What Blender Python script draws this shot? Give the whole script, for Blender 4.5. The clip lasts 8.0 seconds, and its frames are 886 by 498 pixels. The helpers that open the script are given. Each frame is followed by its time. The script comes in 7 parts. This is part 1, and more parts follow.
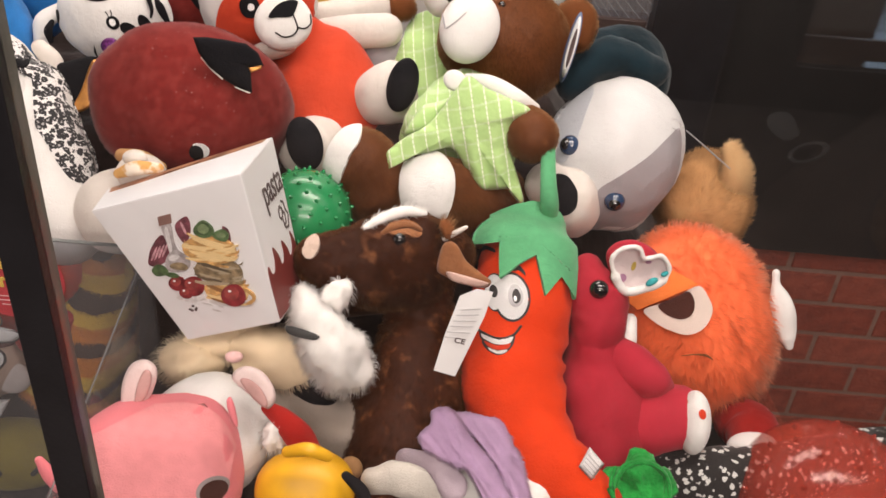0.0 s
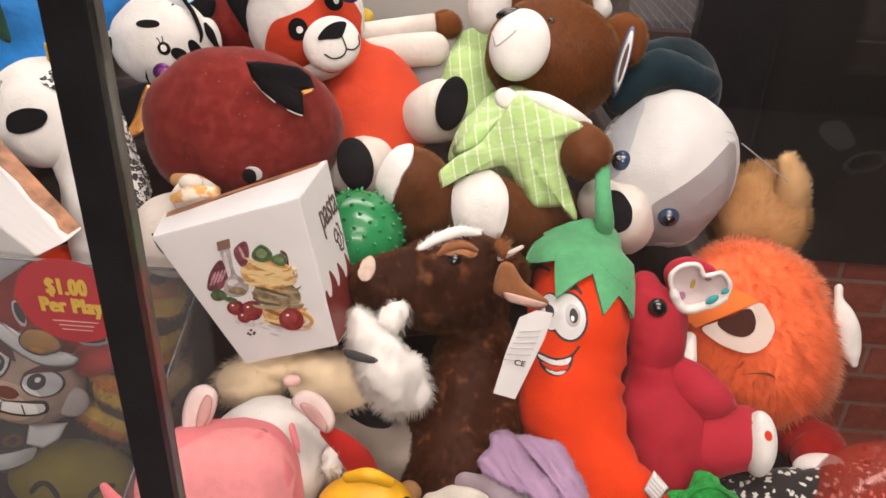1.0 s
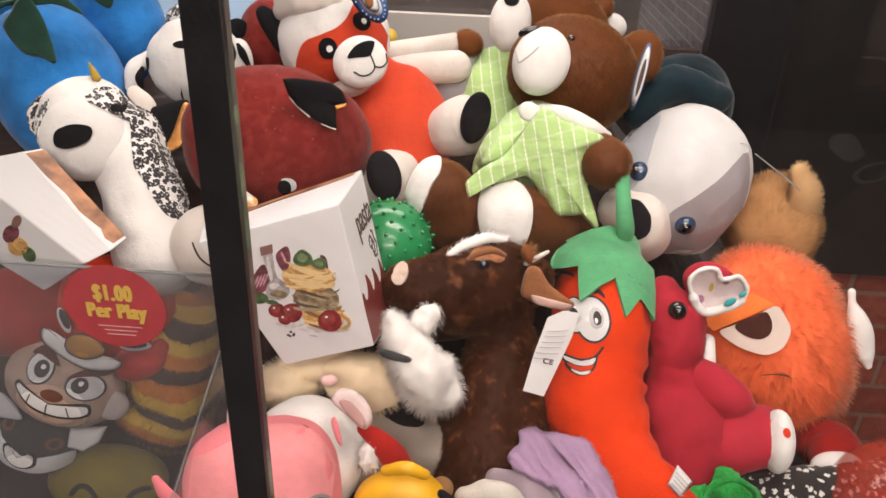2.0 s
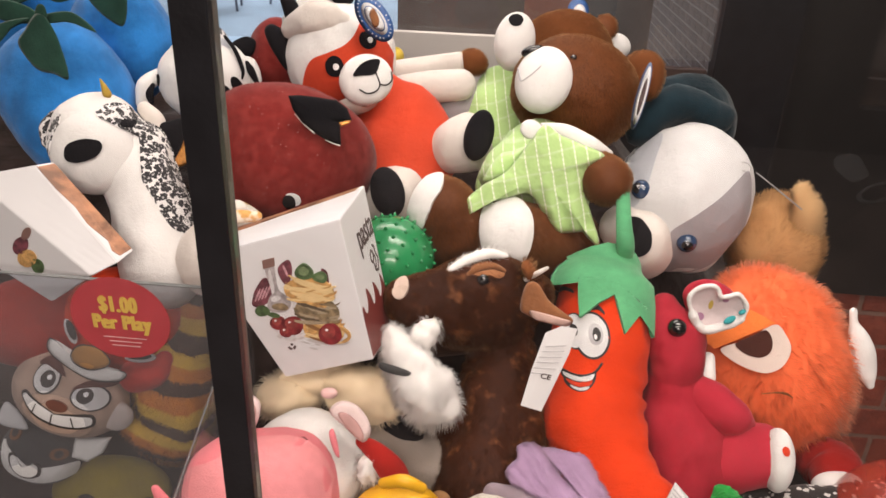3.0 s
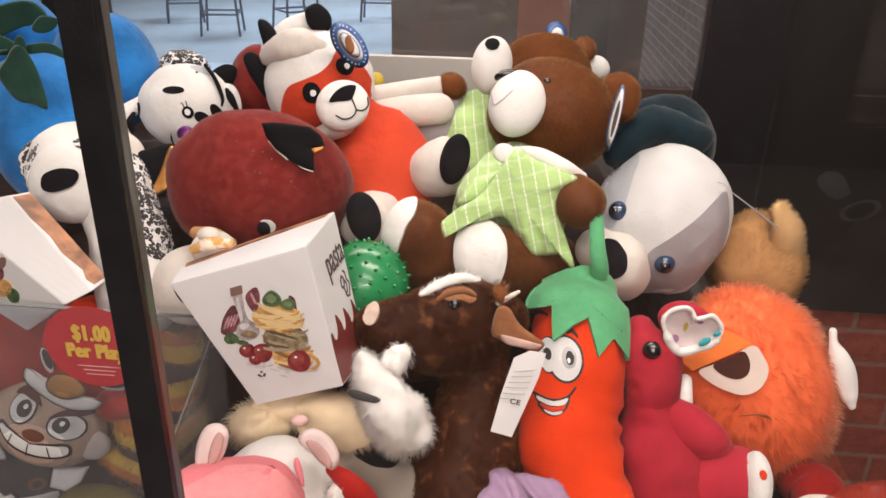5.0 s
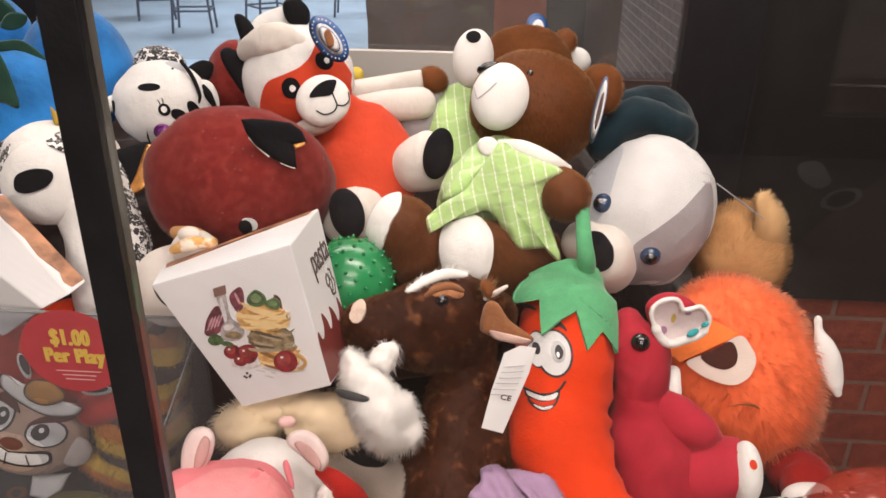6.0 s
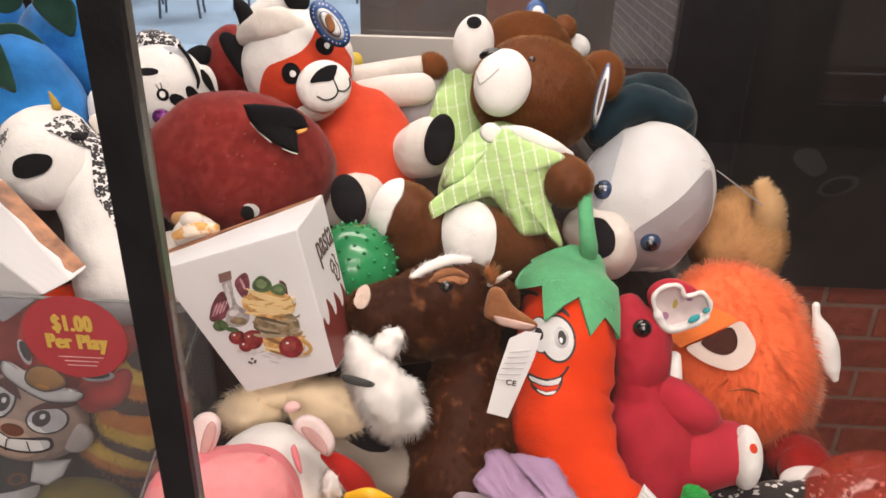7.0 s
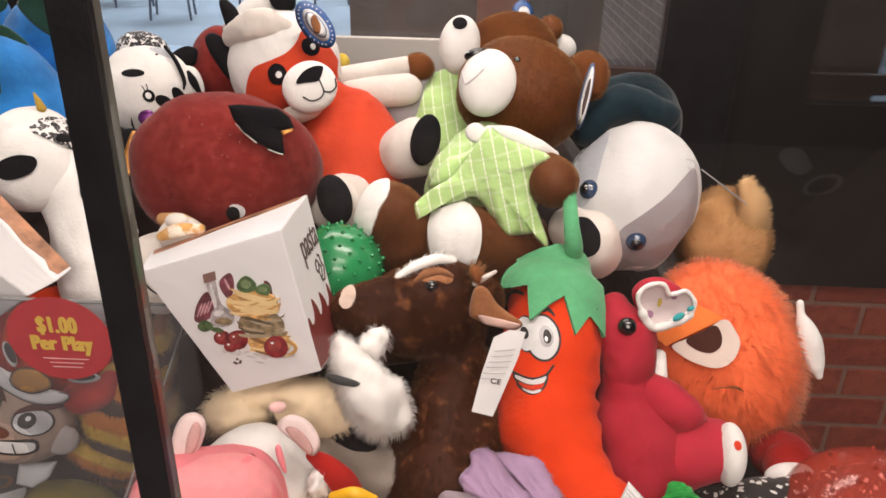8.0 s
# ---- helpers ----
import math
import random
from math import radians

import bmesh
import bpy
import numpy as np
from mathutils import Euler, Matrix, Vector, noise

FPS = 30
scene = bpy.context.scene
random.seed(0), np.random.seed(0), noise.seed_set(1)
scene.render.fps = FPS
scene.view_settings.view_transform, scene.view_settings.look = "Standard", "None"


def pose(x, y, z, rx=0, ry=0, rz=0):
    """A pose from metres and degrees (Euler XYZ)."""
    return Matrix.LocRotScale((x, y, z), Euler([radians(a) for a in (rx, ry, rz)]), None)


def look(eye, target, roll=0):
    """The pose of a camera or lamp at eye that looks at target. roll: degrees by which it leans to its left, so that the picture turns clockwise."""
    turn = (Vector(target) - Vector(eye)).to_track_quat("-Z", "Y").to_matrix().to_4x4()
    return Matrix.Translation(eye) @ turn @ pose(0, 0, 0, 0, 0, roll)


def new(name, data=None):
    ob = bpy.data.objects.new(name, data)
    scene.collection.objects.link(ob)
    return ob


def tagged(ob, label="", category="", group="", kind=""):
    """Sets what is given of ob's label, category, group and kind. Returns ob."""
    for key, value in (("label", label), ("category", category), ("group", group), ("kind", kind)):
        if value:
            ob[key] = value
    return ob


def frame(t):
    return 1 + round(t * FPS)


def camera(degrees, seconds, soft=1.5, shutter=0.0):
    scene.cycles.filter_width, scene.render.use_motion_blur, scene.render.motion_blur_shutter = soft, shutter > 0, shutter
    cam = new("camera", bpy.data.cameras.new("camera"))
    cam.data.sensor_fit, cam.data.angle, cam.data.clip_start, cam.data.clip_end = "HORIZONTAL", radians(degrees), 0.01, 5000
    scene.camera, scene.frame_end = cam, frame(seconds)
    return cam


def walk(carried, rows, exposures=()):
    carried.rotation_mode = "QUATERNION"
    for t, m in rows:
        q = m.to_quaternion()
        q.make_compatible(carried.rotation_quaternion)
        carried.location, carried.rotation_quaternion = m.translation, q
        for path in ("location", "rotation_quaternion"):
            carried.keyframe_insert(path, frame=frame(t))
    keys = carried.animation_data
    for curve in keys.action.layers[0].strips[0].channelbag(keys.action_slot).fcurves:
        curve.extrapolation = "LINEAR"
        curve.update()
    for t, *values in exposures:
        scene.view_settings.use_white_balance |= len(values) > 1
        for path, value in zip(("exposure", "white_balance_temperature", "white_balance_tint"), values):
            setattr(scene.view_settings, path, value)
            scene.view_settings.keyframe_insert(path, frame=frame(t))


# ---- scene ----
import itertools
from mathutils.bvhtree import BVHTree

# ---- camera and its walk ----
cam = camera(60.1, 8.0, soft=1.6)
METRES, EYE = 0.17, 1.35
ROWS = [
    (0.0, 0.0, 0.0, 0.0, 2.41, -29.68, -4.24),
    (0.5, -0.0924, 0.035, 0.0202, 3.47, -29.22, -3.16),
    (1.0, -0.1154, 0.0438, 0.0122, 4.1, -28.89, -2.38),
    (1.5, -0.1471, -0.0478, 0.0307, 4.35, -28.14, -1.84),
    (3.0, -0.1546, -0.1897, 0.0317, 5.41, -26.01, -1.95),
    (3.5, -0.1252, -0.192, 0.0422, 5.13, -25.37, -1.88),
    (4.0, -0.0922, -0.2091, 0.0477, 5.18, -25.2, -1.66),
    (4.5, -0.0576, -0.2208, 0.0496, 5.43, -24.77, -1.36),
    (5.0, 0.0199, -0.1582, 0.0561, 5.55, -24.52, -1.1),
    (6.5, -0.0833, -0.118, 0.0285, 3.24, -25.38, -1.17),
    (7.0, -0.1013, -0.1315, 0.0311, 2.87, -25.76, -1.29),
    (7.5, -0.0406, -0.0904, 0.0266, 2.23, -25.75, -1.35),
    (8.0, -0.0611, -0.1436, 0.0279, 2.29, -25.63, -1.28),
]
POSES = [(t, pose(METRES * x, METRES * y, EYE + METRES * z, 90 + pitch, roll, yaw)) for t, x, y, z, yaw, pitch, roll in ROWS]
POSES.append((1.7, look((-0.037, -0.018, 1.354), (-0.138, 1.749, 0.422), 2.1)))
POSES.append((5.2, look((0.008, -0.022, 1.3595), (-0.142, 1.794, 0.532), 1.0)))
POSES.sort(key=lambda row: row[0])
walk(cam, POSES, [(0.0, 0.05, 6700, 13), (8.0, 0.05, 6700, 13)])

# ---- world and lights ----
world = bpy.data.worlds.new("room_light")
scene.world = world
world.use_nodes = True
world.node_tree.nodes["Background"].inputs[0].default_value = (0.55, 0.62, 0.75, 1)
world.node_tree.nodes["Background"].inputs[1].default_value = 0.05


def area_lamp(name, place, target, size, size_y, watts, rgb):
    data = bpy.data.lights.new(name, "AREA")
    data.shape, data.size, data.size_y, data.energy, data.color = "RECTANGLE", size, size_y, watts, rgb
    ob = new(name, data)
    ob.matrix_world = look(place, target)
    return ob


# strip lights under the roof of the cabinet
area_lamp("cabinet_light", (0.12, 0.43, 1.775), (0.14, 0.60, 0.9), 0.58, 0.16, 5.6, (1.0, 0.905, 0.835))
area_lamp("cabinet_light", (-0.22, 1.05, 1.775), (-0.22, 0.85, 0.9), 0.90, 0.14, 5.6, (1.0, 0.905, 0.835))
# ceiling panels of the room
for lx, ly in ((-2.5, 5.5), (-3.0, 9.5), (-0.8, 10.5)):
    area_lamp("room_light", (lx, ly, 2.97), (lx, ly, 0), 1.2, 1.2, 120, (0.78, 0.88, 1.0))
area_lamp("room_light", (-0.1, -1.1, 2.97), (-0.1, -0.4, 0), 2.4, 0.8, 62, (1.0, 0.89, 0.82))
area_lamp("room_light", (0.3, -3.2, 2.97), (0.2, -1.2, 0), 2.4, 1.0, 150, (1.0, 0.89, 0.82))
area_lamp("room_light", (-1.3, 1.7, 2.97), (-1.3, 1.7, 0), 0.6, 0.6, 45, (1.0, 0.88, 0.77))


# ---- materials ----
def mat_base(name):
    m = bpy.data.materials.new(name)
    m.use_nodes = True
    nt = m.node_tree
    return m, nt, nt.nodes["Principled BSDF"]


def node(nt, kind, **values):
    n = nt.nodes.new(kind)
    for k, v in values.items():
        n.inputs[k].default_value = v
    return n


def mixed(nt, fac, a, b, blend="MIX"):
    n = nt.nodes.new("ShaderNodeMix")
    n.data_type, n.blend_type = "RGBA", blend
    for sock, v in ((n.inputs[0], fac), (n.inputs[6], a), (n.inputs[7], b)):
        if isinstance(v, bpy.types.NodeSocket):
            nt.links.new(v, sock)
        else:
            sock.default_value = v if isinstance(v, (int, float)) else (*v[:3], 1)
    return n.outputs[2]


def shade(rgb, k):
    return tuple(min(1, c * k) for c in rgb)


def coords(nt, rot=(0, 0, 0), scale=(1, 1, 1)):
    tc = nt.nodes.new("ShaderNodeTexCoord")
    mp = nt.nodes.new("ShaderNodeMapping")
    mp.inputs["Rotation"].default_value = [radians(a) for a in rot]
    mp.inputs["Scale"].default_value = scale
    nt.links.new(tc.outputs["Object"], mp.inputs["Vector"])
    return mp.outputs[0]


def noise_fac(nt, vec, scale, detail=3, lo=0.35, hi=0.65):
    n = node(nt, "ShaderNodeTexNoise", Scale=scale, Detail=detail)
    nt.links.new(vec, n.inputs["Vector"])
    r = nt.nodes.new("ShaderNodeMapRange")
    r.inputs[1].default_value, r.inputs[2].default_value = lo, hi
    nt.links.new(n.outputs["Fac"], r.inputs[0])
    return r.outputs[0]


def bump(nt, bsdf, height, strength, distance):
    b = node(nt, "ShaderNodeBump", Strength=strength, Distance=distance)
    nt.links.new(height, b.inputs["Height"])
    nt.links.new(b.outputs[0], bsdf.inputs["Normal"])


def cloth(name, rgb, var=0.16, nap=700, relief=0.3, rough=0.9, sheen=0.25, crease=True, island=0.0, fluff=0.0, spec=0.1, mottle=0.0, lint=0.0, tint=None, pale_patches=None, pale_patches_at=(0.56, 0.76)):
    """Plush or felt: a fine nap, faint soiling in patches, and soft creases."""
    m, nt, bs = mat_base(name)
    v = coords(nt)
    patch = noise_fac(nt, v, 28, 4)
    fine = noise_fac(nt, v, nap, 2, 0.3, 0.7)
    col = mixed(nt, patch, shade(rgb, 1 - var), shade(rgb, 1 + var * 0.6))
    col = mixed(nt, fine, mixed(nt, 1.0, col, (1 - var * 0.9,) * 3, "MULTIPLY"), col)
    if mottle:
        crush = noise_fac(nt, v, 170, 3, 0.3, 0.7)
        col = mixed(nt, crush, mixed(nt, 1.0, col, (1 - mottle,) * 3, "MULTIPLY"), mixed(nt, 1.0, col, (1 + mottle,) * 3, "MULTIPLY"))
    # paler patches by noise; on the chocolate and cow furs they stand in for sheen
    if pale_patches:
        col = mixed(nt, noise_fac(nt, v, 85, 5, *pale_patches_at), col, pale_patches)
    if lint:
        col = mixed(nt, noise_fac(nt, v, 520, 1, 0.76 - lint, 0.80 - lint), col, (0.45, 0.36, 0.34))
    if island:
        g = nt.nodes.new("ShaderNodeNewGeometry")
        col = mixed(nt, g.outputs["Random Per Island"], mixed(nt, 1.0, col, (1 - island,) * 3, "MULTIPLY"), col)
    nt.links.new(col, bs.inputs["Base Color"])
    bs.inputs["Roughness"].default_value = rough
    bs.inputs["Specular IOR Level"].default_value = spec
    bs.inputs["Sheen Weight"].default_value = sheen
    bs.inputs["Sheen Roughness"].default_value = 0.45
    bs.inputs["Sheen Tint"].default_value = (*(tint or [0.5 + 0.5 * c for c in rgb]), 1)
    h = fine
    if crease:
        big = noise_fac(nt, v, 55, 3, 0.2, 0.8)
        mm = nt.nodes.new("ShaderNodeMath")
        mm.operation = "MULTIPLY_ADD"
        nt.links.new(big, mm.inputs[0])
        mm.inputs[1].default_value = 7.0
        nt.links.new(fine, mm.inputs[2])
        rid = node(nt, "ShaderNodeTexNoise", Scale=13, Detail=1.0, Distortion=0.4)
        nt.links.new(v, rid.inputs["Vector"])
        dist = nt.nodes.new("ShaderNodeMath")
        dist.operation, dist.inputs[1].default_value = "SUBTRACT", 0.5
        nt.links.new(rid.outputs["Fac"], dist.inputs[0])
        away = nt.nodes.new("ShaderNodeMath")
        away.operation = "ABSOLUTE"
        nt.links.new(dist.outputs[0], away.inputs[0])
        groove = nt.nodes.new("ShaderNodeMapRange")
        groove.interpolation_type = "SMOOTHSTEP"
        groove.inputs[1].default_value, groove.inputs[2].default_value = 0.0, 0.07
        groove.inputs[3].default_value, groove.inputs[4].default_value = -0.6, 0.0
        nt.links.new(away.outputs[0], groove.inputs[0])
        tot = nt.nodes.new("ShaderNodeMath")
        tot.operation = "ADD"
        nt.links.new(mm.outputs[0], tot.inputs[0])
        nt.links.new(groove.outputs[0], tot.inputs[1])
        h = tot.outputs[0]
    bump(nt, bs, h, relief, 0.0009)
    if fluff:
        at = nt.nodes.new("ShaderNodeAttribute")
        at.attribute_name = "nap_direction"
        vt = nt.nodes.new("ShaderNodeVectorTransform")
        vt.vector_type, vt.convert_from, vt.convert_to = "NORMAL", "OBJECT", "WORLD"
        nt.links.new(at.outputs["Vector"], vt.inputs[0])
        nt.links.new(vt.outputs[0], bs.inputs["Normal"])
        tl = nt.nodes.new("ShaderNodeBsdfTranslucent")
        mx = node(nt, "ShaderNodeMixShader", Fac=fluff)
        nt.links.new(col, tl.inputs["Color"])
        nt.links.new(vt.outputs[0], tl.inputs["Normal"])
        nt.links.new(bs.outputs[0], mx.inputs[1])
        nt.links.new(tl.outputs[0], mx.inputs[2])
        nt.links.new(mx.outputs[0], nt.nodes["Material Output"].inputs[0])
    return m


def plain(name, rgb, rough=0.5, metal=0.0, var=0.08, scale=60, spec=0.5, coat=0.0):
    m, nt, bs = mat_base(name)
    v = coords(nt)
    col = mixed(nt, noise_fac(nt, v, scale, 5), shade(rgb, 1 - var), shade(rgb, 1 + var))
    nt.links.new(col, bs.inputs["Base Color"])
    bs.inputs["Roughness"].default_value, bs.inputs["Metallic"].default_value = rough, metal
    bs.inputs["Specular IOR Level"].default_value = spec
    bs.inputs["Coat Weight"].default_value = coat
    bump(nt, bs, noise_fac(nt, v, scale * 8, 2), 0.08, 0.0006)
    return m


def spotted(name, base, spot, scale, lo, hi, ring=False):
    """Cloth printed with irregular spots, or with leopard rings."""
    m, nt, bs = mat_base(name)
    v = coords(nt)
    warp = node(nt, "ShaderNodeTexNoise", Scale=scale * 1.6, Detail=2)
    nt.links.new(v, warp.inputs["Vector"])
    add = nt.nodes.new("ShaderNodeVectorMath")
    add.operation = "MULTIPLY_ADD"
    nt.links.new(warp.outputs["Color"], add.inputs[0])
    add.inputs[1].default_value = (0.9 / scale,) * 3
    nt.links.new(v, add.inputs[2])
    vo = node(nt, "ShaderNodeTexVoronoi", Scale=scale)
    nt.links.new(add.outputs[0], vo.inputs["Vector"])
    ramp = nt.nodes.new("ShaderNodeValToRGB")
    el = ramp.color_ramp.elements
    if ring:
        el[0].position, el[0].color = 0.0, (*shade(base, 0.55), 1)
        el[1].position, el[1].color = hi + 0.04, (*base, 1)
        for p, c in ((lo, shade(base, 0.5)), (lo + 0.03, spot), (hi, spot)):
            e = el.new(p)
            e.color = (*c, 1)
    else:
        el[0].position, el[0].color = lo, (*spot, 1)
        el[1].position, el[1].color = hi, (*base, 1)
    nt.links.new(vo.outputs["Distance"], ramp.inputs[0])
    nt.links.new(ramp.outputs[0], bs.inputs["Base Color"])
    bs.inputs["Roughness"].default_value = 0.9
    bs.inputs["Sheen Weight"].default_value = 0.15
    bump(nt, bs, noise_fac(nt, v, 600, 2), 0.4, 0.0008)
    return m


def gingham(name, base, line, turn):
    """Thin cotton with pale stitched lines one way and fainter ones across."""
    m, nt, bs = mat_base(name)
    v = coords(nt, rot=turn)
    weave = noise_fac(nt, v, 900, 2)

    def band(axis, scale, width, wobble):
        w = node(nt, "ShaderNodeTexWave", Scale=scale, Distortion=wobble)
        w.inputs["Detail Scale"].default_value = 1.5
        w.bands_direction = axis
        nt.links.new(v, w.inputs["Vector"])
        r = nt.nodes.new("ShaderNodeMapRange")
        r.inputs[1].default_value, r.inputs[2].default_value = 1 - width, 1 - width * 0.5
        nt.links.new(w.outputs["Fac"], r.inputs[0])
        return r.outputs[0]

    dash = band("Z", 74, 1.2, 0.5)
    cut = nt.nodes.new("ShaderNodeMath")
    cut.operation = "MULTIPLY"
    nt.links.new(band("X", 28, 0.055, 0.5), cut.inputs[0])
    nt.links.new(dash, cut.inputs[1])
    col = mixed(nt, band("Z", 20, 0.06, 0.5), base, mixed(nt, 0.35, base, line))
    col = mixed(nt, cut.outputs[0], mixed(nt, 0.7, base, col), line)
    col = mixed(nt, weave, mixed(nt, 1.0, col, (0.86, 0.86, 0.86), "MULTIPLY"), col)
    nt.links.new(col, bs.inputs["Base Color"])
    bs.inputs["Roughness"].default_value = 0.85
    bs.inputs["Sheen Weight"].default_value = 0.2
    bump(nt, bs, noise_fac(nt, v, 70, 3), 0.35, 0.003)
    return m


def striped(name, colours, scale, turn):
    m, nt, bs = mat_base(name)
    v = coords(nt, rot=turn)
    w = node(nt, "ShaderNodeTexWave", Scale=scale, Distortion=2.5, Detail=2)
    w.wave_profile = "SAW"
    w.bands_direction = "Z"
    nt.links.new(v, w.inputs["Vector"])
    ramp = nt.nodes.new("ShaderNodeValToRGB")
    ramp.color_ramp.interpolation = "CONSTANT"
    el = ramp.color_ramp.elements
    el[0].color, el[1].position = (*colours[0], 1), 1 / len(colours)
    el[1].color = (*colours[1], 1)
    for i, c in enumerate(colours[2:], 2):
        e = el.new(i / len(colours))
        e.color = (*c, 1)
    nt.links.new(w.outputs["Fac"], ramp.inputs[0])
    nt.links.new(ramp.outputs[0], bs.inputs["Base Color"])
    bs.inputs["Roughness"].default_value = 0.95
    bump(nt, bs, noise_fac(nt, v, 500, 2), 0.7, 0.0012)
    return m


def clear(name, tint, gloss=0.06, rough=0.02, haze=0.0):
    """A thin clear pane: lets light through, with a little gloss that grows at grazing angles."""
    m = bpy.data.materials.new(name)
    m.use_nodes = True
    nt = m.node_tree
    nt.nodes.remove(nt.nodes["Principled BSDF"])
    tr = nt.nodes.new("ShaderNodeBsdfTransparent")
    tr.inputs[0].default_value = (*tint, 1)
    gl = node(nt, "ShaderNodeBsdfGlossy", Roughness=rough)
    lw = node(nt, "ShaderNodeLayerWeight", Blend=0.5)
    pw = nt.nodes.new("ShaderNodeMath")
    pw.operation, pw.inputs[1].default_value = "POWER", 5.0
    nt.links.new(lw.outputs["Facing"], pw.inputs[0])
    ad = nt.nodes.new("ShaderNodeMath")
    ad.operation, ad.inputs[1].default_value, ad.inputs[2].default_value = "MULTIPLY_ADD", 0.8, gloss
    nt.links.new(pw.outputs[0], ad.inputs[0])
    mx = nt.nodes.new("ShaderNodeMixShader")
    nt.links.new(ad.outputs[0], mx.inputs[0])
    nt.links.new(tr.outputs[0], mx.inputs[1])
    nt.links.new(gl.outputs[0], mx.inputs[2])
    out = mx.outputs[0]
    if haze:
        df = nt.nodes.new("ShaderNodeBsdfDiffuse")
        df.inputs[0].default_value = (0.8, 0.8, 0.82, 1)
        scr = nt.nodes.new("ShaderNodeMath")
        scr.operation, scr.inputs[1].default_value = "MULTIPLY", haze
        nt.links.new(noise_fac(nt, coords(nt), 9, 5, 0.0, 0.8), scr.inputs[0])
        m2 = nt.nodes.new("ShaderNodeMixShader")
        nt.links.new(scr.outputs[0], m2.inputs[0])
        nt.links.new(out, m2.inputs[1])
        nt.links.new(df.outputs[0], m2.inputs[2])
        out = m2.outputs[0]
    nt.links.new(out, nt.nodes["Material Output"].inputs[0])
    return m


WHITE = cloth("white_plush", (0.76, 0.75, 0.73), var=0.08)
CREAM = cloth("cream_plush", (0.68, 0.63, 0.58), var=0.08)
GREYWHITE = cloth("grey_white_plush", (0.62, 0.62, 0.62), var=0.07)
GREY = cloth("grey_plush", (0.47, 0.49, 0.53), var=0.08, nap=500)
PINKGREY = cloth("pink_grey_plush", (0.31, 0.285, 0.30), var=0.08)
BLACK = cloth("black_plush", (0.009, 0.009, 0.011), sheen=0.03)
MAROON = cloth("maroon_plush", (0.20, 0.021, 0.018), var=0.14, nap=420, sheen=0.3, mottle=0.05, lint=0.008, fluff=0.02, pale_patches=(0.245, 0.036, 0.030), pale_patches_at=(0.45, 0.75))
RED = cloth("red_felt", (0.60, 0.05, 0.02), var=0.08)
FOXRED = cloth("fox_red_felt", (0.58, 0.062, 0.026), var=0.08)
BROWN = cloth("brown_plush", (0.22, 0.076, 0.027), var=0.10, nap=380, sheen=0.35, island=0.45, fluff=0.02, rough=0.5, spec=0.15, tint=(1.0, 0.6, 0.3), crease=False)
# the sheen of parted fur is put into the next two colours as rust patches
CHOC = cloth("chocolate_fur", (0.092, 0.029, 0.011), var=0.12, sheen=0.12, island=0.4, fluff=0.02, rough=0.5, spec=0.25, crease=False, tint=(1.0, 0.5, 0.22), pale_patches=(0.22, 0.082, 0.030), pale_patches_at=(0.58, 0.76))
COWBROWN = cloth("cow_fur", (0.074, 0.0205, 0.0078), var=0.15, sheen=0.1, island=0.45, fluff=0.02, rough=0.5, spec=0.12, mottle=0.12, crease=False, tint=(1.0, 0.5, 0.2), pale_patches=(0.28, 0.104, 0.038), pale_patches_at=(0.56, 0.75))
RUST = cloth("rust_brown_plush", (0.23, 0.080, 0.028), var=0.12, nap=380, sheen=0.35, island=0.35, fluff=0.02, tint=(1.0, 0.6, 0.3), crease=False)
GOLDBROWN = cloth("golden_brown_fur", (0.50, 0.27, 0.12), var=0.08, sheen=0.1, island=0.3, fluff=0.02, crease=False, tint=(1.0, 0.65, 0.35))
PALETAN = cloth("pale_tan_fur", (0.72, 0.47, 0.24), var=0.08, sheen=0.1, island=0.3, fluff=0.02, crease=False)
TANSUEDE = cloth("tan_suede", (0.30, 0.125, 0.055), var=0.15, nap=300)
TANFUR = cloth("tan_fur", (0.95, 0.79, 0.56), var=0.06, island=0.15, fluff=0.02, crease=False)
WHITEFUR = cloth("white_fur", (0.90, 0.88, 0.85), var=0.04, island=0.06, fluff=0.02, crease=False)
CHILI = cloth("chili_red_plush", (0.68, 0.047, 0.009), var=0.10, nap=600, sheen=0.1)
LEAFGREEN = cloth("leaf_green_plush", (0.10, 0.38, 0.18), var=0.12, nap=450, sheen=0.4, crease=False, mottle=0.06)
PINK = cloth("crimson_pink_plush", (0.46, 0.030, 0.050), var=0.10, nap=450, sheen=0.2, relief=0.3, crease=False, fluff=0.02)
ORANGEFUR = cloth("orange_fur", (1.0, 0.20, 0.075), var=0.05, sheen=0.45, tint=(1.0, 0.62, 0.45), island=0.24, fluff=0.02, crease=False)
ORANGEFELT = cloth("orange_felt", (0.85, 0.21, 0.05), var=0.06)
TEAL = cloth("dark_teal_plush", (0.010, 0.026, 0.036), var=0.4, sheen=0.3)
BLUE = cloth("blue_plush", (0.024, 0.21, 0.58), var=0.28, sheen=0.4)
DARKGREEN = cloth("dark_green_felt", (0.022, 0.070, 0.050), var=0.25, sheen=0.4)
BABYPINK = cloth("baby_pink_plush", (0.85, 0.235, 0.27), var=0.06, nap=800)
PALEPINK = cloth("pale_pink_plush", (0.80, 0.52, 0.50), var=0.08)
LILAC = cloth("lilac_fur", (0.56, 0.38, 0.58), var=0.1, island=0.25, fluff=0.02)
YELLOW = plain("yellow_vinyl", (0.80, 0.42, 0.012), 0.45)
OLIVE = cloth("yellow_plush", (0.27, 0.21, 0.04), var=0.15)
BROWNFELT = cloth("dark_brown_felt", (0.06, 0.02, 0.015))
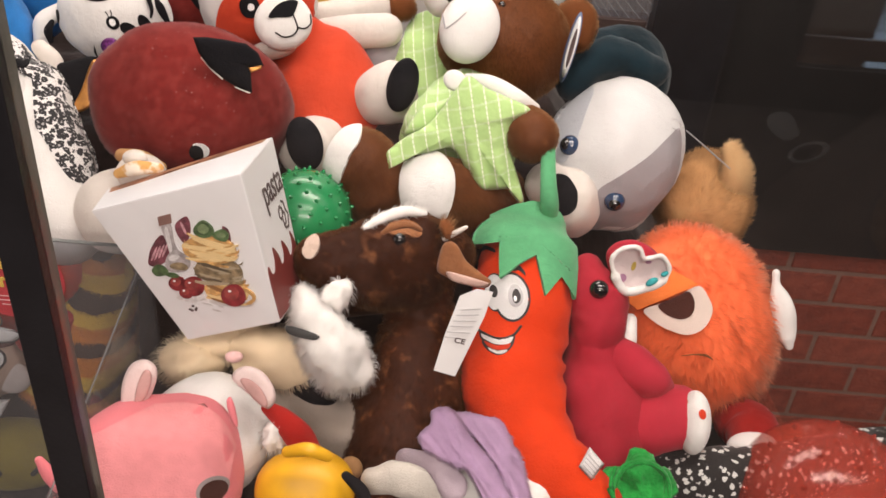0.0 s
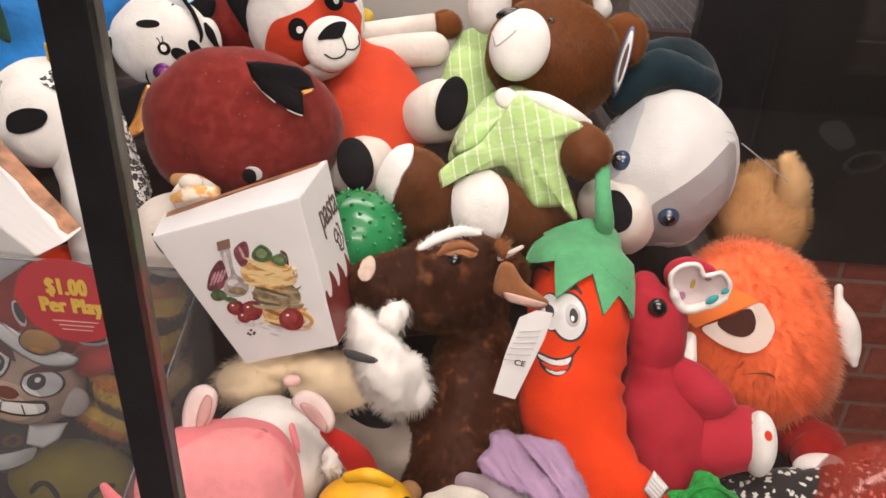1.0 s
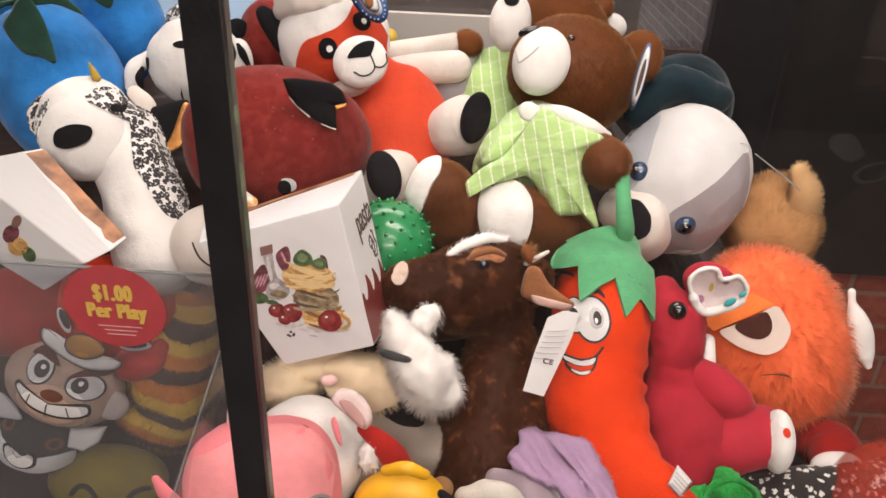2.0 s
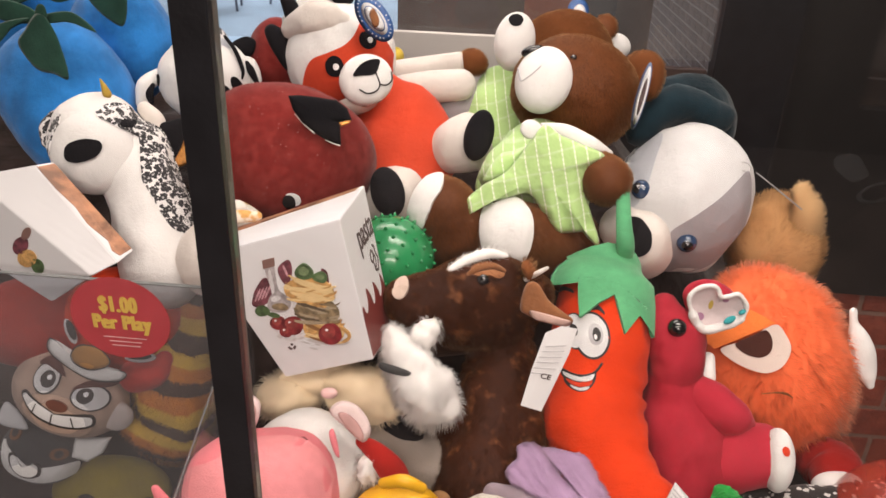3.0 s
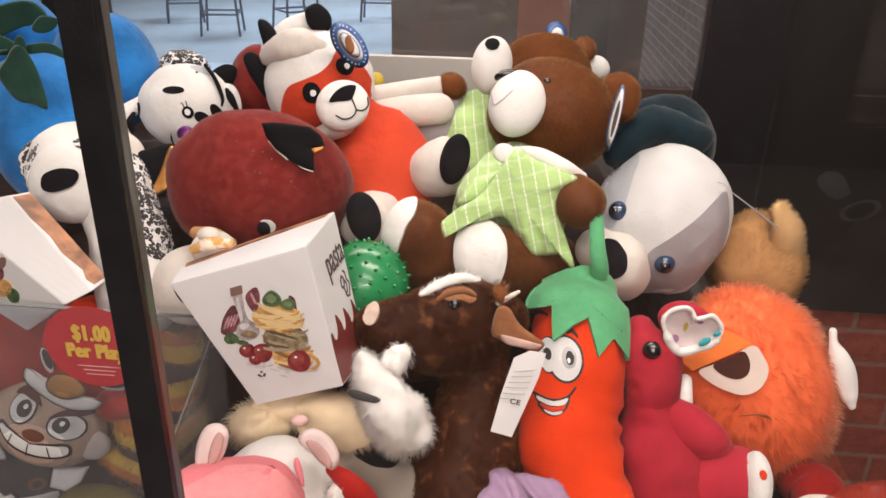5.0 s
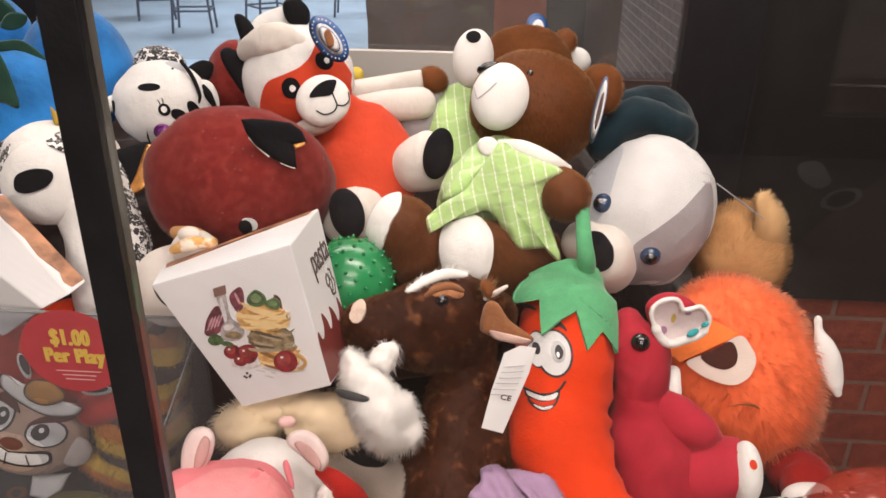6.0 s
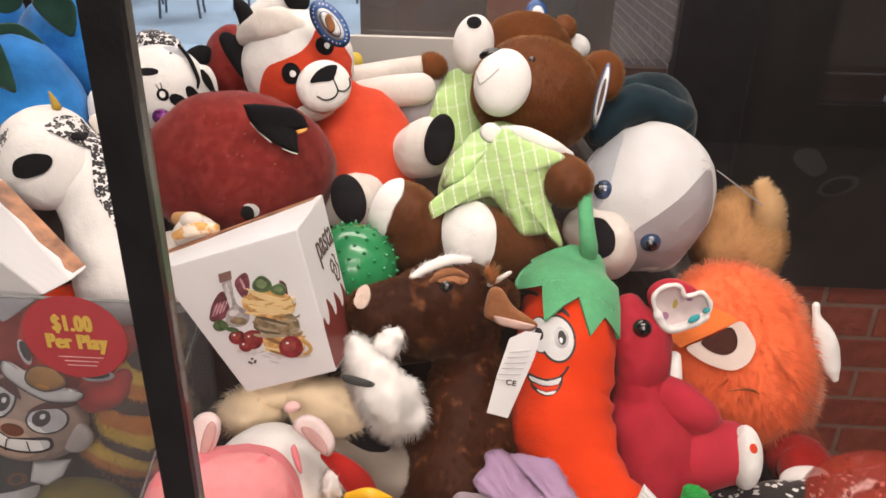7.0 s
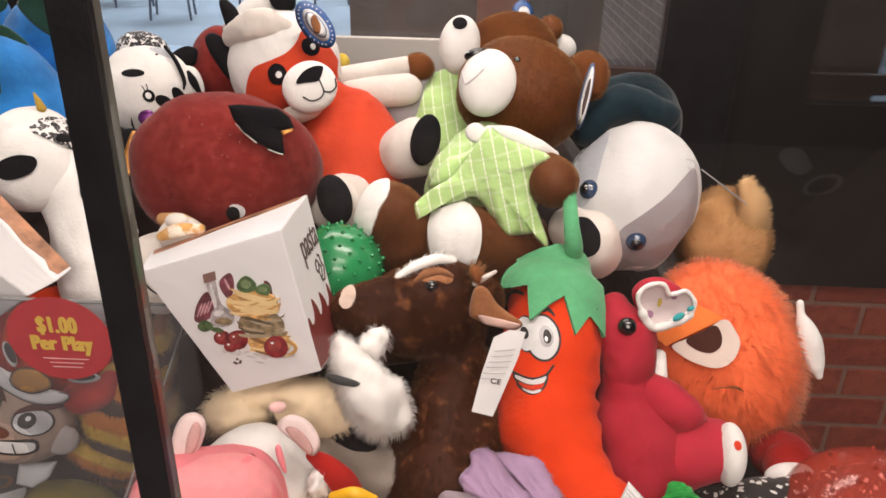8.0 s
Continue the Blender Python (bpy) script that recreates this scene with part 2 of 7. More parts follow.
GREENBALL = plain("green_vinyl", (0.012, 0.21, 0.070), 0.26, coat=0.25, var=0.15, scale=20)
REDBALL, _nt, _bs = mat_base("red_clear_vinyl")
_bs.inputs["Base Color"].default_value = (0.42, 0.055, 0.035, 1)
_bs.inputs["Roughness"].default_value, _bs.inputs["Alpha"].default_value = 0.14, 0.62
bump(_nt, _bs, noise_fac(_nt, coords(_nt), 30, 3), 0.2, 0.002)
GREENNET = cloth("green_mesh", (0.02, 0.34, 0.06), var=0.3, nap=250, relief=0.9)
CARD = plain("white_card", (0.70, 0.70, 0.71), 0.55, var=0.03, scale=14)
TAGCARD = plain("tag_card", (0.76, 0.75, 0.75), 0.5, var=0.03)
INK = plain("grey_ink", (0.45, 0.44, 0.45), 0.7)
PALEINK = plain("pale_grey_ink", (0.44, 0.43, 0.44), 0.7)
DARKINK = plain("dark_ink", (0.09, 0.06, 0.06), 0.6)
FLAME = plain("maroon_ink", (0.16, 0.022, 0.018), 0.5)
BLUEINK = plain("blue_ink", (0.03, 0.10, 0.30), 0.4)
THREAD = plain("black_thread", (0.02, 0.018, 0.018), 0.7)
EYEBLACK = plain("black_glossy_plastic", (0.006, 0.006, 0.007), 0.12, coat=0.6)
EYEBLUE = plain("blue_plastic", (0.022, 0.048, 0.105), 0.12, coat=0.7)
EYEWHITE = cloth("white_stitching", (0.80, 0.80, 0.80), var=0.05, nap=1200, relief=0.9, crease=False)
EYEFELT = cloth("pale_felt", (0.66, 0.55, 0.49), var=0.06, crease=False)
GLINT = plain("white_dot", (0.8, 0.8, 0.8), 0.4)
PURPLE = plain("purple_sequin", (0.13, 0.02, 0.14), 0.3, metal=0.6, var=0.5, scale=400)
GOLD = plain("gold_cloth", (0.45, 0.20, 0.05), 0.3, metal=0.7, var=0.4, scale=120)
LEOPARD = spotted("leopard_print", (0.74, 0.73, 0.72), (0.015, 0.015, 0.018), 190, 0.20, 0.58, ring=True)
DOTTED = spotted("black_white_dots", (0.012, 0.010, 0.010), (0.62, 0.62, 0.60), 135, 0.28, 0.35)
DRESS = gingham("green_cotton", (0.44, 0.66, 0.25), (0.80, 0.88, 0.66), (0, 14, 0))
TIGER = striped("striped_plush", [(0.72, 0.25, 0.03), (0.84, 0.54, 0.07), (0.08, 0.04, 0.025), (0.84, 0.54, 0.07), (0.72, 0.25, 0.03), (0.08, 0.04, 0.025)], 4.6, (0, -20, 0))
METALBLACK = plain("black_enamel", (0.010, 0.010, 0.012), 0.35, var=0.2)
BOARD = plain("dark_board", (0.008, 0.0065, 0.006), 0.5, var=0.3, scale=8)
METALSIDE = plain("grey_enamel", (0.12, 0.115, 0.10), 0.4, var=0.1)
# pale haze mixed into side and back panes to lift the dark behind them
SIDEGLASS = clear("side_glass", (0.94, 0.94, 0.93), 0.085, haze=0.006)
HAZYGLASS = clear("hazy_glass", (0.95, 0.95, 0.94), 0.042, haze=0.06)
GLASS = clear("front_glass", (0.985, 0.985, 0.98), 0.042)
ACRYLIC = clear("acrylic", (0.76, 0.78, 0.81), 0.04, haze=0.075)
ACRYLICEDGE = plain("acrylic_edge", (0.15, 0.16, 0.16), 0.3)
STICKER = plain("red_vinyl_sticker", (0.48, 0.060, 0.072), 0.35, var=0.05)
LETTER = plain("yellow_print", (0.72, 0.49, 0.10), 0.45, var=0.03)
BEDFELT = cloth("dark_felt", (0.025, 0.02, 0.02))

# ---- building helpers ----
# The heap frame: x along the front, y up the slope of the heap, z out of it towards the front.
HEAP = pose(-0.0647, 0.55314, 1.07882, 64.63, -1.88, 5.13)


def thing(name, label, category, at, group="", frame_=HEAP):
    ob = new(name)
    ob.empty_display_size = 0.02
    ob.location = frame_ @ Vector(at)
    bpy.context.view_layer.update()
    return tagged(ob, label, category, group)


def root_of(ob):
    while ob.parent:
        ob = ob.parent
    return ob


SITS_ON = {"iris_ring": ("eye",), "dot": ("ear_lining",), "ear_rim": ("ear",), "pupil": ("eye", "eye_white"), "iris": ("eye",), "glint": ("eye",), "lash": ("eye",), "ear_lining": ("ear",), "ear_spot": ("ear",), "tongue": ("mouth_rim",), "teeth": ("mouth_rim",),
           "tooth_line": ("grin",), "toe": ("foot",), "sole": ("leg",), "nose": ("muzzle", "snout"), "mouth": ("muzzle",), "hoof": ("foreleg",), "bill": ("cap",)}
LAST = {}


def part(name, bm, material, parent, label="", fur=None, frame_=HEAP, flat=False):
    """Links a bmesh, given in the heap frame, as one mesh under parent, or under the part of it that this piece sits on.
    fur: layers, length, width, lean of the strands."""
    thing_ = parent
    if not parent.parent:
        for k in SITS_ON.get(name, ()):
            parent = LAST.get((thing_.name, k), parent)
    bm.normal_update()
    m = Matrix.Translation(root_of(parent).location).inverted() @ frame_
    me = bpy.data.meshes.new(name)
    if fur:
        v, f, n = furred(bm, *fur)
        m3 = np.array(m.to_3x3())
        v = v @ m3.T + np.array(m.translation)
        me.from_pydata(v.tolist(), [], f)
        me.update()
        me.polygons.foreach_set("use_smooth", [True] * len(me.polygons))
        me.normals_split_custom_set_from_vertices((n @ m3.T).tolist())
    else:
        bm.to_mesh(me)
        me.transform(m)
        me.polygons.foreach_set("use_smooth", [not flat] * len(me.polygons))
    me.materials.append(material)
    nap = me.attributes.new("nap_direction", "FLOAT_VECTOR", "POINT")
    if fur:
        nap.data.foreach_set("vector", (n @ m3.T).ravel())
    else:
        nap.data.foreach_set("vector", [k for p in me.vertices for k in p.normal])
    ob = new(name, me)
    ob.parent = parent
    if parent == thing_:
        LAST[(thing_.name, name)] = ob
    if label:
        ob["label"] = label
    return ob


def furred(bm, count, length, width, lean=(0, -0.35, 0), seed=1, curl=0.22):
    """The skin with tapered strands on it, lying along lean: vertices, faces and normals. count: layers of strands."""
    rng = np.random.default_rng(seed)
    skin = bm.copy()
    bmesh.ops.triangulate(skin, faces=skin.faces)
    skin.verts.ensure_lookup_table()
    v = np.array([p.co for p in skin.verts])
    vn = np.array([p.normal for p in skin.verts])
    f = np.array([[p.index for p in q.verts] for q in skin.faces])
    skin.free()
    a, b, c = v[f[:, 0]], v[f[:, 1]], v[f[:, 2]]
    area = np.linalg.norm(np.cross(b - a, c - a), axis=1)
    cover = count if count < 50 else 1.0
    count = int(min(60000, cover * 0.5 * area.sum() / (length * width * 0.75)))
    pick = rng.choice(len(f), count, p=area / area.sum())
    r1, r2 = np.sqrt(rng.random(count))[:, None], rng.random(count)[:, None]
    w = (1 - r1, r1 * (1 - r2), r1 * r2)
    root = sum(k * v[f[pick, i]] for i, k in enumerate(w))
    nor = sum(k * vn[f[pick, i]] for i, k in enumerate(w))
    nor /= np.linalg.norm(nor, axis=1)[:, None] + 1e-9
    clump = np.array([noise.noise_vector(Vector(p) * 60) for p in root])
    tuft = np.array([noise.noise_vector(Vector(p) * 200) for p in root])
    lead = nor + np.array(lean) + clump * curl * 1.3 + tuft * curl * 1.6 + rng.normal(0, curl * 0.5, (count, 3))
    lead /= np.linalg.norm(lead, axis=1)[:, None]
    side = np.cross(lead, nor + rng.normal(0, 0.15, (count, 3)))
    side /= np.linalg.norm(side, axis=1)[:, None] + 1e-9
    ln = length * rng.uniform(0.55, 1.1, count)[:, None]
    mid = root + lead * ln * 0.55
    tip = root + (lead + np.array(lean) * 0.7) * ln
    wd = width * 0.5
    n0 = len(v)
    allv = np.concatenate([v, root - side * wd, root + side * wd, mid - side * wd * 0.8, mid + side * wd * 0.8, tip])
    i = np.arange(count)
    i0, i1, i2, i3, i4 = (n0 + i + count * k for k in range(5))
    faces = f.tolist() + np.stack([i0, i1, i3, i2], 1).tolist() + np.stack([i2, i3, i4], 1).tolist()
    soft = nor + lead * 0.25 + (tuft * 1.4 + clump * 0.5 + rng.normal(0, 0.4, (count, 3))) * curl * 0.5
    soft /= np.linalg.norm(soft, axis=1)[:, None]
    return allv, faces, np.concatenate([vn, soft, soft, soft, soft, soft])


def ball(c, r, turn=0, lump=0.0, freq=30, n=4, square=1.0, taper=0.0, seed=0):
    bm = bmesh.new()
    bmesh.ops.create_icosphere(bm, subdivisions=n, radius=1)
    m = pose(*c, 0, 0, turn)
    for v in bm.verts:
        p = v.co.copy()
        if square != 1.0:
            p = Vector([math.copysign(abs(k) ** square, k) for k in p])
        k = 1 + taper * p.y
        p = Vector((p.x * r[0] * k, p.y * r[1], p.z * r[2] * k))
        if lump:
            o = Vector((seed * 7.3, 0, 0))
            p += v.co * lump * (noise.noise(p * freq + o) + 0.3 * noise.noise(p * freq * 3.1 + o))
        v.co = m @ p
    return bm


def spline(pts, steps=6):
    pts = [np.array(p, float) for p in pts]
    pts = [2 * pts[0] - pts[1]] + pts + [2 * pts[-1] - pts[-2]]
    out = []
    for a, b, c, d in zip(pts, pts[1:], pts[2:], pts[3:]):
        for k in range(steps):
            t = k / steps
            out.append(0.5 * (2 * b + (c - a) * t + (2 * a - 5 * b + 4 * c - d) * t * t + (3 * b - a - 3 * c + d) * t ** 3))
    return out + [pts[-2]]


def tube(pts, flat=1.0, seg=24, steps=6, lump=0.0, freq=40, round_ends=(1, 1)):
    """A stuffed limb along points (x, y, z, radius), with rounded ends."""
    line = spline(pts, steps)
    rings = []
    for i, p in enumerate(line):
        t = Vector(line[min(i + 1, len(line) - 1)][:3] - line[max(i - 1, 0)][:3]).normalized()
        rings.append((Vector(p[:3]), t, max(p[3], 1e-4)))

    def cap(ring, sign, k):
        o, t, r = ring
        return [(o + t * sign * r * k * math.sin(a), t, r * max(math.cos(a), 0.03)) for a in (0.35, 0.7, 1.0, 1.25, 1.45, 1.55)]

    rings = cap(rings[0], -1, round_ends[0])[::-1] + rings + cap(rings[-1], 1, round_ends[1])
    bm = bmesh.new()
    loops = []
    for o, t, r in rings:
        b = Vector((0, 0, 1)) - t * t.z
        b = b.normalized() if b.length > 0.15 else (Vector((0, 1, 0)) - t * t.y).normalized()
        s = t.cross(b)
        loop = []
        for k in range(seg):
            a = 2 * math.pi * k / seg
            q = s * math.cos(a) + b * flat * math.sin(a)
            p = o + q * r
            if lump:
                p += q * lump * (noise.noise(p * freq) + 0.3 * noise.noise(p * freq * 3.1))
            loop.append(bm.verts.new(p))
        loops.append(loop)
    for l1, l2 in zip(loops, loops[1:]):
        for k in range(seg):
            bm.faces.new((l1[k], l1[(k + 1) % seg], l2[(k + 1) % seg], l2[k]))
    bm.faces.new(loops[0][::-1])
    bm.faces.new(loops[-1])
    bmesh.ops.recalc_face_normals(bm, faces=bm.faces)
    return bm


def oval(c, a, b, turn=0, n=36):
    s, k = math.sin(radians(turn)), math.cos(radians(turn))
    out = []
    for i in range(n):
        x, y = a * math.cos(2 * math.pi * i / n), b * math.sin(2 * math.pi * i / n)
        out.append((c[0] + x * k - y * s, c[1] + x * s + y * k))
    return out


def rounded(pts, steps=6):
    """A smooth closed outline through the points."""
    pts = [np.array(p) for p in pts]
    out, n = [], len(pts)
    for i in range(n):
        a, b, c, d = pts[i - 1], pts[i], pts[(i + 1) % n], pts[(i + 2) % n]
        for k in range(steps):
            t = k / steps
            out.append(tuple(0.5 * (2 * b + (c - a) * t + (2 * a - 5 * b + 4 * c - d) * t * t + (3 * b - a - 3 * c + d) * t ** 3)))
    return out


def edged(pts, step=0.002):
    """A sharp-cornered closed outline, cut into short pieces."""
    out = []
    for a, b in zip(pts, pts[1:] + pts[:1]):
        n = max(1, int(math.dist(a, b) / step))
        out += [(a[0] + (b[0] - a[0]) * k / n, a[1] + (b[1] - a[1]) * k / n) for k in range(n)]
    return out


def pillow(pts, z, thick, slope=(0, 0), rings=6, centre=None, dish=0.0):
    """A flat stuffed piece with that outline: ear, leaf, paw, tag."""
    n = len(pts)
    cx, cy = centre or (sum(p[0] for p in pts) / n, sum(p[1] for p in pts) / n)
    size = max(math.dist(p, (cx, cy)) for p in pts)
    bm = bmesh.new()
    edge = None

    def put(x, y, h, k):
        return bm.verts.new((x, y, z + slope[0] * (x - cx) + slope[1] * (y - cy) + h - dish * (1 - k * k)))

    for side in (1, -1):
        prev = edge
        if side == 1:
            edge = prev = [put(x, y, 0, 1) for x, y in pts]
        for r in range(rings - 1, 0, -1):
            k = (r / rings) ** 0.7
            h = side * thick * math.sqrt(max(0, 1 - k ** 2.6))
            loop = [put(cx + (x - cx) * k, cy + (y - cy) * k, h, k) for x, y in pts]
            for i in range(n):
                q = (prev[i], prev[(i + 1) % n], loop[(i + 1) % n], loop[i])
                bm.faces.new(q if side == 1 else q[::-1])
            prev = loop
        tip = put(cx, cy, side * thick, 0)
        for i in range(n):
            q = (prev[i], prev[(i + 1) % n], tip)
            bm.faces.new(q if side == 1 else q[::-1])
    bmesh.ops.recalc_face_normals(bm, faces=bm.faces)
    return bm


def tree_of(*bms):
    verts, faces = [], []
    for bm in bms:
        bm.verts.index_update()
        o = len(verts)
        verts += [v.co.copy() for v in bm.verts]
        faces += [[v.index + o for v in f.verts] for f in bm.faces]
    return BVHTree.FromPolygons(verts, faces)


def drape(tree, pts, lift=0.0008, rings=6, centre=None, skirt=0.0015):
    """A patch with that outline sewn on to the surface in tree, seen from the heap's front."""
    n = len(pts)
    c = centre or (sum(p[0] for p in pts) / n, sum(p[1] for p in pts) / n)
    last = [0.0]

    def land(x, y):
        hit, nor, _, _ = tree.ray_cast(Vector((x, y, 0.6)), Vector((0, 0, -1)))
        if hit is None:
            hit, nor, _, _ = tree.find_nearest(Vector((x, y, last[0])))
        last[0] = hit.z
        if nor.z < 0:
            nor = -nor
        return hit, nor

    bm = bmesh.new()
    h, nn = land(*c)
    tip = bm.verts.new(h + nn * lift)
    prev = None
    for r in range(1, rings + 1):
        k = r / rings
        got = [land(c[0] + (x - c[0]) * k, c[1] + (y - c[1]) * k) for x, y in pts]
        loop = [bm.verts.new(h + nn * lift) for h, nn in got]
        for i in range(n):
            j = (i + 1) % n
            bm.faces.new((tip, loop[i], loop[j]) if prev is None else (prev[i], loop[i], loop[j], prev[j]))
        prev = loop
    bmesh.ops.recalc_face_normals(bm, faces=bm.faces)
    rim = [bm.verts.new(v.co) for v in prev]
    low = [bm.verts.new(h - nn * skirt) for h, nn in got]
    for i in range(n):
        j = (i + 1) % n
        bm.faces.new((rim[i], low[i], low[j], rim[j]))
    return bm


def stitched(tree, pts, r=0.0007, lift=0.0006, closed=False):
    """A line of thread along 2D points, lying on the surface."""
    line = spline([(*p, 0) for p in (list(pts) + [pts[0]] if closed else pts)], 5)
    out, z = [], 0
    for p in line:
        hit, nor, _, _ = tree.ray_cast(Vector((p[0], p[1], 0.6)), Vector((0, 0, -1)))
        if hit is None:
            hit, nor, _, _ = tree.find_nearest(Vector((p[0], p[1], z)))
        z = hit.z
        out.append((*(hit + nor * lift), r))
    return tube(out, seg=6, steps=1)


def seat(tree, at):
    hit, nor, _, _ = tree.ray_cast(Vector((*at, 0.6)), Vector((0, 0, -1)))
    if hit is None:
        hit, nor, _, _ = tree.find_nearest(Vector((*at, 0)))
    return hit, nor


def bead(tree, at, r, sink=0.4):
    """A plastic eye pressed into the surface."""
    hit, nor = seat(tree, at)
    return ball(hit - nor * r * sink, (r, r, r), n=3)


def box_mesh(x0, x1, y0, y1, z0, z1, bevel=0.0):
    bm = bmesh.new()
    bmesh.ops.create_cube(bm, size=1)
    for v in bm.verts:
        v.co = Vector(((x0 + x1) / 2 + v.co.x * (x1 - x0), (y0 + y1) / 2 + v.co.y * (y1 - y0), (z0 + z1) / 2 + v.co.z * (z1 - z0)))
    if bevel:
        bmesh.ops.bevel(bm, geom=bm.edges[:], offset=bevel, segments=2, affect="EDGES", profile=0.5)
    return bm


WORLD = Matrix.Identity(4)


def setting(name, bm, material, label, category, kind="structure", flat=True):
    me = bpy.data.meshes.new(name)
    bm.to_mesh(me)
    me.polygons.foreach_set("use_smooth", [not flat] * len(me.polygons))
    me.materials.append(material)
    return tagged(new(name, me), label, category, kind=kind)


def text_mesh(body, size, m, bold=0.0, spread=1.0):
    """Flat lettering as a bmesh, centred, laid by the matrix m."""
    cu = bpy.data.curves.new("lettering", "FONT")
    cu.body, cu.size, cu.align_x, cu.align_y, cu.offset, cu.extrude, cu.space_character = body, size, "CENTER", "CENTER", bold, 0.0002, spread
    ob = new("lettering", cu)
    bpy.context.view_layer.update()
    me = bpy.data.meshes.new_from_object(ob.evaluated_get(bpy.context.evaluated_depsgraph_get()))
    bm = bmesh.new()
    bm.from_mesh(me)
    bmesh.ops.transform(bm, matrix=m, verts=bm.verts)
    bpy.data.objects.remove(ob)
    bpy.data.meshes.remove(me)
    return bm


# ---- the cabinet and the room ----
def brick_mat(name, low, high):
    m, nt, bs = mat_base(name)
    v = coords(nt)
    oi = nt.nodes.new("ShaderNodeObjectInfo")
    col = mixed(nt, oi.outputs["Random"], low, high)
    col = mixed(nt, noise_fac(nt, v, 40, 5), mixed(nt, 1.0, col, (0.7, 0.7, 0.7), "MULTIPLY"), col)
    nt.links.new(col, bs.inputs["Base Color"])
    bs.inputs["Roughness"].default_value = 0.8
    bump(nt, bs, noise_fac(nt, v, 120, 4), 0.6, 0.003)
    return m


BRICK = brick_mat("brick", (0.33, 0.066, 0.038), (0.44, 0.105, 0.065))
FARBRICK = brick_mat("taupe_brick", (0.105, 0.058, 0.043), (0.16, 0.095, 0.072))
MORTAR = plain("mortar", (0.30, 0.17, 0.135), 0.9)
FLOORMAT = plain("pale_blue_floor", (0.42, 0.52, 0.62), 0.35, scale=4, var=0.1)
WALLMAT = plain("dark_brown_paint", (0.085, 0.055, 0.045), 0.6, scale=3, var=0.25)
CEILMAT = plain("grey_paint", (0.35, 0.34, 0.33), 0.8, scale=3)
PALE = plain("pale_laminate", (0.52, 0.49, 0.46), 0.5, scale=6)
CABRED = plain("red_enamel", (0.34, 0.035, 0.022), 0.4)
CHAIRMAT = plain("blue_grey_steel", (0.06, 0.09, 0.14), 0.4, metal=0.5)

setting("floor", box_mesh(-7, 7, -4, 14, -0.1, 0), FLOORMAT, "pale blue-grey polished floor of the room", "floor")
setting("carpet", box_mesh(-6.998, 6.998, -3.998, 2.2, 0.001, 0.008), plain("dark_carpet", (0.13, 0.10, 0.09), 0.95, scale=5, var=0.3), "dark brown carpet round the cabinet", "carpet")
setting("ceiling", box_mesh(-7, 7, -4, 14, 3.0, 3.1), CEILMAT, "plain grey ceiling of the room", "ceiling")
setting("wall_north", box_mesh(-7, 7, 14, 14.15, 0, 3.0), CEILMAT, "plain wall far across the room", "wall")
setting("wall_south", box_mesh(-7, 7, -4.15, -4, 0, 3.0), WALLMAT, "dark brown wall behind", "wall")
setting("wall_west", box_mesh(-7.15, -7, -4, 14, 0, 3.0), WALLMAT, "dark brown side wall", "wall")
setting("wall_east", box_mesh(7, 7.15, -4, 14, 0, 3.0), WALLMAT, "dark brown side wall", "wall")
setting("partition", box_mesh(-0.37, 0.37, 2.3, 2.42, 0, 2.2), WALLMAT, "dark brown wooden partition behind the cabinet", "partition")

cab = thing("claw_machine", "black-framed claw machine cabinet with glass panes full of plush toys", "claw machine", (-0.15, 0.16, 0), frame_=WORLD)


def cabpart(name, dims, material, label="", bevel=0.001):
    return part(name, box_mesh(*dims, bevel=bevel), material, cab, label, frame_=WORLD, flat=True)


X0, X1, YF, YB = -0.78, 0.42, 0.172, 1.26
cabpart("base", (X0, X1, YF, YB, 0.0, 0.70), CABRED, "red lower cabinet body", 0.004)
cabpart("bed", (X0 + 0.01, X1 - 0.01, YF + 0.01, YB - 0.01, 0.702, 0.72), BEDFELT, "dark prize bed")
cabpart("roof", (X0, X1, YF, YB, 1.80, 1.90), METALBLACK, "black roof housing the strip lights", 0.004)
cabpart("front_rail", (X0, X1, YF, YF + 0.02, 0.702, 0.76), METALBLACK)
cabpart("front_rail", (X0, X1, YF, YF + 0.02, 1.74, 1.799), METALBLACK)
mull = cabpart("mullion", (-0.1190, -0.1081, 0.1732, 0.1774, 0.761, 1.739), METALBLACK, "slim black upright between two front panes", 0.0004)
part("mullion_side", box_mesh(-0.1187, -0.1083, 0.1776, 0.1816, 0.761, 1.739), METALSIDE, mull, "grey inner edge of the upright", frame_=WORLD, flat=True)
for i, (px0, px1) in enumerate(((X0 + 0.03, -0.1193), (-0.1078, X1 - 0.03))):
    pane = cabpart("front_pane", (px0, px1, 0.1760, 0.1790, 0.761, 1.739), GLASS, "clear front glass pane", 0)
    pane.visible_shadow = False
cabpart("corner_post", (X0, X0 + 0.028, YF, YF + 0.03, 0.761, 1.739), METALBLACK)
cabpart("corner_post", (X1 - 0.028, X1, YF, YF + 0.03, 0.761, 1.739), METALBLACK)
cabpart("corner_post", (X0, X0 + 0.10, YB - 0.04, YB, 0.761, 1.739), METALBLACK)
cabpart("corner_post", (0.296, X1, YB - 0.04, YB, 0.761, 1.739), METALBLACK, "wide black rear corner post")
cabpart("back_rail", (X0 + 0.10, 0.10, YB - 0.03, YB, 0.722, 1.075), METALBLACK, "black back rail")
cabpart("back_rail", (0.101, 0.295, YB - 0.03, YB, 0.722, 1.041), METALBLACK)
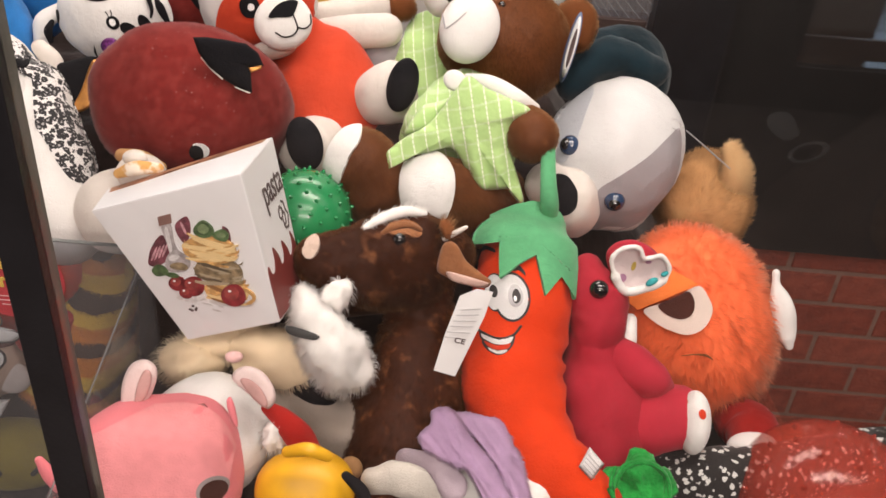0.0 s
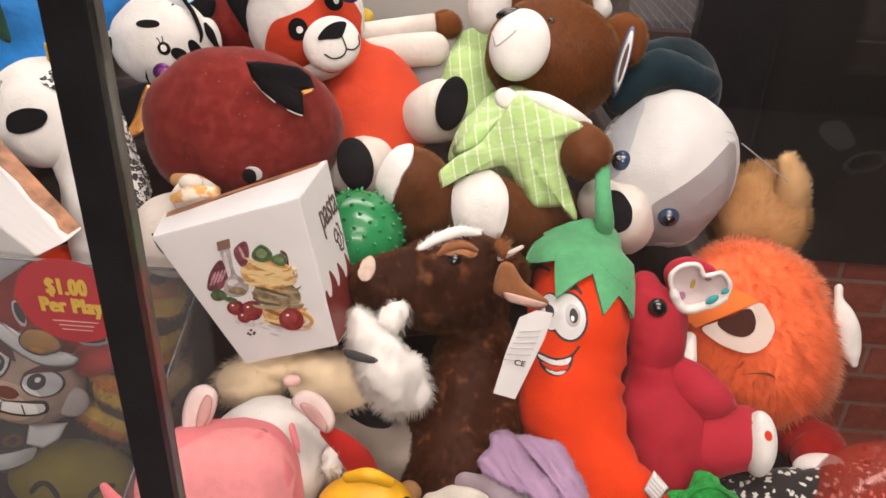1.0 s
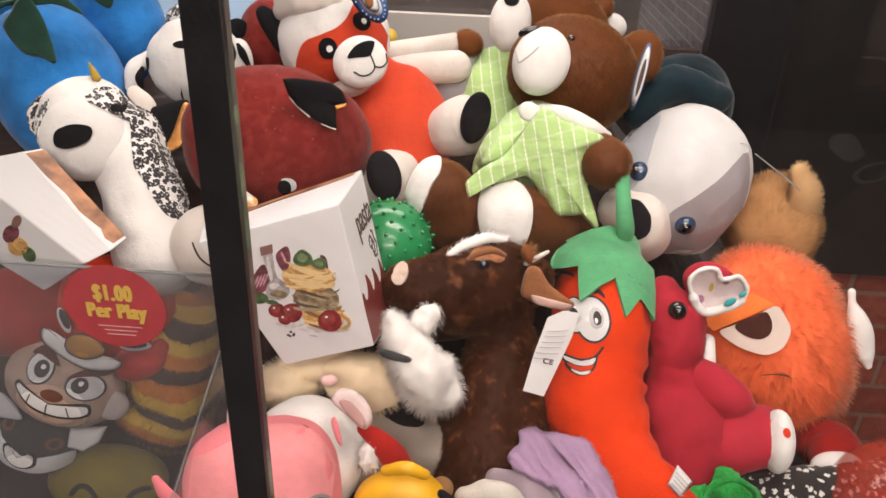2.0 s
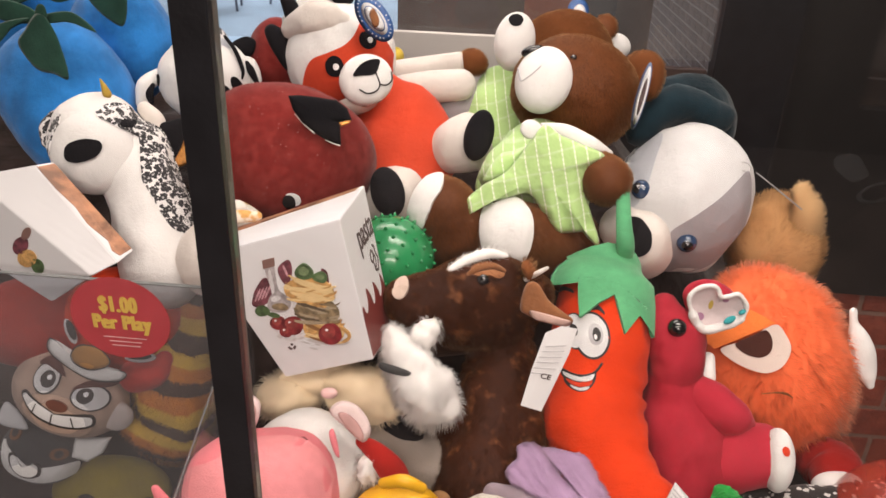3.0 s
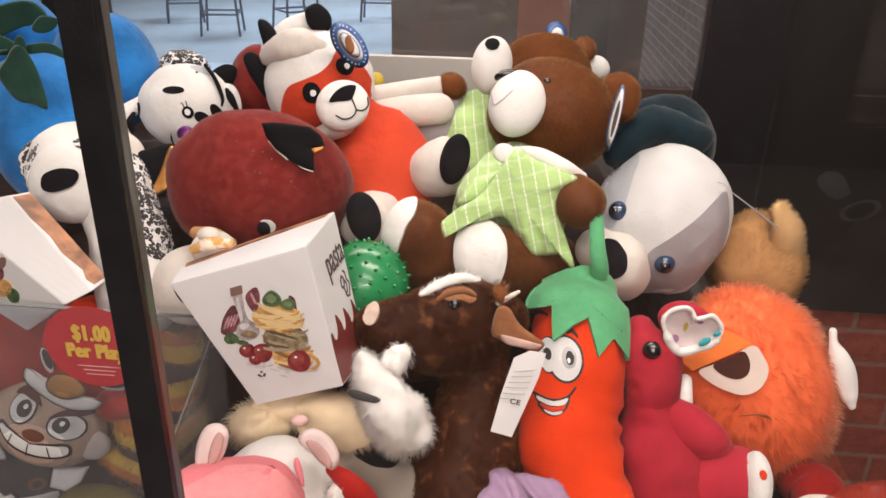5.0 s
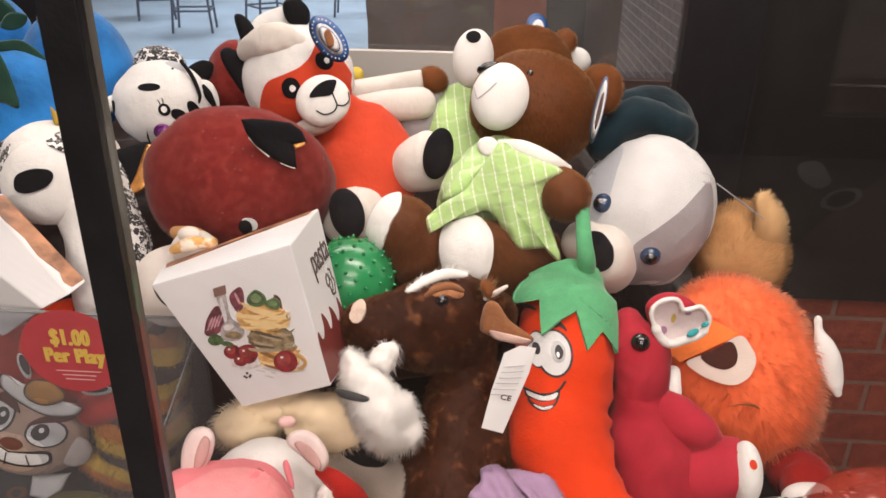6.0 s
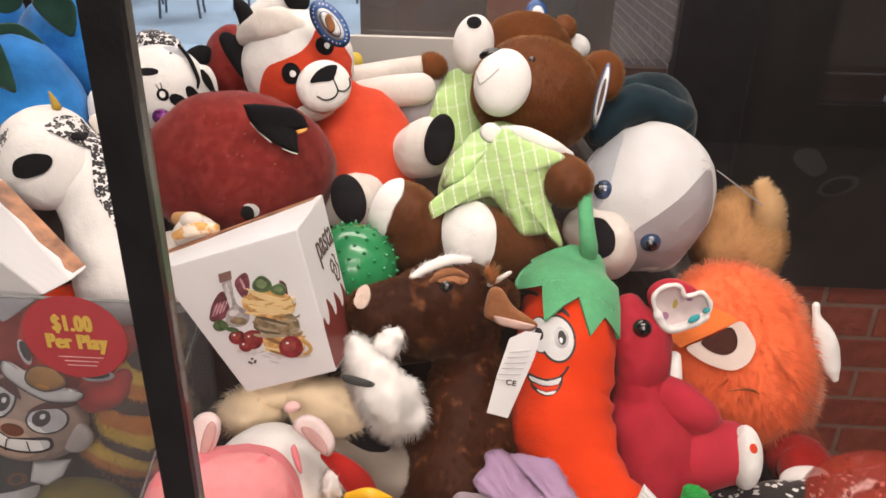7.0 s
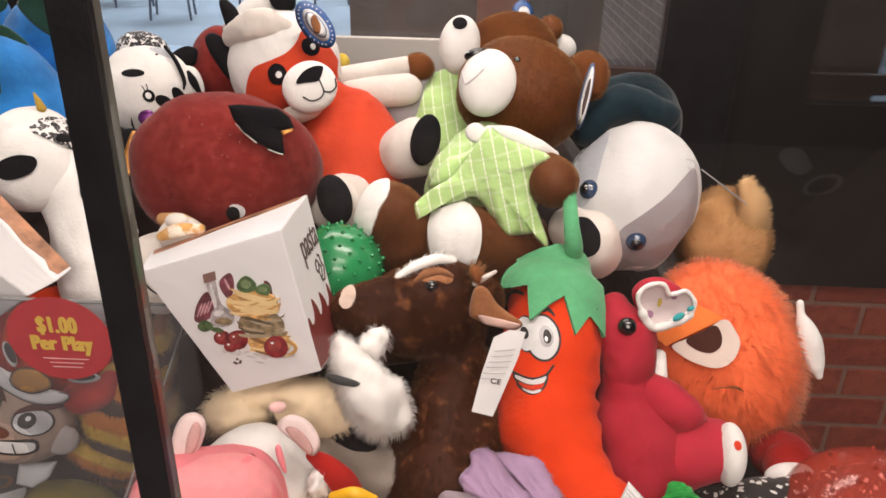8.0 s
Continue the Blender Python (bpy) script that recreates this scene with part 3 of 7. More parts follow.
cabpart("back_ledge", (0.101, 0.295, YB + 0.002, YB + 0.02, 1.050, 1.083), plain("brown_enamel", (0.050, 0.030, 0.026), 0.4, var=0.2), "dark brown rail behind the back glass")
cabpart("rear_panel", (0.256, 0.33, 1.31, 1.335, 0.0, 1.046), CABRED, "red enamel panel behind the back glass")
cabpart("back_panel", (-0.40, 0.04, YB - 0.045, YB - 0.0305, 0.722, 1.128), PALE, "pale laminate back panel")
for name, dims in (("side_pane", (X1 - 0.006, X1 - 0.002, YF + 0.031, YB - 0.041, 0.761, 1.739)),
                   ("side_pane", (X0 + 0.002, X0 + 0.006, YF + 0.031, YB - 0.041, 0.761, 1.739)),
                   ("back_pane", (X0 + 0.101, 0.2955, YB - 0.016, YB - 0.012, 1.101, 1.739))):
    pane = cabpart(name, dims, HAZYGLASS if name == "back_pane" else SIDEGLASS, "clear glass pane", 0)
    pane.visible_shadow = False

# brick pier beside the cabinet, courses of whole bricks on a mortar core
pier = thing("brick_pier", "red-brown brick pier with pale mortar joints beside the cabinet", "brick pier", (0.62, 1.4, 0), frame_=WORLD)
pier["kind"] = "structure"
part("mortar_core", box_mesh(0.487, 1.6, 1.3565, 1.62, 0, 2.6), MORTAR, pier, frame_=WORLD, flat=True)


def brick_data(lx, ly, lz, material):
    me = bpy.data.meshes.new("brick")
    bm = box_mesh(-lx / 2, lx / 2, -ly / 2, ly / 2, -lz / 2, lz / 2, 0.003)
    bm.to_mesh(me)
    me.materials.append(material)
    return me


def lay(me, owner, x, y, z):
    ob = new("brick", me)
    ob.parent = owner
    ob.location = Vector((x, y, z)) - owner.location


# brick side wall of the room, far behind the cabinet
far_wall = setting("wall_brick", box_mesh(0.938, 1.08, 2.6, 13.9, 0.0, 2.99), plain("taupe_mortar", (0.24, 0.19, 0.16), 0.9), "far taupe brick wall with pale joints", "wall")
FACE, FAR = brick_data(0.205, 0.03, 0.065, BRICK), brick_data(0.03, 0.155, 0.050, FARBRICK)
for row in range(2, 22):
    z = 0.04 + row * 0.075
    for k in range(3):
        lay(FACE, pier, 0.482 + 0.1075 + (row % 2) * 0.1075 + k * 0.215, 1.368, z)
for row in range(18):
    z = 0.045 + row * 0.058
    for k in range(16):
        lay(FAR, far_wall, 0.95, 3.75 + (row % 2) * 0.0815 + k * 0.163, z)

# prize chute guard of clear acrylic, with the price sticker on it
guard = thing("chute_guard", "clear scratched acrylic guard round the prize chute", "chute guard", (-0.4, 0.525, 0.722), frame_=WORLD)
g = part("back_sheet", box_mesh(-0.745, -0.2395, 0.524, 0.528, 0.722, 1.028), ACRYLIC, guard, frame_=WORLD, flat=True)
g.visible_shadow = False
part("top_edge", box_mesh(-0.745, -0.2395, 0.5238, 0.5282, 1.0285, 1.0294), ACRYLICEDGE, guard, "polished edge of the acrylic", frame_=WORLD, flat=True)


def sloped_sheet(x0, x1, ya, za, yb, zb, low):
    bm = bmesh.new()
    side = [[bm.verts.new((x, y, z)) for y, z in ((ya, low), (yb, low), (yb, zb), (ya, za))] for x in (x0, x1)]
    bm.faces.new(side[0])
    bm.faces.new(side[1][::-1])
    for k in range(4):
        bm.faces.new((side[0][k], side[0][(k + 1) % 4], side[1][(k + 1) % 4], side[1][k]))
    bmesh.ops.recalc_face_normals(bm, faces=bm.faces)
    return bm


g = part("side_sheet", sloped_sheet(-0.239, -0.235, 0.19, 0.893, 0.5235, 1.028, 0.722), clear("thin_acrylic", (0.93, 0.93, 0.94), 0.04, haze=0.05), guard, frame_=WORLD, flat=True)
g.visible_shadow = False
part("side_edge", tube([(-0.237, 0.19, 0.8942, 0.0005), (-0.237, 0.5235, 1.0292, 0.0005)], seg=6, steps=2), ACRYLICEDGE, guard, "polished sloping edge", frame_=WORLD)
sticker = thing("price_sticker", "oval red vinyl sticker with yellow price lettering on the acrylic guard", "sticker", (-0.3545, 0.523, 0.995), frame_=WORLD)
SM = Matrix.Translation((-0.3545, 0.5232, 0.995)) @ Euler((radians(90), 0, 0)).to_matrix().to_4x4() @ Matrix.Diagonal((1, 0.91, 1, 1))


def bold_text(body, size, m):
    out = bmesh.new()
    for k, dx in enumerate((-0.0018, -0.0012, -0.0006, 0.0, 0.0006, 0.0012, 0.0018)):
        me = bpy.data.meshes.new("strokes")
        text_mesh(body, size, m @ pose(dx, 0.0003 * (k % 2), 0.00003 * k), 0.0002, 1.13).to_mesh(me)
        out.from_mesh(me)
        bpy.data.meshes.remove(me)
    return out


disc = bmesh.new()
bmesh.ops.create_circle(disc, cap_ends=True, segments=64, radius=0.0455)
bmesh.ops.transform(disc, matrix=SM @ pose(0, -0.003, 0), verts=disc.verts)
part("disc", disc, STICKER, sticker, frame_=WORLD, flat=True)
part("price", bold_text("$1.00", 0.0240, SM @ pose(0, 0.0120, 0.0006) @ Matrix.Diagonal((0.57, 1, 1, 1))), LETTER, sticker, "yellow lettering", frame_=WORLD, flat=True)
part("price_line", bold_text("Per Play", 0.0222, SM @ pose(0.001, -0.008, 0.0006) @ Matrix.Diagonal((0.64, 1, 1, 1))), LETTER, sticker, "yellow lettering", frame_=WORLD, flat=True)
for k, wd in enumerate((0.040, 0.030, 0.026)):
    bar = box_mesh(-wd / 2, wd / 2, -0.0004, 0.0004, 0, 0.0004)
    bmesh.ops.transform(bar, matrix=SM @ pose(0.002, -0.0245 - 0.0047 * k, 0.0006), verts=bar.verts)
    part("fine_print", bar, plain("pale_print", (0.7, 0.45, 0.45), 0.5), sticker, frame_=WORLD, flat=True)

# one near-black sheet for the lower heap layers, its colour standing in for shade
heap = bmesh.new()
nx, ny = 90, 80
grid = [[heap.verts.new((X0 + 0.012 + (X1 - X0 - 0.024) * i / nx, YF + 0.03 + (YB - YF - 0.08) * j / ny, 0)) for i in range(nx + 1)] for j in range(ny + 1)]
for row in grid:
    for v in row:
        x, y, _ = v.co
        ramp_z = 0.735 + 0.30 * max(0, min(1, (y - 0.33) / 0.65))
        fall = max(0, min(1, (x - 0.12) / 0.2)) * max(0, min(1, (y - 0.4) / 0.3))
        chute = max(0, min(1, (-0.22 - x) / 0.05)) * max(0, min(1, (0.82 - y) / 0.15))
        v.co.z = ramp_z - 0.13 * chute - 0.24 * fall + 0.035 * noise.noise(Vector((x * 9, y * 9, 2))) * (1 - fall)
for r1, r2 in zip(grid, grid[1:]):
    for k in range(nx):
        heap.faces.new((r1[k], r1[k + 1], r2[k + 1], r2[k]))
setting("plush_heap", heap, cloth("dark_heap_fill", (0.035, 0.022, 0.02), var=0.5), "dark sheet standing in for the shaded lower layers of the plush heap", "plush heap", "stuff", flat=False)


# stools standing far across the room
def bar_stool(x, y, turn):
    t = thing("bar_stool", "slim blue-grey steel bar stool across the room", "bar stool", (x, y, 0), "bar stools", frame_=WORLD)
    m = pose(x, y, 0, 0, 0, turn)
    seat_bm = box_mesh(-0.17, 0.17, -0.17, 0.17, 0.72, 0.75, 0.01)
    bmesh.ops.transform(seat_bm, matrix=m, verts=seat_bm.verts)
    part("seat", seat_bm, CHAIRMAT, t, frame_=WORLD)
    for sx, sy in itertools.product((-1, 1), repeat=2):
        leg = tube([(*(m @ Vector((sx * 0.20, sy * 0.20, 0.002))), 0.014), (*(m @ Vector((sx * 0.15, sy * 0.15, 0.72))), 0.014)], seg=8, steps=2)
        part("leg", leg, CHAIRMAT, t, frame_=WORLD)
    for sx, sy, ex, ey in ((-1, -1, 1, -1), (1, -1, 1, 1), (1, 1, -1, 1), (-1, 1, -1, -1)):
        bar = tube([(*(m @ Vector((sx * 0.185, sy * 0.185, 0.22))), 0.011), (*(m @ Vector((ex * 0.185, ey * 0.185, 0.22))), 0.011)], seg=8, steps=2)
        part("stretcher", bar, CHAIRMAT, t, frame_=WORLD)


for sx, sy, turn in ((-3.15, 8.2, 12), (-2.45, 8.6, 40), (-3.9, 9.0, 25), (-1.7, 9.6, 5)):
    bar_stool(sx, sy, turn)

setting("partition_panel", box_mesh(0.003, 0.152, 2.285, 2.2985, 0.95, 1.6), plain("orange_brown_paint", (0.30, 0.085, 0.040), 0.5, scale=5, var=0.2), "orange-brown painted panel on the partition", "wall panel")
setting("partition_post", box_mesh(0.1525, 0.264, 2.27, 2.2985, 0.0, 2.2), METALBLACK, "black upright of the partition", "post")

# residue of old stickers on the side glass
def film(outline, hole=None):
    bm = bmesh.new()
    for x in (0.4137, 0.4134):
        outer = [bm.verts.new((x, y, z)) for y, z in outline]
        if hole:
            inner = [bm.verts.new((x, y, z)) for y, z in hole]
            n = len(outer)
            for k in range(n):
                bm.faces.new((outer[k], outer[(k + 1) % n], inner[(k + 1) % n], inner[k]))
        else:
            bm.faces.new(outer)
    return bm


FILM = clear("adhesive_film", (0.85, 0.85, 0.84), 0.05, 0.3, haze=0.018)
oval_yz = rounded([(0.8046, 1.0632), (0.8044, 1.0568), (0.8153, 1.0457), (0.8353, 1.0324), (0.8598, 1.0202), (0.8822, 1.0127), (0.8956, 1.0125), (0.8956, 1.0198), (0.8822, 1.0324), (0.86, 1.0463), (0.8358, 1.0576), (0.8159, 1.0636)], 4)
mid_y, mid_z = sum(p[0] for p in oval_yz) / len(oval_yz), sum(p[1] for p in oval_yz) / len(oval_yz)
for bm in (film(rounded([(0.9853, 1.0303), (0.9762, 1.0413), (0.9391, 1.0562), (0.9111, 1.0583), (0.8952, 1.0529), (0.8822, 1.0489), (0.9111, 1.0284), (0.9473, 1.0225), (0.9762, 1.0231)], 3)), film(oval_yz, [(mid_y + (y - mid_y) * 0.72, mid_z + (z - mid_z) * 0.72) for y, z in oval_yz])):
    res = part("sticker_residue", bm, FILM, cab, "greyish film left by a sticker", frame_=WORLD, flat=True)
    res.visible_shadow = False

setting("wall_board", box_mesh(0.425, 1.6, 1.33, 1.345, 0.655, 2.6), BOARD, "dark board fixed to the brick pier", "wall board")

# ---- the toys, largest and nearest first ----
def shrunk(pts, k):
    """A rounded outline, drawn in towards its middle."""
    x0, y0 = sum(p[0] for p in pts) / len(pts), sum(p[1] for p in pts) / len(pts)
    return rounded([(x0 + (x - x0) * k, y0 + (y - y0) * k) for x, y in pts])


def chili_plush():
    t = thing("chili_plush", "orange-red plush chili pepper, green cap, stitched smiling face", "plush toy", (0.1314, -0.1891, -0.0225))
    body = tube([(0.1480, -0.0340, -0.0892, 0.0210), (0.1440, -0.0514, -0.0735, 0.0388), (0.1377, -0.0906, -0.0549, 0.0452), (0.1274, -0.133, -0.0372, 0.0445), (0.1255, -0.1636, -0.0199, 0.0435), (0.132, -0.1901, -0.0023, 0.0397), (0.1514, -0.2133, 0.0208, 0.032), (0.1785, -0.2344, 0.0442, 0.0221), (0.2001, -0.2517, 0.0569, 0.0122)], lump=0.004, freq=35)
    body.normal_update()
    for v in body.verts:
        seam = max(0, v.normal.x - 0.15) + 0.5 * max(0, -v.normal.x - 0.6)
        v.co += v.normal * 0.0026 * seam * math.sin(v.co.y * 300 + 3 * noise.noise(v.co * 25))
    part("body", body, CHILI, t)
    tr = tree_of(body)
    crown = tube([(0.1430, -0.0310, -0.0850, 0.0370), (0.1395, -0.0500, -0.0765, 0.0505), (0.1390, -0.0760, -0.0640, 0.0500), (0.1350, -0.1100, -0.0480, 0.0500)], seg=48, steps=10)
    cap = drape(tree_of(crown), edged([(0.0896, -0.0433), (0.0913, -0.0326), (0.0983, -0.025), (0.1067, -0.0194), (0.1181, -0.0123), (0.1305, -0.0068), (0.1451, -0.0038), (0.1597, -0.0066), (0.1716, -0.0142), (0.1786, -0.0261), (0.1827, -0.0394), (0.1826, -0.0603), (0.1775, -0.0865), (0.1739, -0.0747), (0.1728, -0.0615), (0.161, -0.0685), (0.1485, -0.0809), (0.1455, -0.0642), (0.1425, -0.0481), (0.1292, -0.055), (0.1123, -0.0682), (0.1127, -0.0512), (0.1137, -0.0342), (0.1029, -0.0353), (0.0945, -0.0395)]), lift=0.0020, rings=16, centre=(0.1400, -0.0330))
    part("cap", cap, LEAFGREEN, t, "green felt cap with pointed leaves")
    part("stem", tube([(0.1584, 0.0581, -0.0609, 0.0054), (0.1574, 0.0402, -0.0557, 0.0064), (0.1561, 0.0141, -0.0456, 0.0072), (0.1587, -0.0063, -0.0503, 0.0084), (0.1638, -0.0226, -0.075, 0.0074)], flat=0.7), LEAFGREEN, t, "long green stem")
    e1 = drape(tr, oval((0.1213, -0.0826), 0.0129, 0.0176, -4), 0.0006)
    part("eye_rim", drape(tr, oval((0.1213, -0.0826), 0.0150, 0.0196, -4), 0.0003), THREAD, t)
    part("eye", e1, EYEWHITE, t, "white stitched eye")
    part("iris_ring", drape(tr, oval((0.1240, -0.0815), 0.0060, 0.0086, -4), 0.0009), INK, t)
    part("iris", drape(tr, oval((0.1240, -0.0815), 0.0049, 0.0074, -4), 0.0012), PALEINK, t, "pale stitched iris")
    part("pupil", drape(tr, oval((0.1247, -0.0818), 0.0032, 0.0054, -4), 0.0015), THREAD, t)
    part("glint", drape(tr, oval((0.1238, -0.0838), 0.0013, 0.0019, 0), 0.0018), GLINT, t)
    part("eye_rim", drape(tr, oval((0.1085, -0.0799), 0.0076, 0.0152, -6), 0.0003), THREAD, t)
    part("eye", drape(tr, oval((0.1081, -0.0799), 0.0067, 0.0138, -6), 0.0006), EYEWHITE, t, "white stitched eye")
    part("pupil", drape(tr, oval((0.1076, -0.0794), 0.0029, 0.0048, -4), 0.0009), THREAD, t)
    part("eyebrow", drape(tr, rounded([(0.1233, -0.0603), (0.1286, -0.0571), (0.1333, -0.0625), (0.1332, -0.0653), (0.129, -0.0614), (0.1247, -0.0622)])), THREAD, t)
    part("eyebrow", drape(tr, rounded([(0.1004, -0.0473), (0.1052, -0.0436), (0.1109, -0.0457), (0.1103, -0.0481), (0.1056, -0.0465), (0.1013, -0.0493)])), THREAD, t)
    part("mouth_rim", drape(tr, rounded([(0.0955, -0.1121), (0.1051, -0.1156), (0.1144, -0.1154), (0.1224, -0.111), (0.1213, -0.1184), (0.1156, -0.1247), (0.1081, -0.1278), (0.1002, -0.1253), (0.0962, -0.1196)]), 0.0003), THREAD, t)
    part("teeth", drape(tr, rounded([(0.0973, -0.114), (0.1051, -0.117), (0.1144, -0.1168), (0.1205, -0.1137), (0.1195, -0.1169), (0.1148, -0.1196), (0.1059, -0.1198), (0.0986, -0.1173)]), 0.0012), EYEWHITE, t)
    part("tongue", drape(tr, rounded([(0.099, -0.1192), (0.1059, -0.1212), (0.1147, -0.121), (0.1185, -0.1188), (0.1161, -0.1224), (0.1086, -0.1241), (0.1017, -0.1225)]), 0.0012), RED, t)
    part("teeth", drape(tr, rounded([(0.1017, -0.1235), (0.1086, -0.125), (0.1156, -0.1234), (0.1128, -0.1261), (0.1076, -0.1269), (0.103, -0.1253)]), 0.0012), EYEWHITE, t)
    part("smile_line", stitched(tr, [(0.0945, -0.1116), (0.1051, -0.1152), (0.1149, -0.115), (0.1224, -0.1114), (0.1277, -0.1055)], 0.0011), THREAD, t)
    tag = pillow(edged([(0.1733, -0.1875), (0.1851, -0.2011), (0.1754, -0.2142), (0.1653, -0.2031)]), 0.0564, 0.0004, rings=2)
    part("sewn_tag", tag, TAGCARD, t, "small white cloth label")
    a, b = Vector((0.1722, -0.1915, 0.0583)), Vector((0.1814, -0.2016, 0.0583))
    step = Vector((-0.0050, -0.0130, 0))
    for k in range(4):
        s = step * (0.1 + 0.22 * k)
        part("fine_print", tube([(*(a + s), 0.00035), (*(b + s), 0.00035)], seg=6, steps=2, flat=0.5), PALEINK, t)


def cow_plush():
    t = thing("cow_plush", "dark brown furry plush cow with white chin and tan ears", "plush toy", (0.0331, -0.1801, -0.03))
    body = tube([(0.0434, -0.0692, -0.05, 0.0289), (0.0444, -0.108, -0.05, 0.0289), (0.0428, -0.1395, -0.04, 0.0387), (0.0381, -0.1801, -0.03, 0.0502), (0.0316, -0.2269, -0.02, 0.0573), (0.0263, -0.2528, -0.01, 0.0565)], lump=0.006, freq=50)
    part("body", body, COWBROWN, t, fur=(1.8, 0.0050, 0.0005, (0, -0.6, 0.15), 3, 0.5))
    head = tube([(0.064, -0.0511, -0.05, 0.0258), (0.0472, -0.0518, -0.045, 0.039), (0.0243, -0.0551, -0.035, 0.0414), (0.0005, -0.057, -0.022, 0.0357), (-0.0205, -0.0542, -0.012, 0.0283), (-0.0349, -0.0523, -0.006, 0.0223)], lump=0.005, freq=60)
    part("head", head, COWBROWN, t, fur=(2.0, 0.0040, 0.0005, (0.4, -0.5, 0.1), 4, 0.5))
    tr = tree_of(head)
    part("forehead_patch", tube([(-0.0078, -0.0301, -0.008, 0.0019), (0.0117, -0.0185, -0.01, 0.0039), (0.0315, -0.0123, -0.017, 0.0044), (0.0476, -0.0144, -0.022, 0.0025)], flat=0.8), WHITEFUR, t, "white furry blaze", fur=(0.8, 0.005, 0.0006, (0.5, 0, 0.1)))
    part("chin_patch", ball((-0.0215, -0.0797, 0.018), (0.0112, 0.0131, 0.0093), -30, lump=0.004, freq=120), WHITEFUR, t, fur=(0.8, 0.007, 0.0006, (0, -0.5, 0.2)))
    part("nose_patch", drape(tr, oval((-0.0415, -0.0420), 0.0055, 0.0085, -24), 0.0034), cloth("pale_muzzle_plush", (0.62, 0.48, 0.40)), t, "pale patch on the muzzle")
    part("eyelid", drape(tr, rounded([(0.0158, -0.0284), (0.0205, -0.0228), (0.0298, -0.0209), (0.039, -0.0228), (0.0446, -0.0274), (0.0437, -0.0321), (0.0381, -0.0339), (0.0307, -0.0321), (0.0223, -0.0321)]), 0.0028), TANSUEDE, t, "tan suede eyelid")
    part("eye", bead(tr, (0.0269, -0.0343), 0.0062, 0.25), EYEBLACK, t)
    part("brow", tube([(0.0139, -0.0283, 0.022, 0.0019), (0.0221, -0.0235, 0.025, 0.0028), (0.0333, -0.0217, 0.024, 0.0028), (0.0429, -0.0256, 0.018, 0.0019)], seg=10), TANSUEDE, t)
    ear = pillow(rounded([(0.0614, -0.037), (0.0708, -0.0361), (0.0801, -0.0501), (0.0918, -0.0595), (0.0998, -0.0661), (0.0942, -0.0717), (0.0778, -0.0689), (0.0628, -0.0628), (0.0567, -0.0567)]), 0.016, 0.004, slope=(0.2, 0.15))
    part("ear", ear, TANSUEDE, t, "tan suede ear")
    part("ear_lining", pillow(rounded([(0.0639, -0.0583), (0.0751, -0.0602), (0.0891, -0.0639), (0.097, -0.0667), (0.0914, -0.0704), (0.0774, -0.0681), (0.0672, -0.0648)]), 0.023, 0.002, slope=(0.2, 0.15)), cloth("pale_ear_lining", (0.62, 0.42, 0.36)), t)
    part("horn", tube([(0.0640, -0.0335, -0.006, 0.0028), (0.0747, -0.0274, 0.0, 0.0022), (0.0806, -0.0240, 0.002, 0.0015)], seg=10), CREAM, t, "small cream horn")
    part("horn_tuft", ball((0.0655, -0.0270, -0.004), (0.0052, 0.0085, 0.006), 25, lump=0.002, freq=150), RUST, t, "rust tuft at the horn", fur=(0.9, 0.006, 0.0005, (0.3, 0.3, 0.2), 8, 0.5))
    leg = tube([(-0.0115, -0.1375, 0.022, 0.0180), (-0.0195, -0.1250, 0.028, 0.0222), (-0.0285, -0.1125, 0.030, 0.0212), (-0.0395, -0.0975, 0.024, 0.0165), (-0.0480, -0.0815, 0.014, 0.0115)], lump=0.005, freq=60, round_ends=(0.8, 1))
    part("foreleg", leg, WHITEFUR, t, "fluffy white foreleg", fur=(1.1, 0.0075, 0.00045, (-0.1, -0.4, 0.2), 1, 0.34))
    part("hoof", pillow(rounded([(-0.0567, -0.0968), (-0.0468, -0.0986), (-0.0324, -0.104), (-0.0351, -0.1076), (-0.0468, -0.1058), (-0.0558, -0.1022)]), 0.05, 0.004), cloth("dark_grey_felt", (0.06, 0.06, 0.06)), t)
    part("shoulder", tube([(0.0603, -0.1035, -0.055, 0.0177), (0.0677, -0.1441, -0.05, 0.0207), (0.0682, -0.1879, -0.04, 0.0234)], flat=0.8), COWBROWN, t, fur=(0.8, 0.005, 0.0006, (0, -0.7, 0.1)))


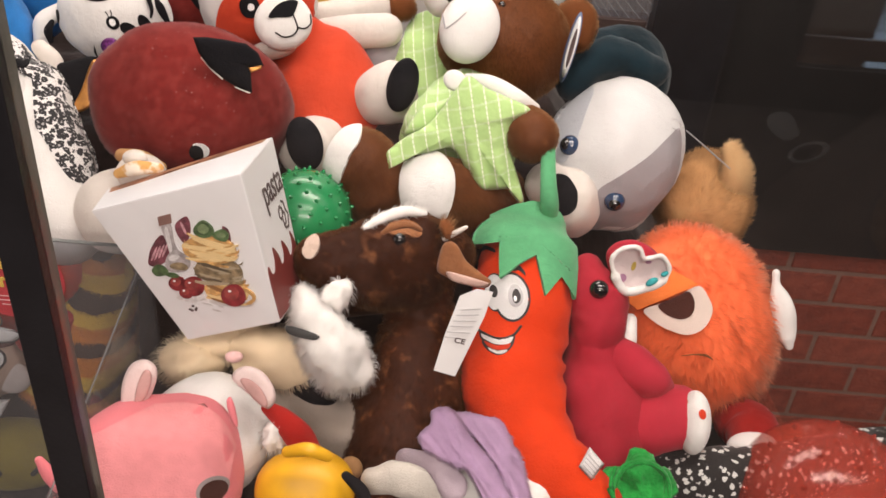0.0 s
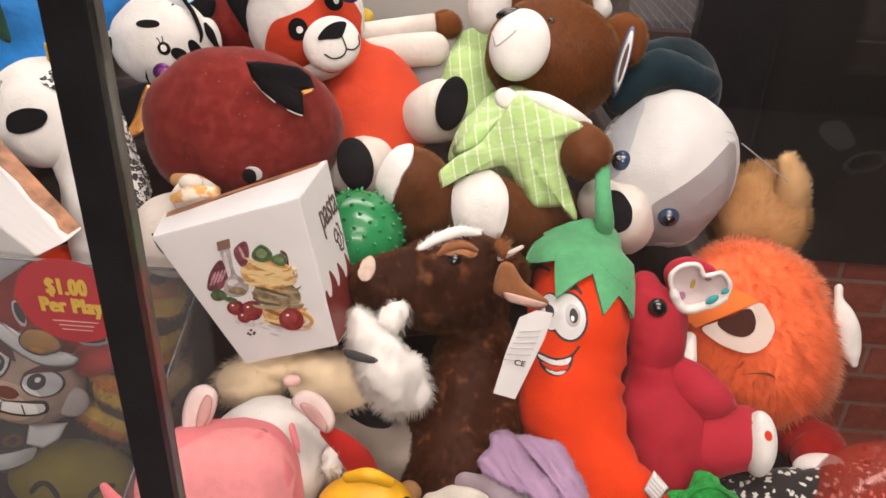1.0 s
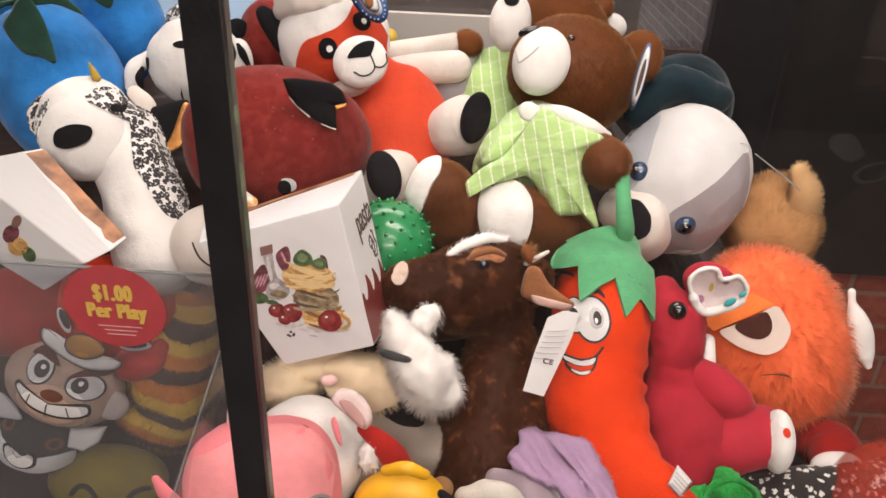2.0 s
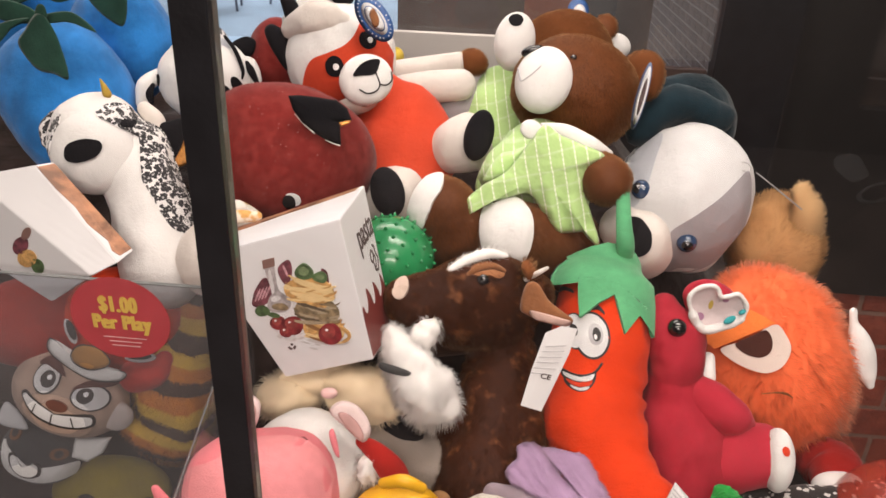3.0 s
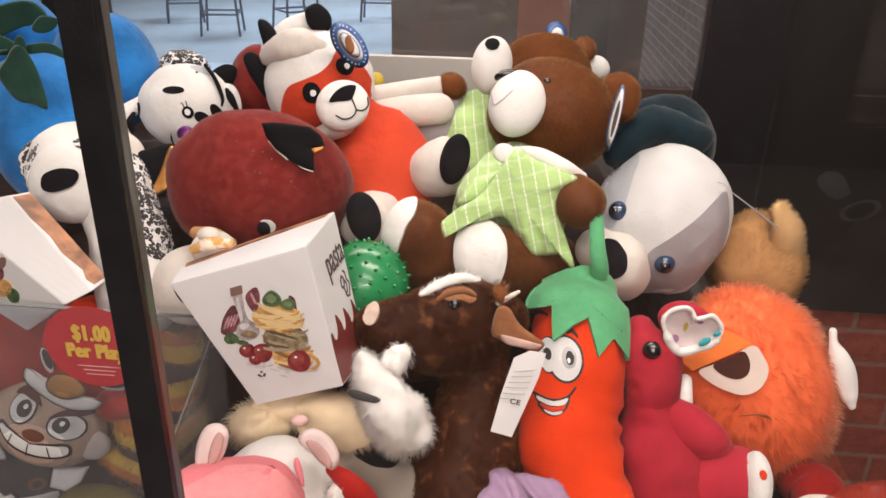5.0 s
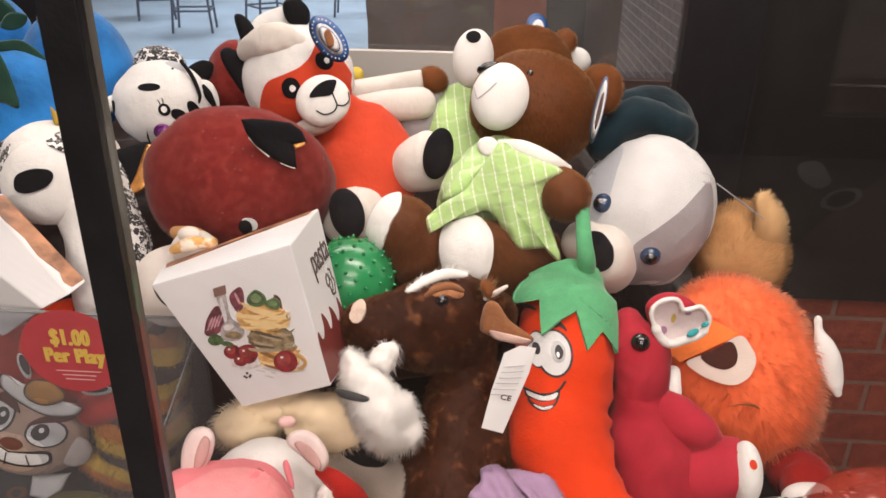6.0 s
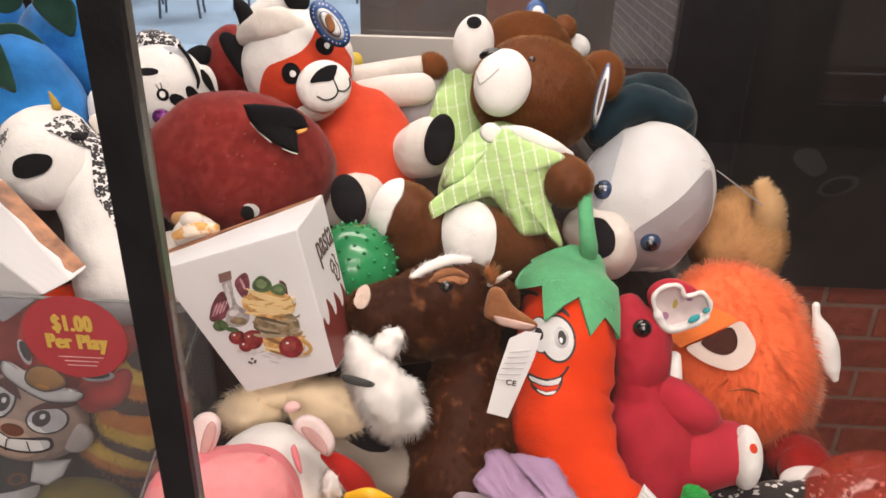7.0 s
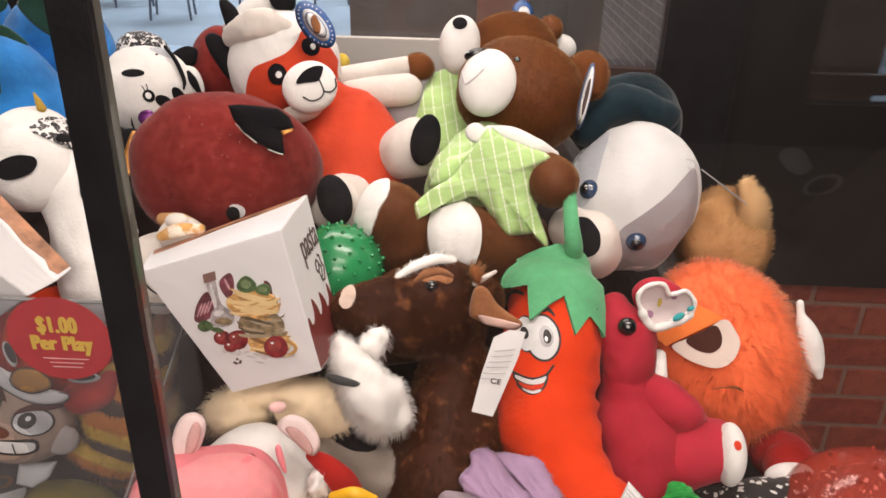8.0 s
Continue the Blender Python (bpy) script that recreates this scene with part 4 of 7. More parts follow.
def cow_tag():
    t = thing("paper_tag", "white paper hang tag with grey fine print on the cow's ear", "tag", (0.0703, -0.1, 0.058))
    z = 0.062
    sl = (0.0, 0.15)
    card = pillow(edged([(0.071, -0.071), (0.0832, -0.0657), (0.0953, -0.0679), (0.0897, -0.0866), (0.0792, -0.1106), (0.0692, -0.1332), (0.0531, -0.1284), (0.061, -0.0997)]), z, 0.0005, slope=sl, rings=2)
    part("card", card, TAGCARD, t, flat=True)
    c = (0.0727, -0.0988, 0.06)

    def line(name, pts, mat):
        bm = pillow(edged(pts), z + 0.0013, 0.0004, rings=2)
        for v in bm.verts:
            v.co.z += sl[0] * (v.co.x - c[0]) + sl[1] * (v.co.y - c[1])
        part(name, bm, mat, t, flat=True)
    line("fine_print", [(0.0713, -0.0813), (0.0869, -0.0804), (0.0865, -0.0813), (0.0708, -0.0821)], PALEINK)
    line("fine_print", [(0.0691, -0.0852), (0.0856, -0.0848), (0.0852, -0.0856), (0.0687, -0.0861)], PALEINK)
    line("fine_print", [(0.0669, -0.0895), (0.0839, -0.0895), (0.0834, -0.0904), (0.0665, -0.0904)], PALEINK)
    line("fine_print", [(0.0648, -0.0934), (0.0817, -0.0939), (0.0813, -0.0947), (0.0643, -0.0943)], PALEINK)
    line("fine_print", [(0.0626, -0.0978), (0.0795, -0.0987), (0.0791, -0.0995), (0.0622, -0.0987)], PALEINK)
    line("fine_print", [(0.0608, -0.1017), (0.0704, -0.1026), (0.07, -0.1034), (0.0604, -0.1026)], PALEINK)
    m = Matrix.Translation((0.0717, -0.1052, z + 0.0020 + sl[0] * (0.0717 - c[0]) + sl[1] * (-0.1052 - c[1]))) @ pose(0, 0, 0, 26, 0, -12)
    part("conformity_mark", text_mesh("CE", 0.0068, m, 0.0001), DARKINK, t, "printed CE mark", flat=True)


def orange_monster():
    t = thing("fuzzy_plush", "round shaggy orange plush with one scowling felt eye and white mitts", "plush toy", (0.3286, -0.2125, -0.11))
    body = ball((0.325, -0.124, -0.135), (0.0811, 0.0962, 0.0753), 12, lump=0.006, freq=18)
    part("body", body, ORANGEFUR, t, fur=(1.0, 0.0110, 0.0007, (0.05, -0.34, 0.16), 2, 0.50))
    def felt(name, pts, raised, material, label):
        """A flat piece of felt lying aslant on the fur."""
        mx, my = sum(p[0] for p in pts) / len(pts), sum(p[1] for p in pts) / len(pts)
        part(name, pillow(edged(pts), -0.0625 + raised + 0.55 * (mx - 0.283) - 0.24 * (my + 0.10), 0.0006, slope=(0.55, -0.24), rings=3), material, t, label, flat=True)
    felt("eye_white", rounded([(0.2692, -0.0955), (0.2845, -0.0865), (0.2997, -0.0774), (0.3065, -0.0867), (0.3091, -0.0992), (0.3021, -0.1143), (0.2896, -0.1217), (0.2759, -0.1192), (0.2635, -0.1127), (0.2553, -0.1030)], 4), 0.0, EYEFELT, "pale felt eye")
    felt("pupil", rounded([(0.2668, -0.0972), (0.2798, -0.0890), (0.2913, -0.0830), (0.2954, -0.0916), (0.2933, -0.1025), (0.2851, -0.1082), (0.2741, -0.1057)], 4), 0.0014, BROWNFELT, "dark brown felt pupil")
    felt("eyelid", [(0.2500, -0.1030), (0.2630, -0.0962), (0.2759, -0.0892), (0.2990, -0.0762), (0.2897, -0.0700), (0.2748, -0.0620), (0.2600, -0.0600), (0.2450, -0.0700), (0.2378, -0.0841), (0.2431, -0.0964)], 0.0030, ORANGEFELT, "bright orange felt eyelid")
    part("mouth", tube([(0.2850, -0.1404, -0.052, 0.0004), (0.2960, -0.1390, -0.050, 0.0007), (0.3060, -0.1400, -0.050, 0.0012), (0.3130, -0.1440, -0.052, 0.0004)], seg=8), RUST, t, "small dark mouth slit")
    part("hand", tube([(0.3905, -0.0690, -0.095, 0.0042), (0.3910, -0.0796, -0.095, 0.0044), (0.3955, -0.0940, -0.095, 0.0098), (0.4000, -0.1110, -0.095, 0.0120), (0.4040, -0.1290, -0.095, 0.0088), (0.4070, -0.1400, -0.095, 0.0040)], flat=0.8, lump=0.001), WHITE, t, "white cloth hand")
    part("foot", tube([(0.3582, -0.2124, -0.09, 0.0246), (0.3618, -0.2173, -0.07, 0.0266), (0.3543, -0.2268, -0.05, 0.0238)], flat=0.9), cloth("dark_red_plush", (0.30, 0.015, 0.012)), t, "dark red foot")
    part("toe", ball((0.3467, -0.2188, -0.038), (0.0223, 0.0112, 0.0152), 4), WHITE, t, "white toe cap")
    part("hand", tube([(0.2345, -0.108, -0.05, 0.0062), (0.2313, -0.1251, -0.045, 0.0082), (0.2355, -0.1338, -0.05, 0.0052)]), WHITE, t, "white cloth hand")


def pink_elephant():
    t = thing("elephant_plush", "crimson pink plush elephant with white dotted ears and soles", "plush toy", (0.2037, -0.2102, -0.03))
    body = tube([(0.2045, -0.1286, -0.05, 0.0269), (0.2071, -0.1544, -0.05, 0.0341), (0.2093, -0.1879, -0.04, 0.0387), (0.2087, -0.2253, -0.03, 0.0361)], lump=0.004)
    part("body", body, PINK, t, fur=(0.5, 0.0015, 0.0003, (0, -0.7, 0)))
    head = tube([(0.1965, -0.0640, -0.055, 0.0150), (0.2010, -0.0800, -0.050, 0.0245), (0.2040, -0.1000, -0.046, 0.0262), (0.2030, -0.1200, -0.044, 0.0232), (0.2010, -0.1330, -0.046, 0.0170)], lump=0.003)
    part("head", head, PINK, t, fur=(0.5, 0.0015, 0.0003, (0, -0.7, 0)))
    tr = tree_of(head)
    part("eye", bead(tr, (0.1987, -0.077), 0.0085, 0.1), EYEBLACK, t, "glossy black bead eye")
    part("ear", pillow(rounded([(0.2083, -0.05), (0.2153, -0.0389), (0.2305, -0.0349), (0.2457, -0.0399), (0.2558, -0.05), (0.2507, -0.0652), (0.2355, -0.0703), (0.2163, -0.0677)]), -0.042, 0.006), PINK, t, "crimson ear flap")
    rim = rounded([(0.2062, -0.0517), (0.2115, -0.0425), (0.2233, -0.0386), (0.2312, -0.0413), (0.2350, -0.0485), (0.2415, -0.0487), (0.2507, -0.0467), (0.2585, -0.0546), (0.2597, -0.0624), (0.2531, -0.0715), (0.2413, -0.0767), (0.2256, -0.0806), (0.2177, -0.0766), (0.2113, -0.0661)])
    lining = pillow(rim, -0.024, 0.002, dish=0.007, slope=(0, 0.3))
    part("ear_lining", lining, cloth("pink_white_plush", (0.60, 0.50, 0.50), var=0.06), t, "pink-white dished ear lining with coloured dots")
    mid = (sum(p[0] for p in rim) / len(rim), sum(p[1] for p in rim) / len(rim))
    edge = [(mid[0] + (x - mid[0]) * 0.95, mid[1] + (y - mid[1]) * 0.95, -0.0225 + 0.3 * (y - mid[1]), 0.0021 + (0.0020 if y < -0.066 else 0.0) + 0.0002 * math.sin(k * 0.9)) for k, (x, y) in enumerate(rim)]
    part("ear_rim", tube(edge[::2] + edge[:1], seg=12, steps=3), WHITE, t, "rolled white ear edge")
    lt = tree_of(lining)
    teal, mauve = cloth("teal_print", (0.04, 0.34, 0.36)), cloth("mauve_print", (0.35, 0.18, 0.28))
    for o, m in ((oval((0.2292, -0.0570), 0.0020, 0.0040, -10), cloth("mustard_print", (0.45, 0.33, 0.08))), (oval((0.2415, -0.0530), 0.0026, 0.0016, 0), mauve), (oval((0.2197, -0.0674), 0.0038, 0.0036, 0), mauve)):
        part("dot", drape(lt, o, 0.0006, 3, skirt=0.0003), m, t)
    for at, a, b in (((0.2440, -0.0700), 0.0060, 0.0030), ((0.2542, -0.0628), 0.0036, 0.0022)):
        part("dot", ball((*at, -0.0195 + 0.3 * (at[1] - mid[1])), (a, b, 0.0024), 28, n=3), teal, t)
    part("arm", tube([(0.2144, -0.1300, -0.045, 0.0140), (0.2296, -0.1439, -0.030, 0.0185), (0.2460, -0.1545, -0.022, 0.0172), (0.2600, -0.1620, -0.026, 0.0090)], lump=0.003), PINK, t)
    part("leg", tube([(0.2271, -0.2082, -0.04, 0.0255), (0.2489, -0.1952, -0.03, 0.0291), (0.272, -0.1898, -0.025, 0.0289), (0.2819, -0.1898, -0.025, 0.0269)], lump=0.003, round_ends=(1, 0.3)), PINK, t)
    sole = ball((0.2800, -0.1888, -0.008), (0.0128, 0.0276, 0.0200), -4)
    part("sole", sole, WHITE, t, "white dotted sole")
    st = tree_of(sole)
    for (o, m) in ((oval((0.2668, -0.1672), 0.0047, 0.0033, 30), RED), (oval((0.2799, -0.1766), 0.0029, 0.0038, 0), RED), (oval((0.2649, -0.1932), 0.0038, 0.0047, 0), teal)):
        part("dot", drape(st, o, 0.0006, 3, skirt=0.0003), m, t)


def gull_plush():
    t = thing("dog_plush", "large grey and white plush dog head with blue bead eyes", "plush toy", (0.2699, -0.0357, -0.17))
    head = ball((0.2545, 0.0455, -0.195), (0.0725, 0.0842, 0.0735), -20, lump=0.005, freq=24)
    part("head", head, GREYWHITE, t)
    tr = tree_of(head)
    part("cheek_panel", drape(tr, rounded([(0.1784, 0.0875), (0.19, 0.1037), (0.212, 0.1135), (0.2247, 0.113), (0.212, 0.0817), (0.1993, 0.0469), (0.19, 0.0353), (0.1784, 0.0585)]), 0.0007, 8), GREY, t, "grey temple panel")
    part("cheek_panel", drape(tr, rounded([(0.3093, 0.071), (0.3128, 0.041), (0.3081, 0.0121), (0.292, -0.0138), (0.2631, -0.0312), (0.24, -0.034), (0.2227, -0.0283), (0.2199, -0.0081), (0.2256, 0.0092), (0.24, 0.0208), (0.2689, 0.041), (0.292, 0.0612)]), 0.0007, 8), PINKGREY, t, "grey cheek panel")
    muzzle = tube([(0.2005, -0.0122, -0.14, 0.0268), (0.1852, -0.0006, -0.115, 0.0316), (0.1677, 0.0117, -0.105, 0.0223)], lump=0.002)
    part("muzzle", muzzle, CREAM, t, "cream muzzle")
    part("nose", drape(tree_of(muzzle), rounded([(0.1626, 0.0112), (0.1679, 0.0207), (0.1812, 0.0191), (0.1902, 0.0058), (0.1891, -0.009), (0.1785, -0.0154), (0.1668, -0.0101)]), 0.003), BLACK, t, "black velvet nose")
    for at, r in (((0.2411, -0.0029), 0.0108), ((0.197, 0.053), 0.0108)):
        part("eye", bead(tr, at, r, 0.2), EYEBLUE, t, "glossy blue bead eye")
        hit, nor = seat(tr, at)
        part("pupil", ball(hit + nor * r * 0.32 + Vector((0, 0, r * 0.18)), (r * 0.6, r * 0.6, r * 0.42), n=3), EYEBLACK, t)
    part("loop", tube([(0.3037, 0.0672, -0.115, 0.0007), (0.3139, 0.0593, -0.115, 0.0007), (0.3321, 0.0459, -0.118, 0.0008), (0.352, 0.0313, -0.122, 0.0007)], seg=8, flat=0.5), plain("grey_plastic", (0.26, 0.26, 0.27), 0.3), t, "clear grey plastic tag strap")
    part("loop", tube([(0.2928, 0.0789, -0.125, 0.0005), (0.2966, 0.0773, -0.12, 0.0005), (0.2992, 0.0725, -0.118, 0.0005), (0.297, 0.068, -0.118, 0.0005), (0.2939, 0.0703, -0.125, 0.0005)], seg=6), INK, t, "clear plastic loop")


def teal_toy():
    t = thing("teal_plush", "dark teal plush toy half buried behind the dog", "plush toy", (0.2763, 0.1268, -0.25))
    part("body", ball((0.2775, 0.1357, -0.265), (0.0621, 0.0594, 0.0608), 0, lump=0.006, freq=25), TEAL, t)
    part("fold", tube([(0.2052, 0.1184, -0.19, 0.0161), (0.2269, 0.1401, -0.19, 0.0211), (0.2609, 0.148, -0.2, 0.0226), (0.2989, 0.1371, -0.21, 0.019)], lump=0.005), TEAL, t)


def tan_dog():
    t = thing("tan_plush", "fluffy tan plush toy wedged behind the orange one", "plush toy", (0.3655, -0.0247, -0.21))
    part("body", ball((0.3687, -0.0058, -0.225), (0.0517, 0.0549, 0.0517), 0, lump=0.006), GOLDBROWN, t, fur=(0.9, 0.008, 0.0007, (0.1, 0.3, 0.2), 5, 0.45))
    part("ear", tube([(0.3864, 0.0006, -0.2, 0.0213), (0.3846, 0.0282, -0.18, 0.0171), (0.3739, 0.052, -0.17, 0.0097)], flat=0.7), PALETAN, t, "paler tan ear", fur=(0.9, 0.0052, 0.0006, (0.2, 0.3, 0), 6, 0.45))


def bear():
    t = thing("bear_plush", "brown plush bear in green striped dress with white collar", "plush toy", (0.0819, 0.0062, -0.11))
    head = ball((0.1311, 0.1560, -0.165), (0.0668, 0.0580, 0.0590), -18, lump=0.003)
    part("head", head, BROWN, t, fur=(1.5, 0.0038, 0.0005, (0, -0.7, 0.1), 1, 0.3))
    muzzle = ball((0.0894, 0.1551, -0.098), (0.0276, 0.0331, 0.0199), -18)
    part("muzzle", muzzle, WHITE, t, "white felt muzzle")
    mt = tree_of(muzzle)
    part("mouth", stitched(mt, [(0.0643, 0.1663), (0.0659, 0.1546), (0.068, 0.1519), (0.0776, 0.1583), (0.0839, 0.1642)], 0.0007), INK, t)
    part("nose", ball((0.0790, 0.1830, -0.098), (0.0120, 0.0058, 0.0080), 12, n=3), EYEBLACK, t, "glossy black nose")
    part("eye", bead(tree_of(head), (0.1211, 0.1811), 0.004), EYEBLACK, t)
    part("ear", pillow(rounded([(0.1824, 0.1836), (0.1924, 0.1972), (0.2102, 0.1978), (0.2231, 0.1836), (0.222, 0.1629), (0.2102, 0.1482), (0.1936, 0.1541)]), -0.16, 0.016), RUST, t, "lighter brown ear", fur=(0.8, 0.003, 0.0006))
    dress = tube([(0.1128, 0.108, -0.15, 0.0331), (0.1026, 0.088, -0.14, 0.0478), (0.0864, 0.0578, -0.125, 0.0560), (0.0768, 0.0393, -0.117, 0.0540)], flat=0.72, lump=0.004, round_ends=(0.4, 0.15))
    part("bodice", dress, DRESS, t, "green striped cotton bodice")
    hem = pillow(edged(rounded([(0.0852, 0.1051), (0.0729, 0.0914), (0.0601, 0.0736), (0.0479, 0.0610), (0.0322, 0.0526), (0.0190, 0.0426), (0.0084, 0.0315), (0.0071, 0.0192), (0.0144, 0.0221), (0.0238, 0.0270), (0.0343, 0.0340), (0.0551, 0.0397), (0.0707, 0.0434), (0.0798, 0.0360), (0.0857, 0.0255), (0.0932, 0.0150), (0.1034, 0.0065), (0.1190, 0.0071), (0.1293, 0.0058), (0.1384, -0.0068), (0.1401, -0.0006), (0.1333, 0.0192), (0.1275, 0.0359), (0.1238, 0.0525), (0.1272, 0.0669), (0.1415, 0.0780), (0.1184, 0.0888), (0.1005, 0.0960)], 4)), -0.065, 0.010, rings=12, slope=(0, 0.25), centre=(0.0817, 0.0600))
    for v in hem.verts:
        fold = max(0, min(1, (0.062 - v.co.y) * 30))
        v.co.z += (0.0030 * math.sin(v.co.x * 330 + v.co.y * 60) + 0.0016 * noise.noise(v.co * 90)) * fold
        v.co.z += 0.0018 * noise.noise(v.co * 45)
    part("skirt", hem, DRESS, t, "gathered green striped skirt")
    part("sleeve", pillow(rounded([(0.0720, 0.0880), (0.0580, 0.0850), (0.0471, 0.0819), (0.0361, 0.0688), (0.0304, 0.0555), (0.0420, 0.0560), (0.0560, 0.0630)]), -0.085, 0.012), DRESS, t, "green striped sleeve")
    part("collar", pillow(oval((0.0745, 0.1035), 0.0104, 0.0092, -20), -0.072, 0.003), WHITE, t, "white round collar")
    part("collar", tube([(0.0873, 0.1079, -0.085, 0.0043), (0.1071, 0.1018, -0.072, 0.0068), (0.1307, 0.0898, -0.07, 0.0068), (0.1508, 0.0819, -0.085, 0.0043)], flat=0.6), WHITE, t, "white round collar")
    part("arm", tube([(0.1227, 0.0801, -0.12, 0.017), (0.1361, 0.0649, -0.085, 0.0217), (0.1446, 0.0553, -0.065, 0.0226)], flat=0.95), BROWN, t, fur=(1.2, 0.003, 0.0005, (0, -0.5, 0)))
    nap = (1.3, 0.0042, 0.0005, (0.2, -0.6, 0.1), 1, 0.3)
    leg = tube([(0.1150, -0.0140, -0.140, 0.0340), (0.0840, -0.0020, -0.106, 0.0350), (0.0525, 0.0045, -0.080, 0.0345)], lump=0.003, round_ends=(1, 0.75))
    part("leg", leg, BROWN, t, fur=nap)
    part("sole", drape(tree_of(leg), rounded([(0.0529, 0.0378), (0.0639, 0.0340), (0.0716, 0.0212), (0.0723, 0.0061), (0.0688, -0.0114), (0.0614, -0.0253), (0.0496, -0.0301), (0.0382, -0.0247), (0.0325, -0.0105), (0.0294, 0.0072), (0.0319, 0.0247), (0.0402, 0.0345)], 4), 0.0042, rings=8, skirt=0.001), WHITE, t, "white felt sole")
    leg2 = tube([(0.0140, -0.0060, -0.118, 0.0330), (0.0010, 0.0150, -0.098, 0.0340), (-0.0090, 0.0305, -0.085, 0.0300)], lump=0.003)
    part("leg", leg2, BROWN, t, fur=nap)
    part("sole", drape(tree_of(leg2), rounded([(-0.0103, 0.0600), (-0.0074, 0.0544), (-0.0092, 0.0452), (-0.0151, 0.0361), (-0.0194, 0.0265), (-0.0238, 0.0163), (-0.0280, 0.0087), (-0.0341, 0.0115), (-0.0388, 0.0183), (-0.0370, 0.0321), (-0.0312, 0.0458), (-0.0217, 0.0568)], 4), 0.0042, rings=8, skirt=0.001), WHITE, t, "white felt sole")
    part("lap", ball((0.1172, -0.0052, -0.14), (0.0408, 0.035, 0.035), 0, lump=0.004), BROWN, t, fur=nap)
    tag = thing("oval_tag", "glossy oval hang tag on the bear's ear", "tag", (0.1847, 0.138, -0.095))
    part("card", pillow(oval((0.1836, 0.1391), 0.0044, 0.0319, -12), -0.095, 0.0006, rings=2, slope=(1.2, 0)), plain("slate_blue_ink", (0.10, 0.14, 0.26), 0.4), tag)
    part("face", pillow(oval((0.1836, 0.1391), 0.0033, 0.0275, -12), -0.093 + 0.0008, 0.0003, rings=2, slope=(1.2, 0)), CARD, tag)
    part("print", pillow(oval((0.1836, 0.138), 0.0016, 0.0176, -12), -0.093 + 0.0014, 0.0003, rings=2, slope=(1.2, 0)), DARKINK, tag)


def bear_behind():
    t = thing("bear_plush", "second brown plush bear in a green dress sunk behind the first", "plush toy", (0.1139, 0.1517, -0.28))
    part("head", ball((0.1379, 0.2270, -0.28), (0.0563, 0.0470, 0.0515), 0, lump=0.003), RUST, t, fur=(1.5, 0.0038, 0.0005, (0, -0.7, 0.1), 1, 0.3))
    muz = ball((0.0719, 0.224, -0.22), (0.0231, 0.0334, 0.0218), -10)
    part("muzzle", muz, WHITE, t, "white felt muzzle")
    part("nose", drape(tree_of(muz), oval((0.0719, 0.2429), 0.0076, 0.0069, 0), 0.002), BLACK, t)
    part("ear", ball((0.1873, 0.2573, -0.28), (0.0137, 0.0151, 0.0096), 0), BROWN, t, fur=(0.8, 0.003, 0.0006))
    part("dress", tube([(0.0597, 0.184, -0.27, 0.0272), (0.0538, 0.1501, -0.25, 0.0345), (0.0545, 0.111, -0.23, 0.0325)], flat=0.7, lump=0.004), DRESS, t, "green striped dress")
    part("skirt", pillow(rounded([(0.0301, 0.0726), (0.0449, 0.0903), (0.0626, 0.0891), (0.0567, 0.0714), (0.039, 0.0567), (0.026, 0.0525)]), -0.16, 0.006), DRESS, t, "green striped hem")
    part("arm", ball((0.2061, 0.2404, -0.3), (0.0168, 0.014, 0.0126), -35), WHITE, t, "white paw")
    tag = thing("round_tag", "blue and white round paper tag on the rear bear", "tag", (0.1537, 0.2766, -0.28))
    part("card", pillow(oval((0.1521, 0.2736), 0.0129, 0.0156, 0), -0.27, 0.0006, rings=2), BLUEINK, tag)
    part("face", pillow(oval((0.1534, 0.2709), 0.0075, 0.0102, 0), -0.268, 0.0003, rings=2), CARD, tag)


